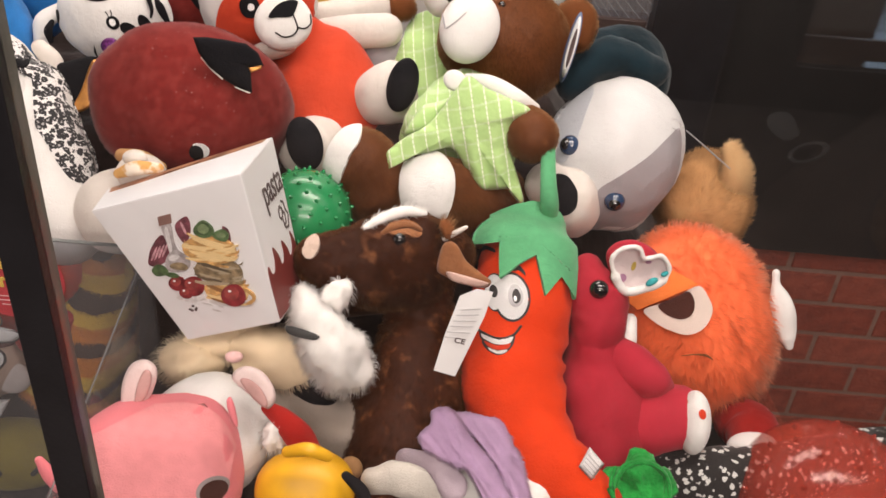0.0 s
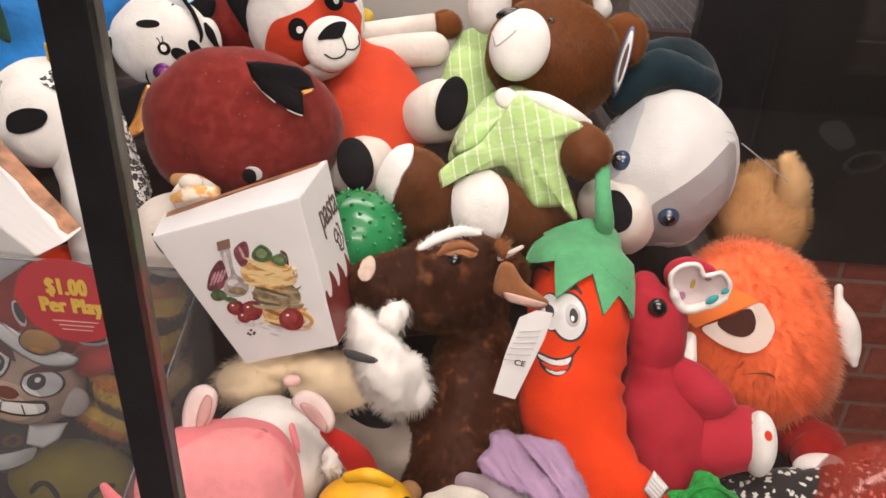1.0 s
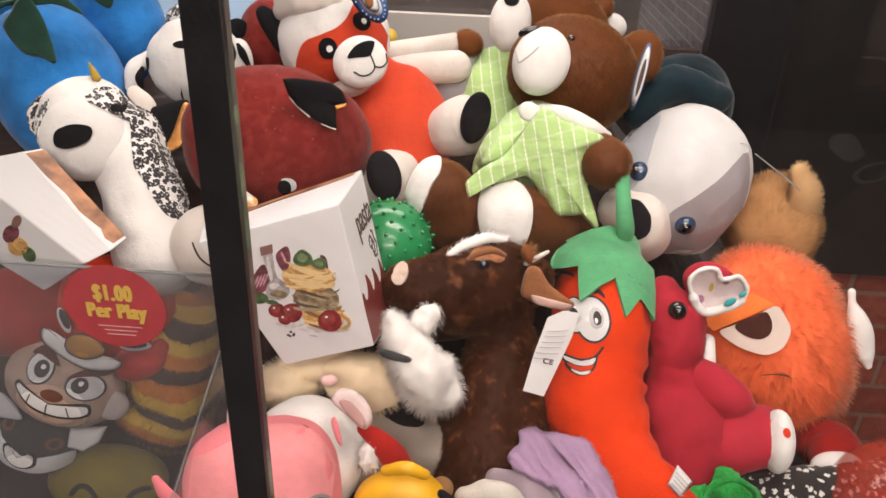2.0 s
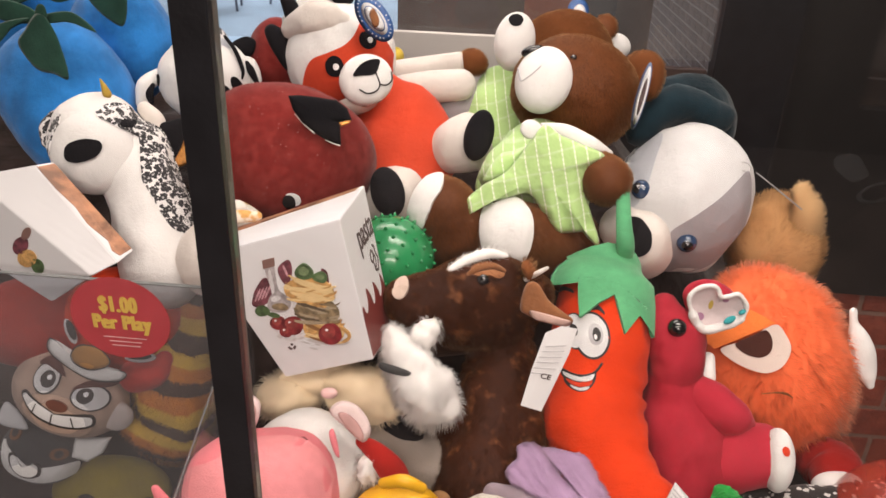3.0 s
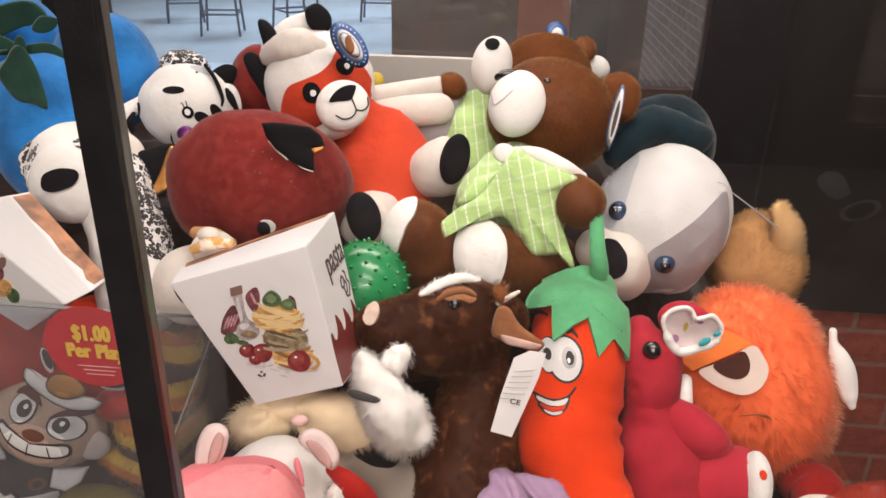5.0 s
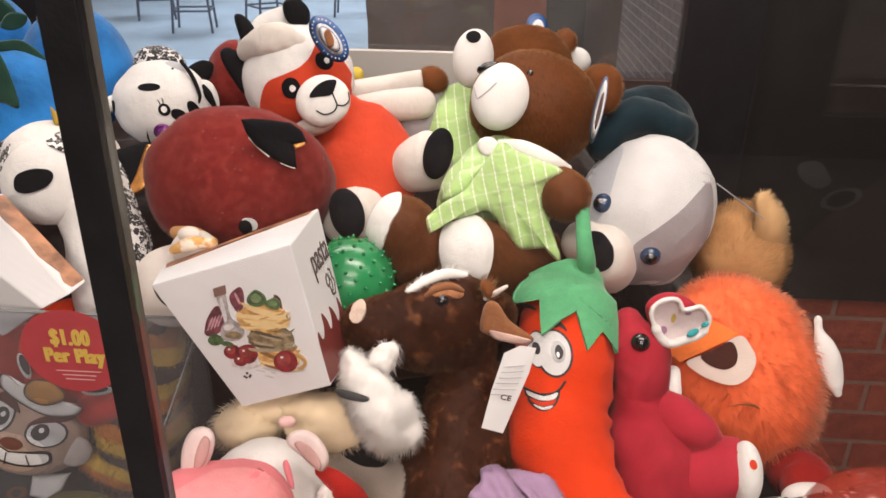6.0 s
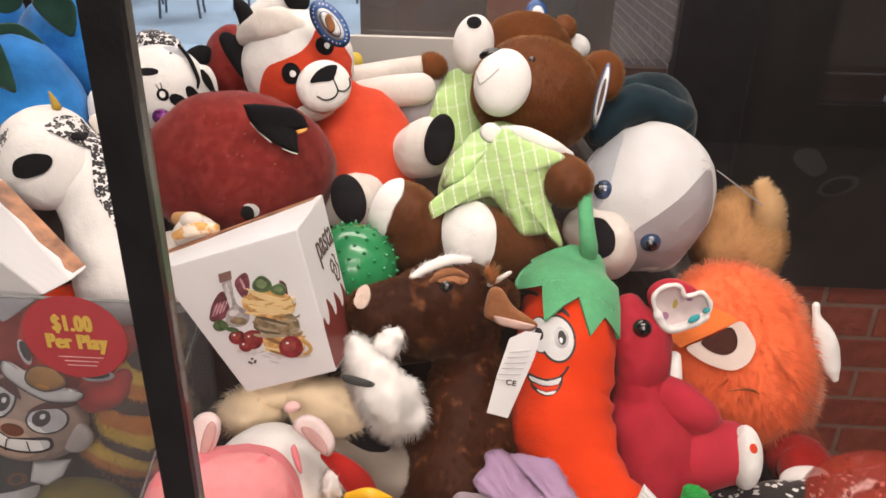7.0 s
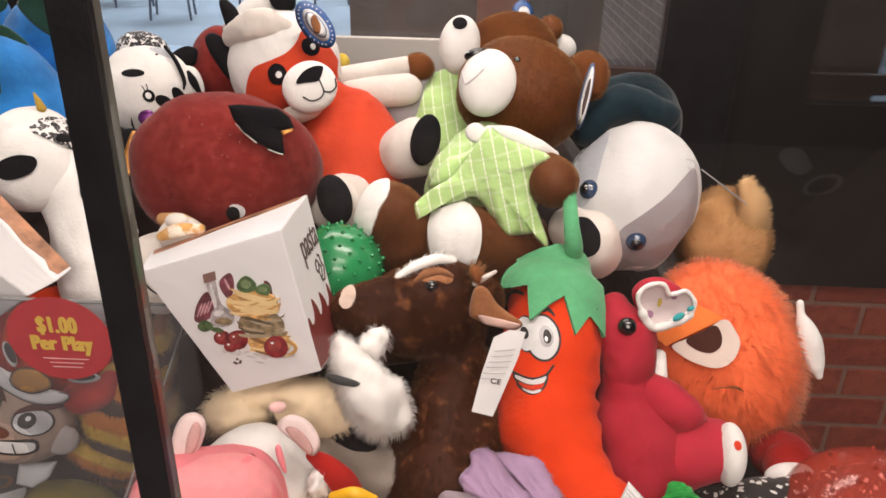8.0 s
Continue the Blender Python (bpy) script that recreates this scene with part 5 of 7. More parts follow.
def red_panda():
    t = thing("panda_plush", "red and white plush panda with black ears and smiling muzzle", "plush toy", (-0.066, 0.0641, -0.21))
    head = ball((-0.1253, 0.2073, -0.225), (0.0633, 0.0594, 0.0529), 8, lump=0.003)
    part("head", head, WHITE, t)
    tr = tree_of(head)
    part("face_patch", drape(tr, rounded([(-0.1597, 0.1791), (-0.1507, 0.193), (-0.1325, 0.1991), (-0.1144, 0.2075), (-0.1041, 0.2196), (-0.098, 0.2354), (-0.0871, 0.2396), (-0.0738, 0.2215), (-0.0617, 0.2003), (-0.0629, 0.1761), (-0.0781, 0.1519), (-0.0992, 0.1428), (-0.1234, 0.1458), (-0.1476, 0.1519), (-0.1628, 0.1628)]), 0.001, 9), FOXRED, t, "orange-red face patch")
    muzzle = ball((-0.0899, 0.1684, -0.162), (0.0288, 0.027, 0.0156), 20)
    part("muzzle", muzzle, WHITE, t, "white muzzle")
    mt = tree_of(muzzle)
    part("nose", drape(mt, rounded([(-0.1014, 0.1696), (-0.0944, 0.1801), (-0.0839, 0.186), (-0.0752, 0.186), (-0.0769, 0.1755), (-0.081, 0.1708), (-0.0927, 0.1696)]), 0.002), BLACK, t, "black felt nose")
    part("mouth", stitched(mt, [(-0.095, 0.1555), (-0.0874, 0.1519), (-0.0786, 0.1543), (-0.0745, 0.1602), (-0.0757, 0.166), (-0.0786, 0.1731)], 0.0008), THREAD, t)
    part("mouth", stitched(mt, [(-0.0745, 0.1613), (-0.068, 0.1613), (-0.0628, 0.1672), (-0.0634, 0.1754)], 0.0008), THREAD, t)
    for u in (oval((-0.1253, 0.1858), 0.0097, 0.0103, 0), oval((-0.0908, 0.2148), 0.0085, 0.0097, 0)):
        part("eye", drape(tr, u, 0.002), BLACK, t, "black felt eye with a white dot")
    for u in (oval((-0.1234, 0.1852), 0.003, 0.003, 0), oval((-0.0889, 0.2148), 0.0024, 0.003, 0)):
        part("glint", drape(tr, u, 0.003, 3), GLINT, t)
    part("hood", tube([(-0.1781, 0.2327, -0.2, 0.0113), (-0.1565, 0.2378, -0.185, 0.016), (-0.136, 0.2407, -0.18, 0.0171), (-0.1195, 0.2378, -0.185, 0.0099)], flat=0.7, lump=0.004), CREAM, t, "cream fold of cloth on the head")
    part("hood", tube([(-0.1823, 0.2478, -0.22, 0.009), (-0.1599, 0.2651, -0.22, 0.0141), (-0.1374, 0.2754, -0.22, 0.0128)], flat=0.8), WHITE, t)
    for o in ([(-0.2088, 0.2354), (-0.1993, 0.2405), (-0.1834, 0.2291), (-0.1764, 0.2132), (-0.179, 0.191), (-0.1853, 0.1897), (-0.1961, 0.205), (-0.2056, 0.2215)], [(-0.1922, 0.2747), (-0.1831, 0.276), (-0.1714, 0.263), (-0.1701, 0.2474), (-0.1812, 0.2396), (-0.1877, 0.2539)]):
        part("ear", pillow(rounded(o), -0.21, 0.008), BLACK, t, "black ear")
    part("ear", pillow(rounded([(-0.1371, 0.2862), (-0.1231, 0.2925), (-0.1092, 0.2799), (-0.1092, 0.264), (-0.1231, 0.2595), (-0.1345, 0.2684)]), -0.205, 0.008), BLACK, t, "black ear")
    body = tube([(-0.0875, 0.1606, -0.235, 0.0379), (-0.0643, 0.1305, -0.23, 0.0571), (-0.0539, 0.0969, -0.22, 0.0591), (-0.0533, 0.0641, -0.21, 0.052)], flat=0.8, lump=0.003)
    fold = (-0.0555, 0.0832, -0.15)
    for v in body.verts:
        dx = v.co.x - fold[0] - 0.25 * (v.co.y - fold[1])
        v.co.z += 0.0045 * math.exp(-(dx / 0.010) ** 2) - 0.004 * math.exp(-((dx + 0.022) / 0.012) ** 2)
    part("body", body, FOXRED, t, "orange-red belly")
    part("collar", ball((-0.1048, 0.1463, -0.19), (0.0248, 0.0099, 0.0161), 12), CREAM, t)
    part("leg", tube([(-0.0057, 0.099, -0.21, 0.0254), (0.0099, 0.1023, -0.185, 0.0308), (0.0231, 0.1053, -0.175, 0.0323)], flat=0.95, round_ends=(1, 0.5)), CREAM, t, "cream leg")
    part("sole", ball((0.0286, 0.1075, -0.142), (0.0152, 0.0269, 0.0129), -14), BLACK, t, "black sole")
    part("leg", tube([(-0.0521, 0.0564, -0.19, 0.0273), (-0.0605, 0.0478, -0.17, 0.0303), (-0.0661, 0.0431, -0.15, 0.0295)], round_ends=(1, 0.5)), CREAM, t, "cream leg")
    part("sole", ball((-0.0638, 0.0473, -0.122), (0.0171, 0.0262, 0.0114), 14), BLACK, t, "black sole")
    part("paw", ball((-0.0886, 0.0939, -0.14), (0.0058, 0.0082, 0.007), 0), WHITE, t)
    tag = thing("round_tag", "round blue-rimmed paper tag on the panda's head", "tag", (-0.0791, 0.2279, -0.15))
    z = -0.145
    part("card", pillow(oval((-0.0803, 0.2285), 0.0148, 0.0295, 36), z, 0.0007, rings=2, slope=(0.3, 0)), BLUEINK, tag)
    part("ring", pillow(oval((-0.0797, 0.2277), 0.0090, 0.0205, 36), z + 0.0011, 0.0003, rings=2, slope=(0.3, 0)), CARD, tag)
    part("band", pillow(oval((-0.0795, 0.2276), 0.0070, 0.0165, 36), z + 0.0015, 0.0003, rings=2, slope=(0.3, 0)), BLUEINK, tag)
    part("field", pillow(oval((-0.0795, 0.2276), 0.0062, 0.0152, 36), z + 0.0019, 0.0003, rings=2, slope=(0.3, 0)), CARD, tag)
    part("motif", pillow(rounded([(-0.0850, 0.2330), (-0.0810, 0.2385), (-0.0770, 0.2330), (-0.0745, 0.2260), (-0.0755, 0.2195), (-0.0800, 0.2185), (-0.0830, 0.2250)]), z + 0.0023, 0.0003, rings=2, slope=(0.3, 0)), TANSUEDE, tag)
    rim = oval((-0.0800, 0.2281), 0.0119, 0.0250, 36, 26)
    for k in [q for q in range(26) if q % 13 not in (0, 6)]:
        x, y = rim[k]
        part("rim_print", ball((x, y, z + 0.0012 + 0.3 * (x + 0.0803)), (0.0011, 0.0008, 0.0003), 36 + 360 * k / 26, n=1), CARD, tag)


def panda_behind():
    t = thing("panda_plush", "another plush panda lying on its back, cream legs showing", "plush toy", (-0.0027, 0.1654, -0.28))
    part("leg", tube([(-0.0638, 0.2009, -0.27, 0.0136), (-0.0297, 0.2046, -0.265, 0.0135), (0.0107, 0.2102, -0.26, 0.0121)], flat=0.9), CREAM, t)
    part("foot", ball((0.0262, 0.2102, -0.26), (0.0175, 0.0148, 0.0148), -20), RUST, t, "brown furry foot", fur=(0.8, 0.003, 0.0006))
    part("leg", tube([(-0.0552, 0.1747, -0.24, 0.0158), (-0.0253, 0.1747, -0.23, 0.0182), (0.0104, 0.1773, -0.23, 0.0182)], flat=0.9), CREAM, t)
    part("body", tube([(-0.0299, 0.1534, -0.27, 0.0272), (0.004, 0.1585, -0.26, 0.0282), (0.0208, 0.1585, -0.26, 0.0242)], flat=0.9), PINKGREY, t, "grey belly")
    t2 = thing("yellow_plush", "small yellow plush toy deep in the heap", "plush toy", (-0.0673, 0.2285, -0.3))
    part("head", ball((-0.0673, 0.2264, -0.3), (0.0098, 0.0112, 0.0098), 0), cloth("bright_yellow_plush", (0.62, 0.45, 0.07)), t2)


def maroon_bull():
    t = thing("bull_plush", "round maroon plush bull with black gold-lined ears", "plush toy", (-0.1749, 0.0248, -0.17))
    body = ball((-0.1736, 0.0832, -0.15), (0.0945, 0.0756, 0.0826), -8, lump=0.004, freq=22, square=0.92)
    part("body", body, MAROON, t, fur=(0.5, 0.0020, 0.0003, (0, -0.6, 0)))
    tr = tree_of(body)
    ear = pillow(edged([(-0.15, 0.1312), (-0.1399, 0.1322), (-0.124, 0.131), (-0.107, 0.1288), (-0.0975, 0.1218), (-0.0933, 0.1112), (-0.1045, 0.1086), (-0.1041, 0.0879), (-0.1157, 0.0917), (-0.1295, 0.0997), (-0.139, 0.1083), (-0.1464, 0.1189)]), -0.064, 0.006, slope=(-0.2, 0.25))
    part("ear", ear, BLACK, t, "folded black ear")
    part("ear_lining", pillow(edged([(-0.1042, 0.1073), (-0.0926, 0.1099), (-0.0931, 0.1067), (-0.1021, 0.1031)]), -0.0563, 0.0008), GOLD, t, "gold ear lining")
    part("ear_lining", tube([(-0.1458, 0.1161, -0.0638, 0.0004), (-0.1376, 0.1068, -0.0629, 0.0005), (-0.1276, 0.0982, -0.0631, 0.0006)], seg=8), CREAM, t, "pale stitched ear edge")
    part("ear_lining", tube([(-0.1166, 0.0915, -0.0613, 0.0004), (-0.1092, 0.0883, -0.0614, 0.0005), (-0.1039, 0.0867, -0.0614, 0.0006)], seg=8), CREAM, t, "pale stitched ear edge")
    ear2 = pillow(rounded([(-0.3077, 0.118), (-0.2979, 0.1236), (-0.2727, 0.1295), (-0.265, 0.1231), (-0.2692, 0.1077), (-0.2853, 0.0767), (-0.3008, 0.094)]), -0.1567, 0.006)
    part("ear", ear2, BLACK, t, "folded black ear")
    part("ear_lining", pillow(rounded([(-0.2696, 0.1244), (-0.2619, 0.1158), (-0.2723, 0.0808), (-0.2897, 0.0756), (-0.2802, 0.097)]), -0.1485, 0.0012), GOLD, t, "gold ear lining")
    part("eye_white", drape(tr, oval((-0.1514, 0.0381), 0.0076, 0.0054, -8), 0.0025), EYEWHITE, t)
    part("eye", drape(tr, oval((-0.1547, 0.0365), 0.006, 0.006, 0), 0.0035), EYEBLACK, t, "black eye")
    t2 = thing("bull_plush", "second maroon plush bull with a black ear behind the panda", "plush toy", (-0.226, 0.2132, -0.31))
    part("body", ball((-0.219, 0.2262, -0.32), (0.0344, 0.0515, 0.0429), 0, lump=0.003), MAROON, t2)
    part("ear", pillow(rounded([(-0.267, 0.2354), (-0.2498, 0.245), (-0.2361, 0.2395), (-0.2416, 0.2217), (-0.258, 0.2258)]), -0.28, 0.006), BLACK, t2, "black ear")


def spotted_pups():
    t = thing("spotted_plush", "white black-spotted plush puppy with a purple nose", "plush toy", (-0.2811, 0.15, -0.27))
    head = ball((-0.2849, 0.1866, -0.25), (0.0558, 0.0491, 0.0465), -10, lump=0.003)
    part("head", head, WHITE, t)
    tr = tree_of(head)
    for o in (oval((-0.2706, 0.1721), 0.0062, 0.0064, 0), oval((-0.2570, 0.1672), 0.0078, 0.0062, -20), oval((-0.2425, 0.173), 0.0051, 0.0109, 20), oval((-0.2863, 0.1966), 0.012, 0.0044, 0), oval((-0.3033, 0.1276), 0.0082, 0.0089, 0), oval((-0.3351, 0.1817), 0.0045, 0.0064, 0)):
        part("spot", drape(tr, o, 0.0012, 4), BLACK, t)
    part("eye", drape(tr, oval((-0.2708, 0.1724), 0.0030, 0.0034, 0), 0.002, 3), GLINT, t)
    part("lash", stitched(tr, [(-0.2740, 0.1770), (-0.2752, 0.1800), (-0.2770, 0.1822)], 0.0006), THREAD, t)
    part("lash", stitched(tr, [(-0.2712, 0.1782), (-0.2712, 0.1815), (-0.2720, 0.1840)], 0.0006), THREAD, t)
    part("nose", ball((-0.2704, 0.1467, -0.198), (0.0094, 0.0086, 0.006), 0), PURPLE, t, "glittering purple nose")
    part("ear", pillow(rounded([(-0.2439, 0.2116), (-0.2300, 0.2104), (-0.2217, 0.1951), (-0.2211, 0.1787), (-0.2320, 0.1777), (-0.2403, 0.1916)]), -0.245, 0.009), WHITE, t, "floppy white ear")
    part("ear_spot", tube([(-0.2354, 0.2037, -0.236, 0.0022), (-0.2300, 0.1936, -0.234, 0.0046), (-0.2235, 0.1800, -0.237, 0.0026)], flat=0.6), BLACK, t)
    part("ear", tube([(-0.34, 0.1933, -0.25, 0.008), (-0.354, 0.178, -0.24, 0.0099), (-0.3573, 0.1583, -0.24, 0.0079)], flat=0.7), WHITE, t, "white ear")
    part("ear_spot", tube([(-0.3396, 0.175, -0.225, 0.0026), (-0.3427, 0.1649, -0.223, 0.0045), (-0.3419, 0.1558, -0.226, 0.0032)], flat=0.6), BLACK, t)
    t2 = thing("leopard_plush", "leopard-print plush bird with a purple glitter beak", "plush toy", (-0.2862, 0.2345, -0.31))
    part("head", ball((-0.3024, 0.2421, -0.29), (0.0319, 0.0236, 0.025), -12), LEOPARD, t2)
    part("beak", pillow(rounded([(-0.3018, 0.2269), (-0.2874, 0.2293), (-0.2623, 0.2302), (-0.2473, 0.2139), (-0.2380, 0.1923), (-0.2402, 0.1845), (-0.2552, 0.1978), (-0.2767, 0.2063), (-0.2911, 0.2096), (-0.3000, 0.2161)]), -0.230, 0.008), GREY, t2, "grey-white snout")
    part("trim", tube([(-0.2869, 0.2150, -0.221, 0.0034), (-0.2709, 0.2100, -0.220, 0.0042), (-0.2566, 0.2060, -0.221, 0.0020)], seg=10, flat=0.6), PURPLE, t2, "purple glitter trim")
    part("outline", tube([(-0.2566, 0.2294, -0.224, 0.0018), (-0.2452, 0.2140, -0.223, 0.0024), (-0.2368, 0.1926, -0.224, 0.0022), (-0.2380, 0.1830, -0.226, 0.0012)], seg=8), BLACK, t2)
    part("eye", ball((-0.2655, 0.2205, -0.2215), (0.0016, 0.0014, 0.0014), n=2), EYEBLACK, t2)


def leopard_dog():
    t = thing("leopard_plush", "white plush dog with leopard-print ears and black nose", "plush toy", (-0.3107, 0.0006, -0.11))
    body = tube([(-0.33, 0.0832, -0.15, 0.0401), (-0.3142, 0.0472, -0.14, 0.0385), (-0.3004, 0.0063, -0.13, 0.0403), (-0.2909, -0.0335, -0.12, 0.0398)], lump=0.003)
    part("body", body, WHITE, t)
    head = ball((-0.3666, 0.1021, -0.15), (0.0496, 0.0484, 0.0472), 10, lump=0.003)
    part("head", head, WHITE, t)
    snout = ball((-0.3586, 0.0875, -0.125), (0.0446, 0.0435, 0.0332), 20)
    part("snout", snout, WHITE, t)
    part("nose", drape(tree_of(snout), rounded([(-0.3741, 0.0822), (-0.3703, 0.0904), (-0.3561, 0.0953), (-0.3425, 0.0942), (-0.3393, 0.0877), (-0.3453, 0.079), (-0.3605, 0.0735), (-0.3714, 0.0752)]), 0.003), BLACK, t, "black felt nose")
    trh = tree_of(head, body, snout)
    part("print_panel", drape(trh, rounded([(-0.352, 0.1267), (-0.3426, 0.1367), (-0.3243, 0.1356), (-0.3094, 0.1278), (-0.2955, 0.1112), (-0.2867, 0.0946), (-0.2811, 0.0725), (-0.2889, 0.0576), (-0.3011, 0.0559), (-0.306, 0.067), (-0.3055, 0.0836), (-0.311, 0.1013), (-0.3204, 0.1112), (-0.3332, 0.1162), (-0.3453, 0.1179)]), 0.0012, 10), LEOPARD, t, "leopard-print ear panel")
    part("print_panel", drape(trh, rounded([(-0.3053, 0.0618), (-0.2908, 0.0786), (-0.278, 0.0685), (-0.2685, 0.0507), (-0.263, 0.0312), (-0.2585, 0.0061), (-0.2702, 0.0084), (-0.2808, 0.0217), (-0.293, 0.0418)]), 0.0012, 8), LEOPARD, t, "leopard-print back panel")
    part("print_panel", drape(trh, rounded([(-0.4051, 0.1074), (-0.3989, 0.1199), (-0.3903, 0.1244), (-0.3886, 0.1153), (-0.3938, 0.1017), (-0.3977, 0.0858), (-0.4045, 0.079), (-0.408, 0.0938)]), 0.0012, 6), LEOPARD, t, "leopard-print ear panel")
    part("ear", tube([(-0.4144, 0.1275, -0.15, 0.0059), (-0.4215, 0.1151, -0.15, 0.0083), (-0.4215, 0.0998, -0.15, 0.0059)], flat=0.6), LEOPARD, t, "leopard-print ear")
    part("horn", tube([(-0.3499, 0.1468, -0.13, 0.0046), (-0.3534, 0.1548, -0.13, 0.0029), (-0.3568, 0.1617, -0.13, 0.0009)], seg=10), cloth("mustard_felt", (0.50, 0.33, 0.06)), t, "small mustard horn")
    part("paw", tube([(-0.3234, 0.1369, -0.16, 0.0078), (-0.312, 0.1231, -0.16, 0.0102), (-0.3091, 0.1016, -0.165, 0.0084)], flat=0.8), CREAM, t)
    part("eye", drape(trh, oval((-0.3243, 0.1146), 0.0044, 0.005, 30), 0.0025), BLACK, t)
    t2 = thing("brown_cup", "small ribbed brown toy part poking from the heap", "toy", (-0.2634, -0.0205, -0.1))
    part("body", ball((-0.2658, -0.0191, -0.11), (0.0123, 0.0135, 0.0112), 0), cloth("ribbed_brown", (0.06, 0.03, 0.02), relief=0.9), t2)


def blueberry(at_label, ball_args, leaves, seed):
    t = thing("blueberry_plush", at_label, "plush toy", ball_args[0], "blueberry plush toys")
    body = ball(*ball_args, lump=0.005, freq=15, seed=seed, taper=0.12)
    part("body", body, BLUE, t)
    tr = tree_of(body)
    for o, z in leaves:
        part("leaf", pillow(rounded(o), z, 0.0018, slope=(0.1, 0.3)), DARKGREEN, t, "dark green felt leaf")
    return t


def blueberries():
    blueberry("tall blue plush blueberry with dark green felt leaves", ((-0.4413, 0.155, -0.24), (0.0736, 0.0985, 0.069), 22), [
        ([(-0.4262, 0.2296), (-0.4156, 0.2261), (-0.405, 0.2043), (-0.3996, 0.1677), (-0.4156, 0.1718), (-0.4345, 0.1777), (-0.4498, 0.2013), (-0.4392, 0.2161)], -0.145),
        ([(-0.4274, 0.232), (-0.4097, 0.2355), (-0.3932, 0.2344), (-0.3772, 0.2237), (-0.3701, 0.2143), (-0.3861, 0.2214), (-0.4067, 0.2261), (-0.4239, 0.2249)], -0.15),
        ([(-0.4286, 0.2308), (-0.4392, 0.2403), (-0.4628, 0.2473), (-0.4864, 0.2462), (-0.4805, 0.232), (-0.4569, 0.2249), (-0.4362, 0.2249)], -0.15),
        ([(-0.4333, 0.2261), (-0.451, 0.219), (-0.4687, 0.2043), (-0.4864, 0.1942), (-0.4835, 0.2119), (-0.4628, 0.2226)], -0.145),
        ([(-0.4279, 0.2291), (-0.4232, 0.2384), (-0.4162, 0.2373), (-0.4145, 0.2268), (-0.422, 0.2221)], -0.137)], 1)
    blueberry("blue plush blueberry leaning behind the first one", ((-0.4094, 0.2477, -0.32), (0.063, 0.0752, 0.0608), 20), [
        ([(-0.4219, 0.2854), (-0.4042, 0.2945), (-0.3846, 0.2919), (-0.3722, 0.2762), (-0.3794, 0.2475), (-0.397, 0.254), (-0.414, 0.2697)], -0.235),
        ([(-0.4343, 0.2896), (-0.4543, 0.2929), (-0.4675, 0.2796), (-0.4543, 0.2743), (-0.4376, 0.2796)], -0.24)], 2)
    blueberry("blue plush blueberry at the back of the heap", ((-0.5675, 0.3018, -0.37), (0.0677, 0.0677, 0.0602), 0), [
        ([(-0.5636, 0.2951), (-0.5356, 0.3162), (-0.4865, 0.3232), (-0.4655, 0.3021), (-0.5075, 0.2916), (-0.5426, 0.2811)], -0.28)], 3)


def pasta_box(t, corners):
    """A tapered card box from its eight corners: front (tl, tr, br, bl), then back."""
    bm = bmesh.new()
    v = [bm.verts.new(c) for c in corners]
    for q in ((0, 1, 2, 3), (5, 4, 7, 6), (1, 5, 6, 2), (4, 0, 3, 7), (4, 5, 1, 0), (3, 2, 6, 7)):
        bm.faces.new([v[k] for k in q])
    bmesh.ops.recalc_face_normals(bm, faces=bm.faces)
    bmesh.ops.subdivide_edges(bm, edges=bm.edges[:], cuts=3, use_grid_fill=True)
    bmesh.ops.bevel(bm, geom=[e for e in bm.edges if e.calc_face_angle(0) > 0.4], offset=0.0007, segments=2, affect="EDGES")
    part("carton", bm, CARD, t, flat=True)
    return bm


def on_face(c, quad, u, v, lift=0.0004):
    """A place on the face with corners tl, tr, br, bl, u across and v down."""
    tl, tr, br, bl = (Vector(c[k]) for k in quad)
    p = (tl * (1 - u) + tr * u) * (1 - v) + (bl * (1 - u) + br * u) * v
    n = (tr - tl).cross(bl - tl).normalized() * -1
    return p + n * lift


def print_shape(t, name, c, quad, uv, material, lift=0.0005):
    bm = bmesh.new()
    top = [bm.verts.new(on_face(c, quad, u, v, lift)) for u, v in uv]
    low = [bm.verts.new(on_face(c, quad, u, v, 0.0)) for u, v in uv]
    n = len(uv)
    bmesh.ops.triangulate(bm, faces=[bm.faces.new(top)], ngon_method="EAR_CLIP")
    for k in range(n):
        bm.faces.new((top[k], low[k], low[(k + 1) % n], top[(k + 1) % n]))
    bmesh.ops.recalc_face_normals(bm, faces=bm.faces)
    return part(name, bm, material, t, flat=True)


P_BOTTLE = plain("print_glass_grey", (0.36, 0.33, 0.33), 0.5, var=0.3, scale=200)
P_WINE = plain("print_wine_red", (0.15, 0.040, 0.055), 0.5, var=0.5, scale=160)
P_PASTA = plain("print_pasta_yellow", (0.56, 0.32, 0.11), 0.5, var=0.35, scale=260)
P_PASTA2 = plain("print_pasta_olive", (0.24, 0.18, 0.10), 0.5, var=0.4, scale=260)
P_TOMATO = plain("print_tomato_red", (0.20, 0.018, 0.022), 0.4, var=0.5, scale=120)
P_BASIL = plain("print_basil_green", (0.06, 0.11, 0.040), 0.5, var=0.5, scale=180)
P_CORK = plain("print_cork_brown", (0.22, 0.12, 0.10), 0.5)
P_INSIDE = plain("print_food_brown", (0.34, 0.15, 0.075), 0.5, var=0.5, scale=50)


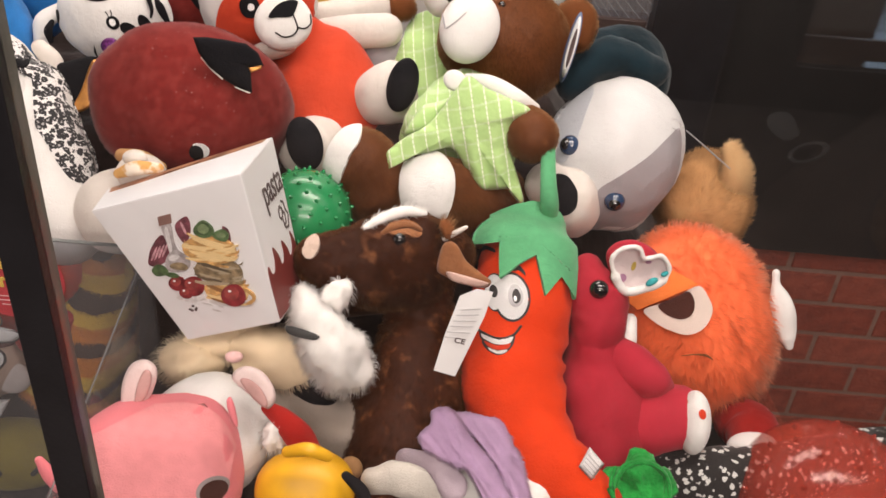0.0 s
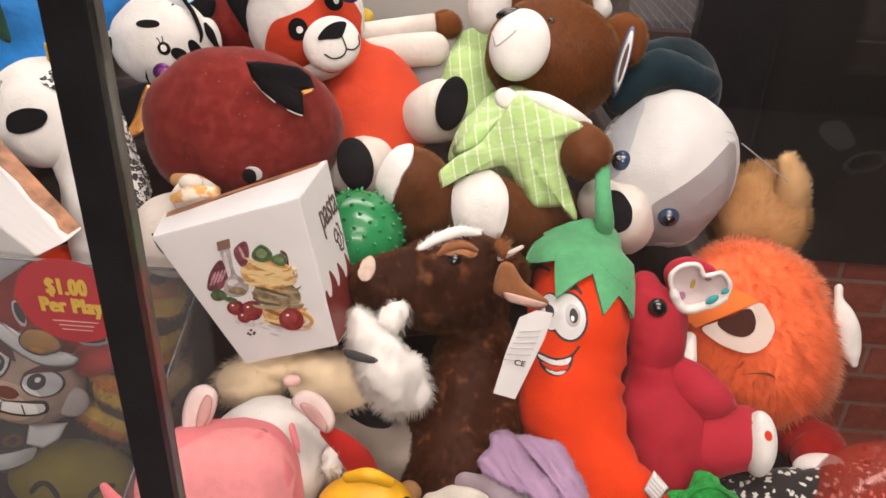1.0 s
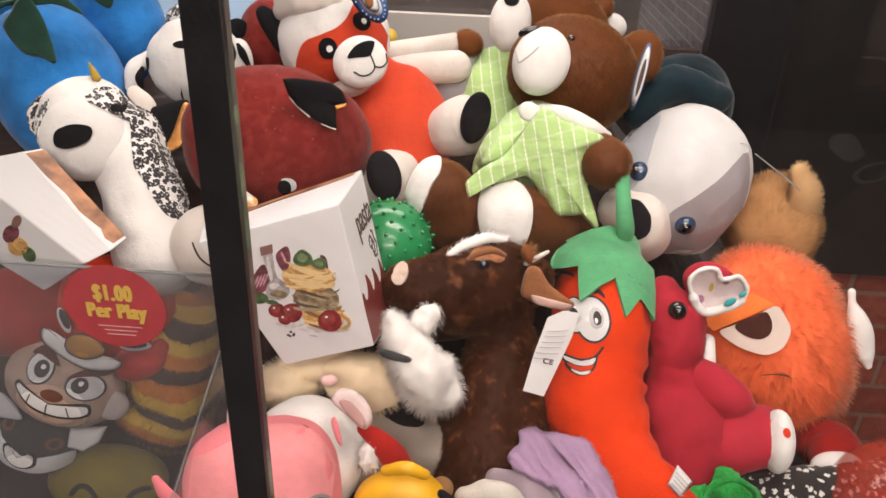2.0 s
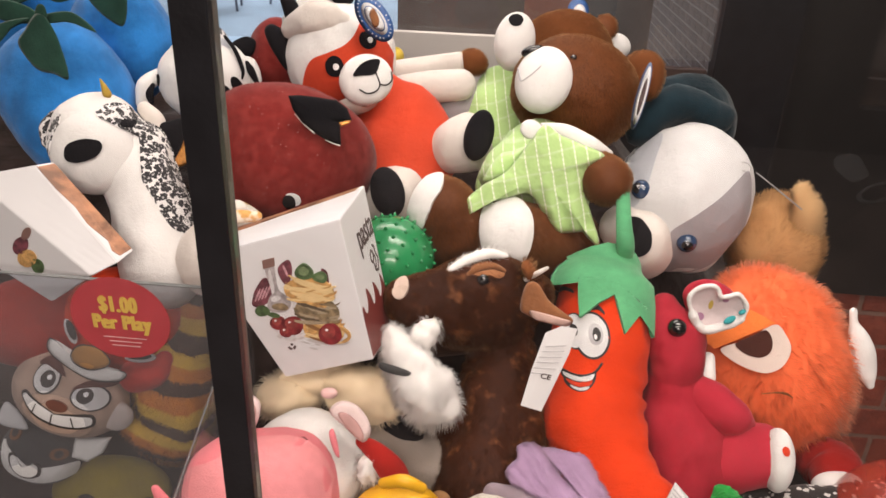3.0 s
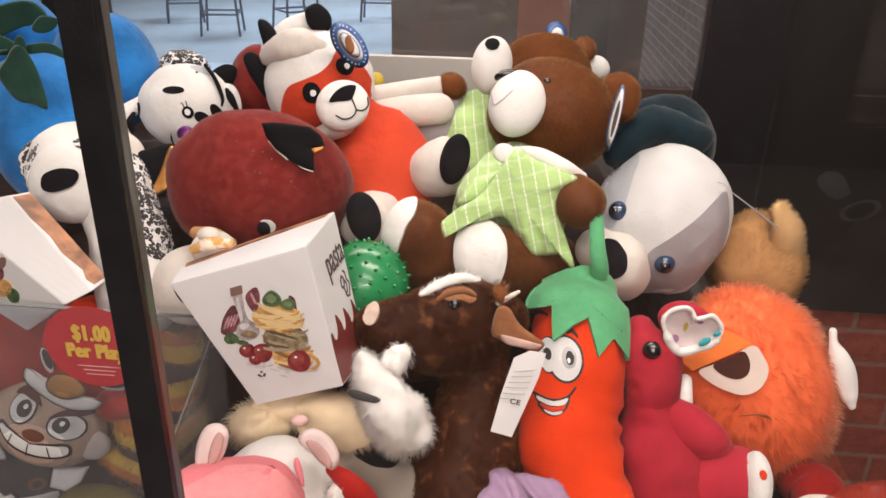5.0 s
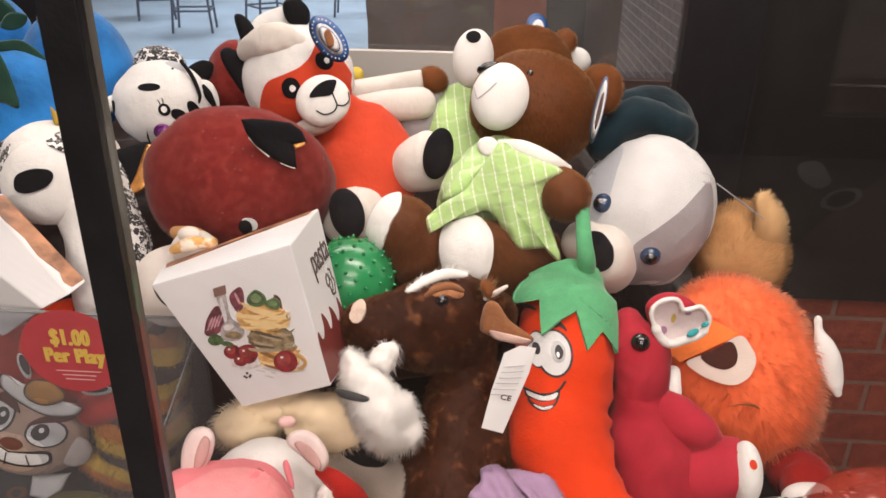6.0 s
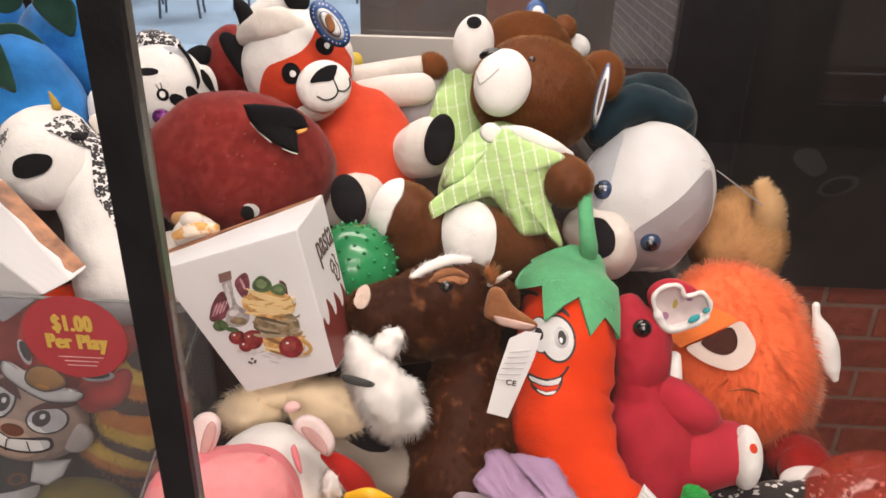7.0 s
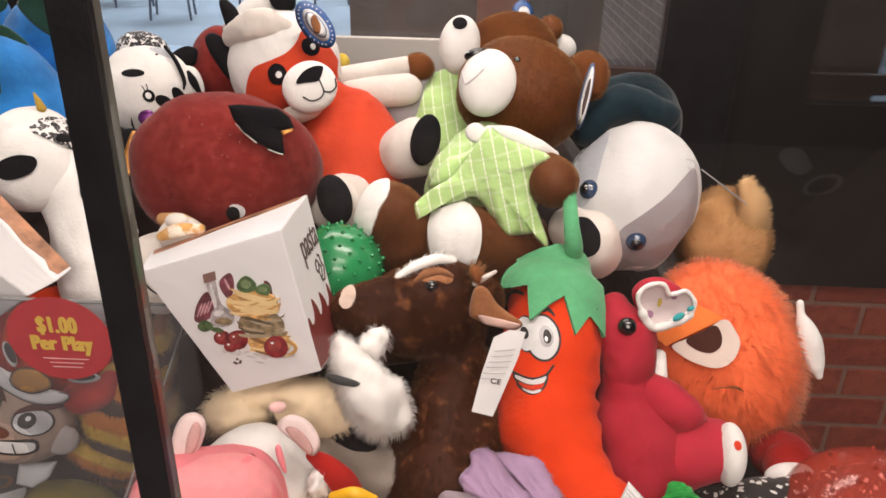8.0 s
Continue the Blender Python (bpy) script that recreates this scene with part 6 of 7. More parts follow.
def food_print(t, c, quad):
    """The printed picture of pasta, bottle and vegetables, drawn on a sheet 6 wide and 8 high that is laid on the slanted face."""
    rng = random.Random(5)

    def sheet(pts):
        return [(0.5828 + 0.1112 * x - 0.1339 * y + 0.0131 * x * y, -0.5504 + 0.0423 * x + 0.1588 * y - 0.0005 * x * y) for x, y in pts]

    def shape(name, pts, mat, lift, smooth=True):
        print_shape(t, name, c, quad, sheet(rounded(pts, 4) if smooth else pts), mat, lift)

    def blob(name, x, y, a, b, mat, lift, turn=0, rough=0.06):
        pts = []
        for k in range(22):
            w = 2 * math.pi * k / 22
            r = 1 + rough * math.sin(w * 3 + x * 20) * rng.uniform(0.2, 1)
            p, q = a * r * math.cos(w), b * r * math.sin(w)
            pts.append((x + p * math.cos(turn) - q * math.sin(turn), y + p * math.sin(turn) + q * math.cos(turn)))
        print_shape(t, name, c, quad, sheet(pts), mat, lift)

    pink = plain("print_vein_pink", (0.50, 0.27, 0.30), 0.5, var=0.3, scale=300)
    grey = plain("print_grey", (0.52, 0.50, 0.49), 0.5)
    pale = plain("print_glass_pale", (0.60, 0.58, 0.58), 0.5, var=0.15, scale=300)
    rose = plain("print_tomato_light", (0.28, 0.045, 0.04), 0.5, var=0.3, scale=200)
    blob("printed_shadow", 4.9, 7.35, 0.95, 0.14, grey, 0.0003, 0.05)
    blob("printed_shadow", 3.2, 7.15, 0.6, 0.12, grey, 0.0003, 0.05)
    shape("printed_onion", [(1.65, 5.4), (1.75, 5.0), (2.05, 4.55), (2.38, 4.7), (2.5, 5.2), (2.3, 5.6), (1.9, 5.8), (1.64, 5.7)], P_WINE, 0.0004)
    for k in range(4):
        blob("printed_vein", 1.85 + 0.14 * k, 5.28 - 0.05 * k, 0.045, 0.30, pink, 0.0005 + 0.00002 * k, 0.35)
    shape("printed_onion", [(2.62, 4.1), (2.98, 3.8), (3.18, 4.0), (3.24, 4.45), (3.05, 4.85), (2.72, 4.5)], P_WINE, 0.0004)
    blob("printed_vein", 2.95, 4.25, 0.05, 0.28, pink, 0.0005, -0.5)
    shape("printed_onion", [(4.5, 4.15), (4.8, 4.3), (4.9, 4.85), (4.65, 4.65)], P_WINE, 0.0004)
    shape("printed_leaf", [(1.75, 5.95), (2.0, 5.7), (2.36, 5.88), (2.34, 6.12), (1.95, 6.2)], P_BASIL, 0.0006)
    shape("printed_bottle", [(2.08, 4.18), (2.43, 4.08), (2.62, 4.75), (2.78, 5.1), (3.18, 5.4), (3.26, 5.75), (3.0, 6.0), (2.5, 6.0), (2.28, 5.75), (2.34, 5.4), (2.48, 5.12), (2.3, 4.75)], P_BOTTLE, 0.0007)
    shape("printed_glass", [(2.22, 4.3), (2.34, 4.28), (2.55, 5.0), (2.5, 5.2), (2.42, 5.1)], pale, 0.0008)
    blob("printed_glass", 2.62, 5.42, 0.22, 0.13, pale, 0.0008, -0.2)
    blob("printed_oil", 2.82, 5.78, 0.36, 0.16, P_PASTA2, 0.0008, 0.1)
    shape("printed_cork", [(1.9, 3.83), (2.4, 3.7), (2.48, 4.05), (2.0, 4.18)], P_CORK, 0.0008, False)
    shape("printed_onion", [(2.6, 6.7), (3.4, 6.85), (3.75, 7.05), (3.3, 7.35), (2.8, 7.15)], pale, 0.0007)
    for x, y, r in ((2.72, 6.5, 0.34), (3.35, 6.62, 0.46), (3.05, 6.9, 0.28)):
        blob("printed_tomato", x, y, r, r * 0.92, P_TOMATO, 0.0009, 0, 0.04)
        blob("printed_sheen", x - r * 0.15, y - r * 0.2, r * 0.6, r * 0.5, rose, 0.00095)
        blob("printed_glint", x - r * 0.3, y - r * 0.35, 0.05, 0.04, GLINT, 0.0011)
    blob("printed_leaf", 2.55, 6.15, 0.26, 0.10, P_BASIL, 0.0010, 0.2)
    dark = plain("print_pasta_shadow", (0.25, 0.12, 0.04), 0.5)
    light = plain("print_pasta_light", (0.74, 0.55, 0.27), 0.5)
    tan = plain("print_pasta_tan", (0.50, 0.29, 0.10), 0.5)
    dull = plain("print_pasta_grey", (0.36, 0.30, 0.20), 0.5)
    shade_ = plain("print_olive_shadow", (0.10, 0.075, 0.045), 0.5)
    lift = 0.0011
    for cx, cy, a, b, tones in ((4.72, 6.72, 0.92, 0.58, (light, P_PASTA, tan, dark)), (4.42, 5.92, 1.0, 0.56, (dull, P_PASTA2, P_PASTA2, shade_)), (4.08, 5.05, 1.12, 0.58, (light, P_PASTA, light, tan))):
        blob("printed_pasta", cx, cy, a, b, tones[1], lift, 0.12, 0.06)
        for k in range(30):
            lift += 0.000010
            ra, rb = a * rng.uniform(0.75, 1.06), b * rng.uniform(0.2, 0.6)
            y0, tilt = cy + b * rng.uniform(-0.8, 0.6), rng.uniform(-0.12, 0.34)
            w0 = rng.uniform(-0.4, 1.6)
            w1 = w0 + rng.uniform(1.0, 2.4)
            arc = [(cx + ra * math.cos(w), y0 + rb * math.sin(w) + tilt * ra * math.cos(w)) for w in [w0 + (w1 - w0) * q / 9 for q in range(10)]]
            thick = rng.uniform(0.03, 0.075)
            shape("printed_strand", arc + [(x, y + thick) for x, y in arc[::-1]], tones[(k * 7 + k // 3) % 4], lift, False)
        lift += 0.00008
    shape("printed_strand", [(5.5, 6.6), (5.85, 6.85), (5.92, 7.1), (5.7, 7.3), (5.5, 7.3), (5.74, 7.12), (5.76, 6.95), (5.5, 6.72)], tan, lift)
    basil = plain("print_basil_light", (0.15, 0.21, 0.10), 0.5, var=0.3, scale=200)
    shape("printed_basil", [(3.4, 4.15), (3.7, 3.92), (4.1, 4.15), (4.18, 4.45), (3.8, 4.58), (3.42, 4.42)], P_BASIL, lift + 0.0001)
    shape("printed_basil", [(3.55, 4.15), (3.75, 4.02), (4.0, 4.22), (3.85, 4.42), (3.6, 4.35)], basil, lift + 0.00016)
    shape("printed_basil", [(4.15, 4.42), (4.55, 4.25), (4.82, 4.46), (4.7, 4.7), (4.3, 4.62)], P_BASIL, lift + 0.0001)
    shape("printed_basil", [(4.3, 4.45), (4.55, 4.34), (4.7, 4.48), (4.5, 4.58)], basil, lift + 0.00016)
    blob("printed_tomato", 5.0, 6.95, 0.52, 0.48, P_TOMATO, lift + 0.0002, 0, 0.03)
    blob("printed_sheen", 4.92, 6.85, 0.32, 0.28, rose, lift + 0.00025)
    blob("printed_glint", 4.85, 6.75, 0.07, 0.05, GLINT, lift + 0.0003)
    for x, y in ((3.12, 7.65), (3.25, 7.5), (3.38, 7.6), (3.2, 7.7), (3.35, 7.67)):
        blob("printed_pepper", x, y, 0.06, 0.05, DARKINK, 0.0005)
    for x, y, a in ((3.85, 7.4, 0.22), (4.2, 7.68, 0.20), (4.4, 7.5, 0.14)):
        blob("printed_leaf", x, y, a, 0.03, grey, 0.0005, 0.25)


def boxes():
    t = thing("pasta_box", "white tapered takeaway pasta carton with printed food and flames", "pasta box", (-0.1041, -0.1065, 0.02))
    c = [(-0.1934, -0.0133, 0.0578), (-0.0853, 0.0145, 0.072), (-0.0622, -0.0952, 0.044), (-0.1362, -0.1135, 0.022), (-0.2267, 0.0015, -0.0645), (-0.0738, 0.0452, 0.005), (-0.0506, -0.0779, -0.022), (-0.1293, -0.1013, -0.04)]
    pasta_box(t, c)
    food_print(t, c, (0, 1, 2, 3))
    right = (1, 5, 6, 2)
    fl = [(0.02, 1.0), (0.02, 0.70), (0.07, 0.63), (0.12, 0.69), (0.20, 0.70), (0.27, 0.64), (0.29, 0.555), (0.40, 0.63), (0.44, 0.70), (0.51, 0.70), (0.56, 0.65), (0.57, 0.575), (0.69, 0.65), (0.73, 0.71), (0.80, 0.71), (0.86, 0.66), (0.87, 0.58), (0.96, 0.66), (0.98, 0.72), (0.98, 1.0)]
    print_shape(t, "printed_flames", c, right, [(min(max(u, 0.015), 0.985), min(v, 0.985)) for u, v in rounded(fl, 4)], FLAME)
    o = on_face(c, right, 0.66, 0.235, 0.0007)
    ex = (on_face(c, right, 0.6, 0.2, 0.0007) - on_face(c, right, 0.4, 0.2, 0.0007)).normalized()
    ny = (on_face(c, right, 0.5, 0.1, 0.0007) - on_face(c, right, 0.5, 0.3, 0.0007)).normalized()
    nz = ex.cross(ny).normalized()
    ny = nz.cross(ex)
    m = Matrix((ex, ny, nz)).transposed().to_4x4()
    m.translation = o
    part("printed_word", text_mesh("pasta", 0.032, m @ Matrix.Diagonal((0.64, 1, 1, 1))), DARKINK, t, "dark lettering", flat=True)
    def scrawl(u, v):
        return 0.68 + (u - 0.38) * 0.95, 0.37 + (v - 0.28) * 0.9
    for strokes in (((0.38, 0.33), (0.44, 0.30), (0.50, 0.33), (0.48, 0.38), (0.42, 0.39), (0.38, 0.36), (0.40, 0.33)), ((0.52, 0.28), (0.58, 0.30), (0.60, 0.36), (0.66, 0.40), (0.62, 0.45)), ((0.46, 0.40), (0.50, 0.47), (0.60, 0.48), (0.64, 0.42)), ((0.50, 0.34), (0.56, 0.38), (0.54, 0.44), (0.47, 0.45))):
        strokes = [scrawl(u, v) for u, v in strokes]
        for (u0, v0), (u1, v1) in zip(strokes, strokes[1:]):
            ln = math.hypot(u1 - u0, v1 - v0)
            du, dv = -(v1 - v0) / ln * 0.008, (u1 - u0) / ln * 0.008
            print_shape(t, "printed_stroke", c, right, [(u0 + du, v0 + dv), (u1 + du, v1 + dv), (u1 - du, v1 - dv), (u0 - du, v0 - dv)], DARKINK)
    print_shape(t, "printed_lid", c, (4, 5, 1, 0), [(0.03, 0.02), (0.97, 0.02), (0.96, 0.10), (0.72, 0.15), (0.5, 0.15), (0.3, 0.22), (0.04, 0.26)], P_INSIDE)
    t2 = thing("pasta_box", "white tapered pasta carton lying tilted with an open printed lid", "pasta box", (-0.374, -0.0511, -0.05))
    c2 = [(-0.4466, 0.0571, -0.06), (-0.3863, 0.0674, -0.06), (-0.3006, -0.0218, -0.04), (-0.3224, -0.0333, -0.035), (-0.527, 0.0172, -0.1125), (-0.3762, 0.072, -0.075), (-0.2926, -0.0108, -0.055), (-0.376, -0.0599, -0.07)]
    pasta_box(t2, c2)
    print_shape(t2, "printed_lid", c2, (1, 5, 6, 2), [(0.04, 0.02), (0.97, 0.02), (0.97, 0.98), (0.30, 0.97), (0.16, 0.90), (0.34, 0.82), (0.10, 0.62), (0.20, 0.45), (0.04, 0.25)], P_INSIDE)
    tree2 = BVHTree.FromPolygons([Vector(k) for k in c2], [(4, 0, 3, 7)])
    for o, mat in ((oval((-0.4002, -0.0071), 0.0112, 0.0071, 30), P_WINE), (oval((-0.39, 0.0041), 0.0076, 0.0041, 40), P_CORK), (oval((-0.3951, -0.0188), 0.0122, 0.0081, 10), P_PASTA), (oval((-0.3839, -0.026), 0.0076, 0.0071, 0), P_BASIL)):
        part("printed_food", drape(tree2, o, 0.0009, 3, skirt=0.0002), mat, t2)


def spike_ball(label, c, r, mat, spikes, size, turn=0):
    t = thing("spiky_ball", label, "ball", c)
    part("ball", ball(c, (r, r, r), n=4), mat, t)
    for i in range(spikes):
        y = 1 - 2 * (i + 0.5) / spikes
        a = i * 2.399963 + turn
        d = Vector((math.cos(a) * math.sqrt(1 - y * y), y, math.sin(a) * math.sqrt(1 - y * y)))
        if d.z < -0.1:
            continue
        bm = bmesh.new()
        bmesh.ops.create_cone(bm, cap_ends=True, segments=10, radius1=size, radius2=size * 0.35, depth=size * 1.5)
        bmesh.ops.transform(bm, matrix=Matrix.Translation(Vector(c) + d * (r + size * 0.4)) @ d.to_track_quat("Z", "Y").to_matrix().to_4x4(), verts=bm.verts)
        part("nub", bm, mat, t)


def lower_toys():
    t = thing("hamster_plush", "fluffy golden plush hamster with a pink nose under the carton", "plush toy", (-0.1091, -0.1456, -0.01))
    part("cheek", ball((-0.1408, -0.1369, -0.015), (0.0285, 0.0206, 0.0216), 5, lump=0.004), TANFUR, t, "fluffy tan cheek", fur=(0.8, 0.008, 0.0005, (-0.3, -0.3, 0.1), 1, 0.3))
    part("cheek", ball((-0.0735, -0.1339, -0.005), (0.0387, 0.0251, 0.0232), -12, lump=0.005), TANFUR, t, "fluffy tan cheek", fur=(0.8, 0.008, 0.0005, (0.3, -0.3, 0.1), 2, 0.3))
    part("nose", ball((-0.0996, -0.1253, 0.028), (0.0069, 0.0046, 0.0046), 0), PALEPINK, t, "pink nose")
    part("brow", ball((-0.1091, -0.1213, -0.01), (0.039, 0.0146, 0.0146), 0, lump=0.004), TANFUR, t, fur=(0.8, 0.006, 0.0006, (0, 0.3, 0.1)))
    # black ball painted as the shade at the hamster's belly
    part("shadowed_belly", ball((-0.043, -0.1614, -0.005), (0.0213, 0.0135, 0.0145), -15), BLACK, t, "black fill painted as the shade at the belly")

    m = thing("mouse_plush", "white plush mouse with round pink ears", "plush toy", (-0.1299, -0.1917, 0.03))
    head = ball((-0.1183, -0.1871, 0.0272), (0.0492, 0.0474, 0.0395), 0, lump=0.003)
    part("head", head, WHITE, m)
    for o, lining in (([(-0.1705, -0.154), (-0.171, -0.1374), (-0.1648, -0.123), (-0.1547, -0.1189), (-0.1471, -0.1239), (-0.1465, -0.1334), (-0.1511, -0.1457), (-0.1592, -0.1548)],
                       [(-0.16, -0.1499), (-0.1581, -0.1354), (-0.1528, -0.1251), (-0.1484, -0.1272), (-0.1485, -0.1346), (-0.1527, -0.1457)]),
                      ([(-0.0928, -0.1334), (-0.0903, -0.1264), (-0.0822, -0.1235), (-0.0721, -0.1273), (-0.064, -0.1376), (-0.062, -0.1481), (-0.067, -0.1551), (-0.0743, -0.1514), (-0.0815, -0.1438)],
                       [(-0.0863, -0.1322), (-0.0802, -0.1314), (-0.0722, -0.1376), (-0.0669, -0.1472), (-0.0678, -0.153), (-0.0734, -0.1489), (-0.0803, -0.1418)])):
        part("ear", pillow(rounded(o), 0.066, 0.008, dish=0.003), cloth("pale_pink_white_plush", (0.80, 0.64, 0.62)), m, "round pale pink ear")
        part("ear_lining", pillow(rounded(lining), 0.0722, 0.002), cloth("dusky_pink_plush", (0.58, 0.34, 0.32)), m, "dusky pink ear lining")
    # the body's shade is put into a darker cream than the head
    part("body", tube([(-0.0796, -0.1898, 0.0047, 0.032), (-0.0405, -0.1954, -0.0126, 0.0331), (0.0014, -0.2155, -0.0285, 0.0312)], flat=0.8, lump=0.003), cloth("cream_plush_painted_shade", (0.36, 0.31, 0.27), var=0.08), m)
    part("scarf", tube([(-0.0706, -0.1595, 0.0481, 0.0051), (-0.059, -0.1669, 0.0524, 0.0084), (-0.0474, -0.1803, 0.0511, 0.011), (-0.0406, -0.1937, 0.0476, 0.0103)], flat=0.7), cloth("dark_red_cloth", (0.42, 0.02, 0.015)), m, "red cloth scarf")
    part("frill", ball((-0.0652, -0.1806, 0.0501), (0.0076, 0.011, 0.0068), 0, lump=0.004, freq=150), WHITEFUR, m, "white frill", fur=(0.8, 0.006, 0.0006))

    p = thing("pig_plush", "smooth baby pink plush pig pressed near the glass", "plush toy", (-0.1392, -0.2133, 0.0631))
    pb = ball((-0.144, -0.2012, 0.0669), (0.0573, 0.0541, 0.045), 0, lump=0.003, freq=18, square=0.72)
    part("head", pb, BABYPINK, p)
    pt = tree_of(pb)
    part("face_panel", drape(pt, rounded([(-0.1960, -0.1750), (-0.1720, -0.1600), (-0.1470, -0.1490), (-0.1250, -0.1440), (-0.1060, -0.1470), (-0.0930, -0.1620), (-0.0900, -0.1900), (-0.1000, -0.2200), (-0.1400, -0.2300), (-0.1850, -0.2200)]), 0.0008, 8), cloth("light_pink_plush", (0.86, 0.31, 0.33), var=0.08, nap=800, mottle=0.05), p, "lighter pink face panel")
    part("eye_rim", drape(pt, oval((-0.1001, -0.2015), 0.009, 0.0094, 0), 0.0012), cloth("grey_stitching", (0.35, 0.30, 0.30)), p)
    part("eye", drape(pt, oval((-0.0997, -0.2027), 0.0075, 0.0079, 0), 0.0018), BROWNFELT, p)
    part("ear", pillow(rounded([(-0.0862, -0.1362), (-0.0833, -0.1325), (-0.0803, -0.1413), (-0.0787, -0.1523), (-0.0824, -0.1494)]), 0.1165, 0.003), BABYPINK, p, "small pink ear")
    part("ear", tube([(-0.201, -0.1989, 0.0983, 0.0061), (-0.2065, -0.1895, 0.1023, 0.0053), (-0.2112, -0.1783, 0.1062, 0.003)], flat=0.6), BABYPINK, p, "small pink ear")

    y = thing("yellow_hat", "rounded yellow vinyl toy near the front glass", "toy", (-0.0413, -0.2155, 0.0593))
    part("crown", ball((-0.0418, -0.2208, 0.0546), (0.0373, 0.0305, 0.028), 0, square=0.9), YELLOW, y)
    part("ridge", tube([(-0.0506, -0.1795, 0.0881, 0.004), (-0.0354, -0.176, 0.0938, 0.0051), (-0.0221, -0.1822, 0.09, 0.004)], flat=0.8), YELLOW, y)
    part("rim", tube([(-0.01, -0.1999, 0.0801, 0.0032), (0.0016, -0.2103, 0.0836, 0.0049), (0.0057, -0.2231, 0.0829, 0.0041)]), BLACK, y, "black trim")
    o = thing("tan_paw", "small tan felt toy paw in the heap", "toy", (-0.0063, -0.2038, 0.0505))
    part("paw", ball((-0.0096, -0.2133, 0.0309), (0.0097, 0.0097, 0.008), 0), GOLDBROWN, o)

    w = thing("unicorn_plush", "white and lilac plush with a matted lilac mane", "plush toy", (0.0702, -0.2296, 0.0371))
    part("body", tube([(0.026, -0.2291, 0.0142, 0.0238), (0.0625, -0.233, 0.0168, 0.0274), (0.0978, -0.2241, 0.0283, 0.027), (0.1277, -0.233, 0.0409, 0.0204)], flat=0.8, lump=0.004), WHITE, w)
    part("satin", tube([(0.009, -0.2104, 0.062, 0.0093), (0.0258, -0.2083, 0.0679, 0.0125), (0.0425, -0.213, 0.0693, 0.0117), (0.0512, -0.2265, 0.0658, 0.0084)], flat=0.6, lump=0.004), cloth("cream_satin", (0.62, 0.58, 0.52), rough=0.4), w, "cream satin wing")
    front = [(0.0529, -0.1669), (0.0604, -0.1644), (0.0674, -0.1651), (0.0744, -0.1710), (0.0822, -0.1827), (0.0920, -0.1931), (0.0997, -0.2014), (0.1187, -0.2350), (0.1000, -0.2350), (0.0805, -0.2056), (0.0663, -0.1999), (0.0519, -0.1930), (0.0448, -0.1895), (0.0424, -0.1840), (0.0469, -0.1791), (0.0526, -0.1745)]
    rear = [(0.0729, -0.1707), (0.0839, -0.1700), (0.0968, -0.1726), (0.1084, -0.1755), (0.1144, -0.1845), (0.1179, -0.1922), (0.1231, -0.2026), (0.1290, -0.2400), (0.1180, -0.2400), (0.1024, -0.2059), (0.0968, -0.1974), (0.0871, -0.1858), (0.0790, -0.1779)]
    for lock, z, seed in ((front, 0.0540, 1), (rear, 0.0480, 2)):
        mane = pillow(edged(rounded(lock, 4)), z, 0.0085, slope=(0, -0.7), rings=8)
        for v in mane.verts:
            v.co.z += 0.0011 * math.sin((0.78 * v.co.x + 0.62 * v.co.y) * 800 + 3 * noise.noise(v.co * 60)) + 0.0020 * noise.noise(v.co * 70)
        part("mane", mane, LILAC, w, "matted lilac mane", fur=(1.2, 0.0030, 0.0006, (0.5, -0.6, 0.1), seed, 0.3))
    part("cloth", tube([(0.0345, -0.2059, 0.0331, 0.0097), (0.0562, -0.2085, 0.0447, 0.0113), (0.069, -0.2194, 0.0513, 0.0121)], flat=0.5), cloth("pale_lilac_satin", (0.55, 0.45, 0.52), rough=0.5), w)

    n = thing("mesh_ball", "crumpled shiny green mesh toy at the front of the heap", "toy", (0.2236, -0.2264, 0.0363))
    part("bundle", ball((0.2231, -0.232, 0.0317), (0.0272, 0.0263, 0.02), 0, lump=0.012, freq=70), GREENNET, n)
    for k in range(7):
        a = k * 0.9
        part("cord", tube([(*(Vector((0.2101, -0.2165, 0.0699)) + Vector((0.022 * math.cos(a + s * 1.1) * (1 - 0.1 * s), 0.021 * math.sin(a + s * 1.3), -0.004 * abs(s)))), 0.0016) for s in (-1, -0.5, 0, 0.5, 1)], seg=8), GREENNET, n)

    d = thing("dotted_plush", "black plush with small white dots lying at the front", "plush toy", (0.2812, -0.2332, 0.0203))
    part("body", tube([(0.259, -0.2454, -0.0304, 0.0201), (0.2926, -0.2435, -0.0184, 0.0277), (0.3321, -0.2429, -0.016, 0.0297), (0.4127, -0.2374, -0.0416, 0.0258), (0.482, -0.2328, -0.0578, 0.0255)], flat=0.8, lump=0.004), DOTTED, d)
    spike_ball("clear red spiky vinyl ball with embedded specks", (0.3906, -0.2627, 0.0042), 0.0773, REDBALL, 150, 0.0026)
    inner = random.Random(8)
    red = bpy.data.objects["spiky_ball"]
    for k in range(26):
        w, y = inner.uniform(0, 6.28), inner.uniform(-0.2, 0.9)
        rr = 0.0725 * inner.uniform(0.6, 0.95)
        at = Vector((0.3906, -0.2627, 0.0042)) + Vector((math.cos(w) * math.sqrt(1 - y * y), y, abs(math.sin(w)) * math.sqrt(1 - y * y))) * rr
        part("fleck", ball(at, (0.0016, 0.0009, 0.0010), inner.uniform(0, 180), n=2), inner.choice((GOLD, GLINT)), red, "pale glitter fleck inside the ball")
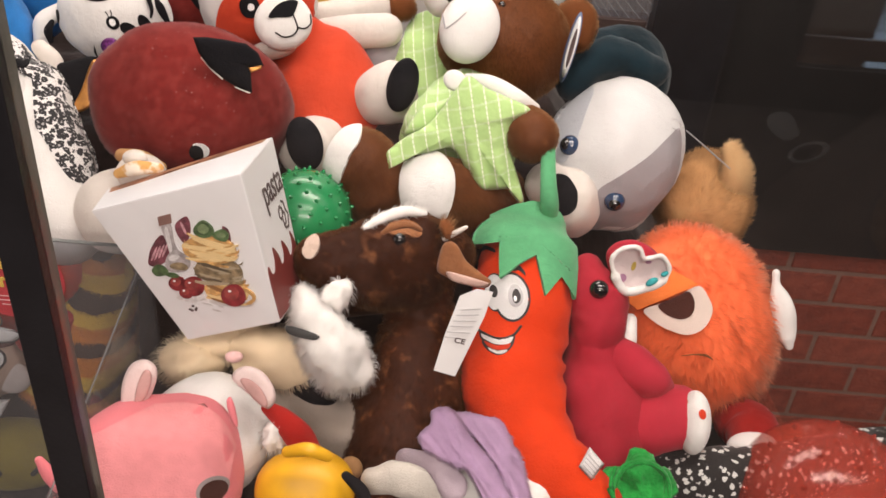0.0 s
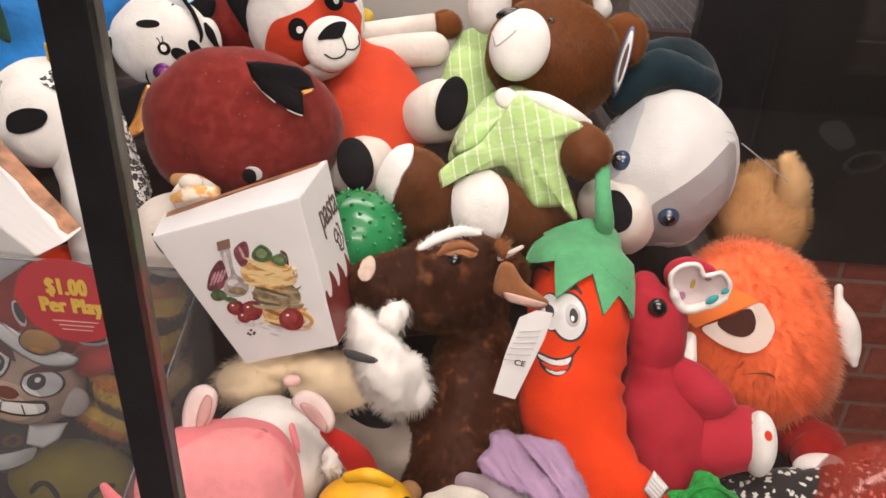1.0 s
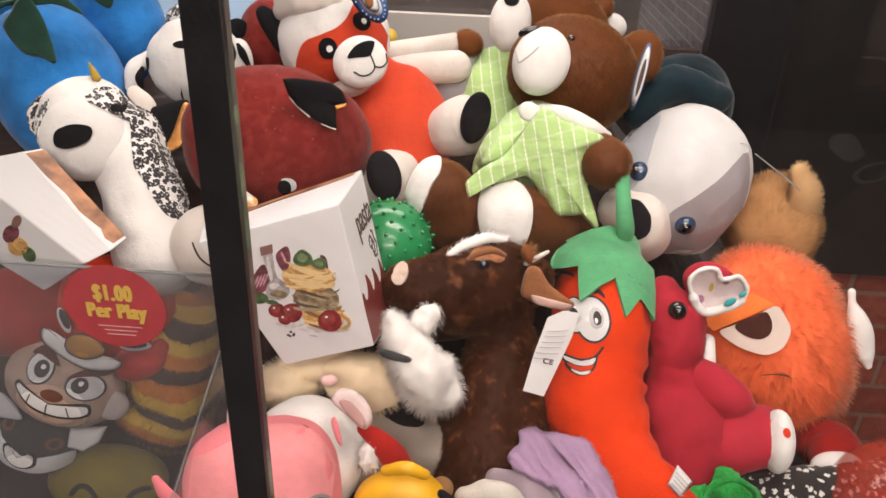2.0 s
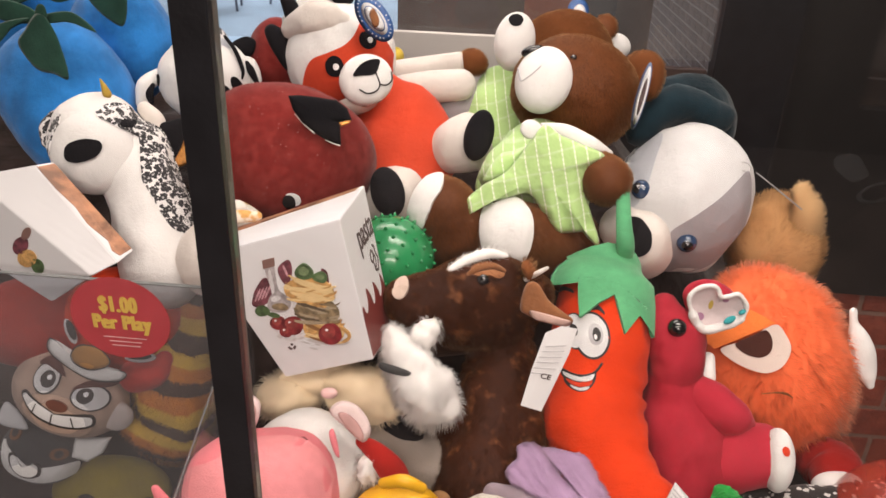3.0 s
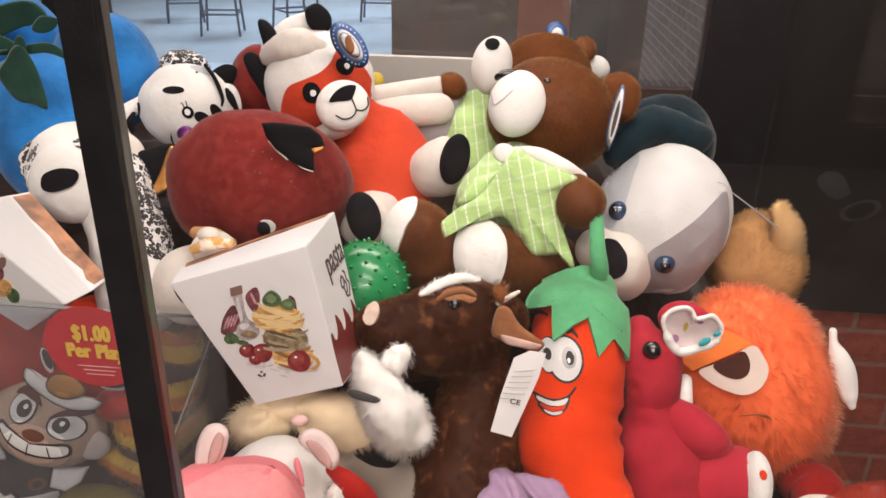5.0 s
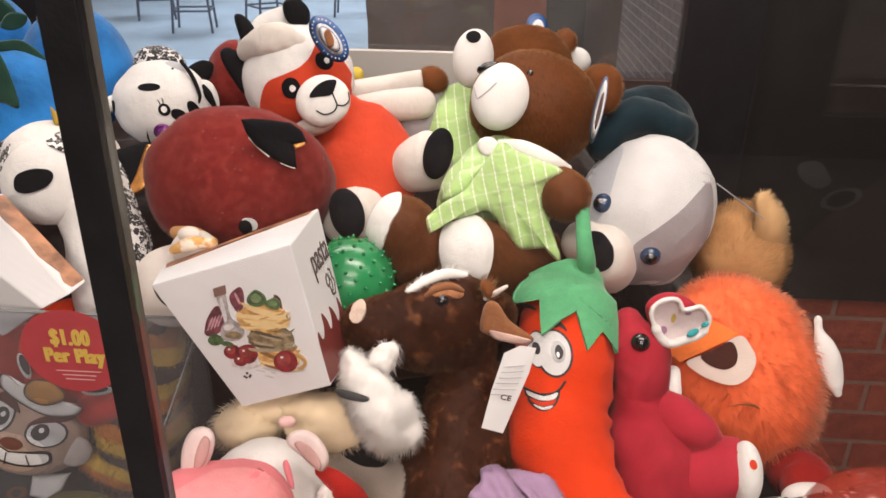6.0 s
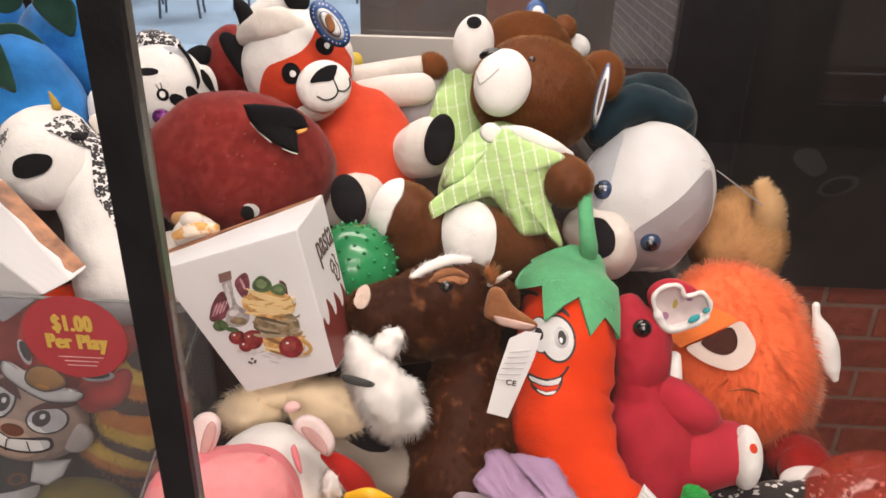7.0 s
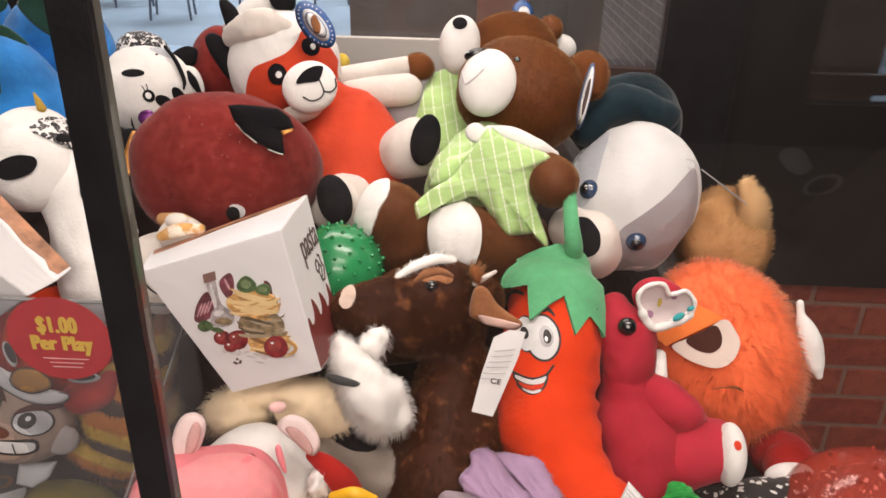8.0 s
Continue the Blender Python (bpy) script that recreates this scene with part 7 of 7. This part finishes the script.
    spike_ball("glossy green spiky vinyl ball", (-0.0568, -0.0186, -0.07), 0.0414, GREENBALL, 150, 0.0023, 0.6)
    k = thing("maroon_toy", "dark red plush toy tucked behind the green ball", "plush toy", (-0.0397, -0.0167, -0.13))
    part("body", ball((-0.0402, -0.0227, -0.14), (0.0303, 0.0385, 0.0233), 20), MAROON, k)
    part("body_back", ball((-0.0142, -0.0702, -0.15), (0.0649, 0.0531, 0.0354), 0, lump=0.004), CHOC, k)

    c = thing("mushroom_plush", "cream and orange plush toy peeking over the carton", "plush toy", (-0.1932, 0.0212, -0.05))
    part("head", ball((-0.1984, 0.0153, -0.065), (0.0211, 0.0179, 0.0179), 0, lump=0.002), CREAM, c)
    part("cap", tube([(-0.2052, 0.0146, -0.03, 0.004), (-0.1888, 0.0194, -0.025, 0.006), (-0.1726, 0.0196, -0.03, 0.0045)], flat=0.8), cloth("orange_print_plush", (0.66, 0.36, 0.12), mottle=0.2, pale_patches=(0.75, 0.66, 0.55), pale_patches_at=(0.48, 0.56)), c, "orange patterned trim")
    part("ear", ball((-0.1931, 0.0278, -0.035), (0.0101, 0.0071, 0.0071), 0), CREAM, c)
    f = thing("smiling_plush", "cream plush toy with a stitched smile beside the carton", "plush toy", (-0.2319, -0.0411, -0.0766))
    fb = ball((-0.2268, -0.0191, -0.0981), (0.0403, 0.0393, 0.031), 10, lump=0.002)
    part("head", fb, CREAM, f)
    part("smile", stitched(tree_of(fb), [(-0.2372, -0.0165), (-0.2313, -0.0299), (-0.2215, -0.0384), (-0.2104, -0.043)], 0.0009), THREAD, f)
    part("trim", tube([(-0.2166, 0.0313, -0.0712, 0.0059), (-0.1977, 0.0279, -0.0647, 0.0079), (-0.182, 0.0215, -0.0683, 0.0049)], flat=0.8), GOLDBROWN, f)

    s = thing("tiger_plush", "shaggy plush with orange, yellow and brown stripes behind the acrylic", "plush toy", (-0.2752, -0.1523, -0.09))
    part("body", tube([(-0.3026, -0.0361, -0.18, 0.0367), (-0.2911, -0.0836, -0.165, 0.0469), (-0.2828, -0.1411, -0.15, 0.0472), (-0.2857, -0.1942, -0.15, 0.039)], lump=0.006), TIGER, s, fur=(0.9, 0.005, 0.0006, (0.1, -0.5, 0.1)))
    part("leg", tube([(-0.3255, -0.1917, -0.135, 0.0127), (-0.3045, -0.1963, -0.13, 0.0155), (-0.2804, -0.1906, -0.135, 0.0162)], lump=0.004), TIGER, s, fur=(0.8, 0.005, 0.0006, (0.1, -0.5, 0.1)))
    r = thing("red_plush", "red plush toy pressed against the acrylic guard", "plush toy", (-0.3953, -0.0814, -0.09))
    part("body", ball((-0.4282, -0.0858, -0.13), (0.0576, 0.046, 0.0403), 0), cloth("deep_red_plush", (0.35, 0.03, 0.02)), r)
    part("head", ball((-0.3311, -0.0823, -0.125), (0.06, 0.0543, 0.0355), 0), CHILI, r)
    part("beak", tube([(-0.3114, -0.1359, -0.105, 0.0167), (-0.2911, -0.1301, -0.1, 0.0155), (-0.2819, -0.1193, -0.102, 0.0089)], flat=0.8), cloth("bright_red_felt", (0.55, 0.03, 0.02)), r)

    for o, oi in ((oval((-0.3655, -0.0895), 0.0049, 0.013, 22), oval((-0.3634, -0.0879), 0.0038, 0.0103, 22)), (oval((-0.2983, -0.1144), 0.0152, 0.0049, 0), oval((-0.2983, -0.1128), 0.0119, 0.0033, 0))):
        part("eye_patch", pillow(o, -0.085, 0.002), EYEWHITE, r, "white felt eye")
        part("eye_dark", pillow(oi, -0.082, 0.0015), THREAD, r)
    g = thing("grinning_plush", "pale brown grinning plush with big eyes behind the acrylic", "plush toy", (-0.3581, -0.1695, -0.07))
    gb = ball((-0.3793, -0.1547, -0.115), (0.0587, 0.0429, 0.035), -18)
    part("head", gb, cloth("pale_tan_plush", (0.46, 0.33, 0.26)), g)
    gt = tree_of(gb)
    for o, i, q in ((oval((-0.3877, -0.1345), 0.0136, 0.0152, -15), oval((-0.3856, -0.1356), 0.0071, 0.0076, 0), oval((-0.3839, -0.134), 0.0022, 0.0022, 0)), (oval((-0.348, -0.1541), 0.0169, 0.0125, -15), oval((-0.3518, -0.1519), 0.0071, 0.0071, 0), oval((-0.3507, -0.1503), 0.0022, 0.0022, 0))):
        part("eye_rim", drape(gt, [(x, y) for x, y in o], 0.0012), THREAD, g)
        part("eye", drape(gt, [(sum(k[0] for k in o) / 36 + (x - sum(k[0] for k in o) / 36) * 0.88, sum(k[1] for k in o) / 36 + (y - sum(k[1] for k in o) / 36) * 0.88) for x, y in o], 0.0018), EYEWHITE, g)
        part("pupil", drape(gt, i, 0.0024, 4), THREAD, g)
        part("glint", drape(gt, q, 0.003, 3), GLINT, g)
    for o in ([(-0.3986, -0.1214), (-0.3899, -0.116), (-0.3779, -0.1214), (-0.3703, -0.1334), (-0.3768, -0.1302), (-0.3888, -0.1236)], [(-0.3627, -0.1454), (-0.3551, -0.14), (-0.3409, -0.1378), (-0.3289, -0.1432), (-0.3344, -0.1454), (-0.3507, -0.1443)]):
        part("brow", drape(gt, rounded(o), 0.002), cloth("brow_felt", (0.09, 0.03, 0.025)), g)
    part("grin_rim", drape(gt, rounded([(-0.4128, -0.1508), (-0.4084, -0.1454), (-0.3997, -0.153), (-0.3877, -0.1639), (-0.3725, -0.1694), (-0.3507, -0.1694), (-0.3442, -0.1737), (-0.3474, -0.1824), (-0.3627, -0.1846), (-0.3834, -0.1803), (-0.4024, -0.1694)]), 0.0012), THREAD, g)
    part("grin", drape(gt, rounded([(-0.4101, -0.1519), (-0.4073, -0.1487), (-0.3997, -0.1563), (-0.3877, -0.1666), (-0.3725, -0.1721), (-0.3518, -0.1721), (-0.3469, -0.1748), (-0.3496, -0.1803), (-0.3627, -0.1819), (-0.3823, -0.1775), (-0.4003, -0.1672)]), 0.0018), EYEWHITE, g)
    for a in ([(-0.3964, -0.1585), (-0.4019, -0.1672)], [(-0.3812, -0.1683), (-0.3856, -0.1792)], [(-0.3643, -0.1721), (-0.3638, -0.1824)]):
        part("tooth_line", stitched(gt, a, 0.0006, 0.0022), THREAD, g)
    part("nose", drape(gt, oval((-0.3763, -0.1601), 0.0103, 0.0054, -18), 0.002), cloth("cocoa_felt", (0.13, 0.05, 0.035)), g)
    part("ear", ball((-0.3298, -0.1755, -0.105), (0.0167, 0.0145, 0.0078), 0), cloth("pale_taupe_plush", (0.55, 0.48, 0.45)), g, "pale ear")
    brim = rounded([(-0.3777, -0.0943), (-0.3671, -0.1018), (-0.3564, -0.114), (-0.3378, -0.1247), (-0.3138, -0.1247), (-0.3058, -0.1284), (-0.3138, -0.1348), (-0.3378, -0.1337), (-0.3591, -0.1231), (-0.3793, -0.106)])
    part("cap", pillow(brim, -0.072, 0.005), WHITE, g, "white brim")
    part("outline", tube([(x, y, -0.0705, 0.0006) for x, y in brim[::2] + brim[:1]], seg=6, steps=2), THREAD, g)
    bill = rounded([(-0.3545, -0.1076), (-0.3461, -0.0997), (-0.3292, -0.1024), (-0.3187, -0.1129), (-0.3213, -0.1198), (-0.3371, -0.1229), (-0.3514, -0.1166)])
    part("bill", pillow(bill, -0.065, 0.005), cloth("ochre_felt", (0.48, 0.24, 0.07)), g, "ochre bill")
    part("outline", tube([(x, y, -0.0635, 0.0006) for x, y in bill[::2] + bill[:1]], seg=6, steps=2), THREAD, g)

    b = thing("badger_plush", "grey and white plush with amber eyes behind the acrylic", "plush toy", (-0.4004, -0.2238, -0.11))
    bb = ball((-0.4289, -0.2239, -0.155), (0.0428, 0.0345, 0.0297), -10)
    part("head", bb, cloth("dark_grey_plush", (0.045, 0.047, 0.05)), b)
    bt = tree_of(bb)
    part("jaw", drape(bt, rounded([(-0.4593, -0.2077), (-0.4507, -0.2169), (-0.442, -0.2297), (-0.4275, -0.2378), (-0.4102, -0.2355), (-0.3899, -0.232), (-0.3864, -0.2378), (-0.3969, -0.247), (-0.4188, -0.2517), (-0.442, -0.2459), (-0.4593, -0.2343)]), 0.0015), WHITE, b)
    lip = [(-0.4489, -0.2204), (-0.4478, -0.232), (-0.4408, -0.2412), (-0.4293, -0.2447), (-0.4188, -0.2412), (-0.4165, -0.232), (-0.4223, -0.2285), (-0.4269, -0.2343), (-0.4339, -0.2355), (-0.4385, -0.232), (-0.4397, -0.2239), (-0.4443, -0.2181)]
    part("mouth_rim", drape(bt, rounded(lip), 0.0022), THREAD, b)
    part("teeth", drape(bt, shrunk(lip, 0.82), 0.0030), WHITE, b)
    for o in (oval((-0.4466, -0.2007), 0.0069, 0.0064, 0), oval((-0.4015, -0.2216), 0.0075, 0.0058, -10)):
        part("eye", drape(bt, o, 0.0018), cloth("amber_felt", (0.20, 0.09, 0.04)), b)
    for o in (oval((-0.446, -0.2007), 0.0035, 0.0035, 0), oval((-0.4015, -0.2216), 0.0035, 0.0035, 0)):
        part("pupil", drape(bt, o, 0.0026, 3), THREAD, b)
    part("ear", pillow(edged([(-0.3819, -0.203), (-0.344, -0.2018), (-0.3532, -0.2184), (-0.3692, -0.2276), (-0.3853, -0.223)]), -0.127, 0.004), WHITE, b, "pointed white ear")
    part("ear", pillow(rounded([(-0.4536, -0.1672), (-0.442, -0.173), (-0.4293, -0.1932), (-0.442, -0.1938), (-0.4593, -0.1874)]), -0.127, 0.004), GREYWHITE, b, "pointed pale ear")
    q = thing("yellow_plush", "round dull yellow plush at the bottom of the chute side", "plush toy", (-0.3182, -0.2332, -0.07))
    dull = ball((-0.3647, -0.2721, -0.175), (0.0639, 0.0377, 0.0304), 0)
    part("body", dull, OLIVE, q)
    for lash in ([(-0.392, -0.2778), (-0.3852, -0.2709), (-0.3774, -0.2692), (-0.3709, -0.2733), (-0.3656, -0.2826)], [(-0.335, -0.2839), (-0.3288, -0.2781), (-0.3209, -0.2753), (-0.3153, -0.2759)]):
        part("closed_eye", stitched(tree_of(dull), lash, 0.0028, 0.0002), THREAD, q, "black stitched closed eye")


chili_plush()
cow_plush()
cow_tag()
orange_monster()
pink_elephant()
gull_plush()
teal_toy()
tan_dog()
bear()
bear_behind()
red_panda()
panda_behind()
maroon_bull()
spotted_pups()
leopard_dog()
blueberries()
boxes()
lower_toys()
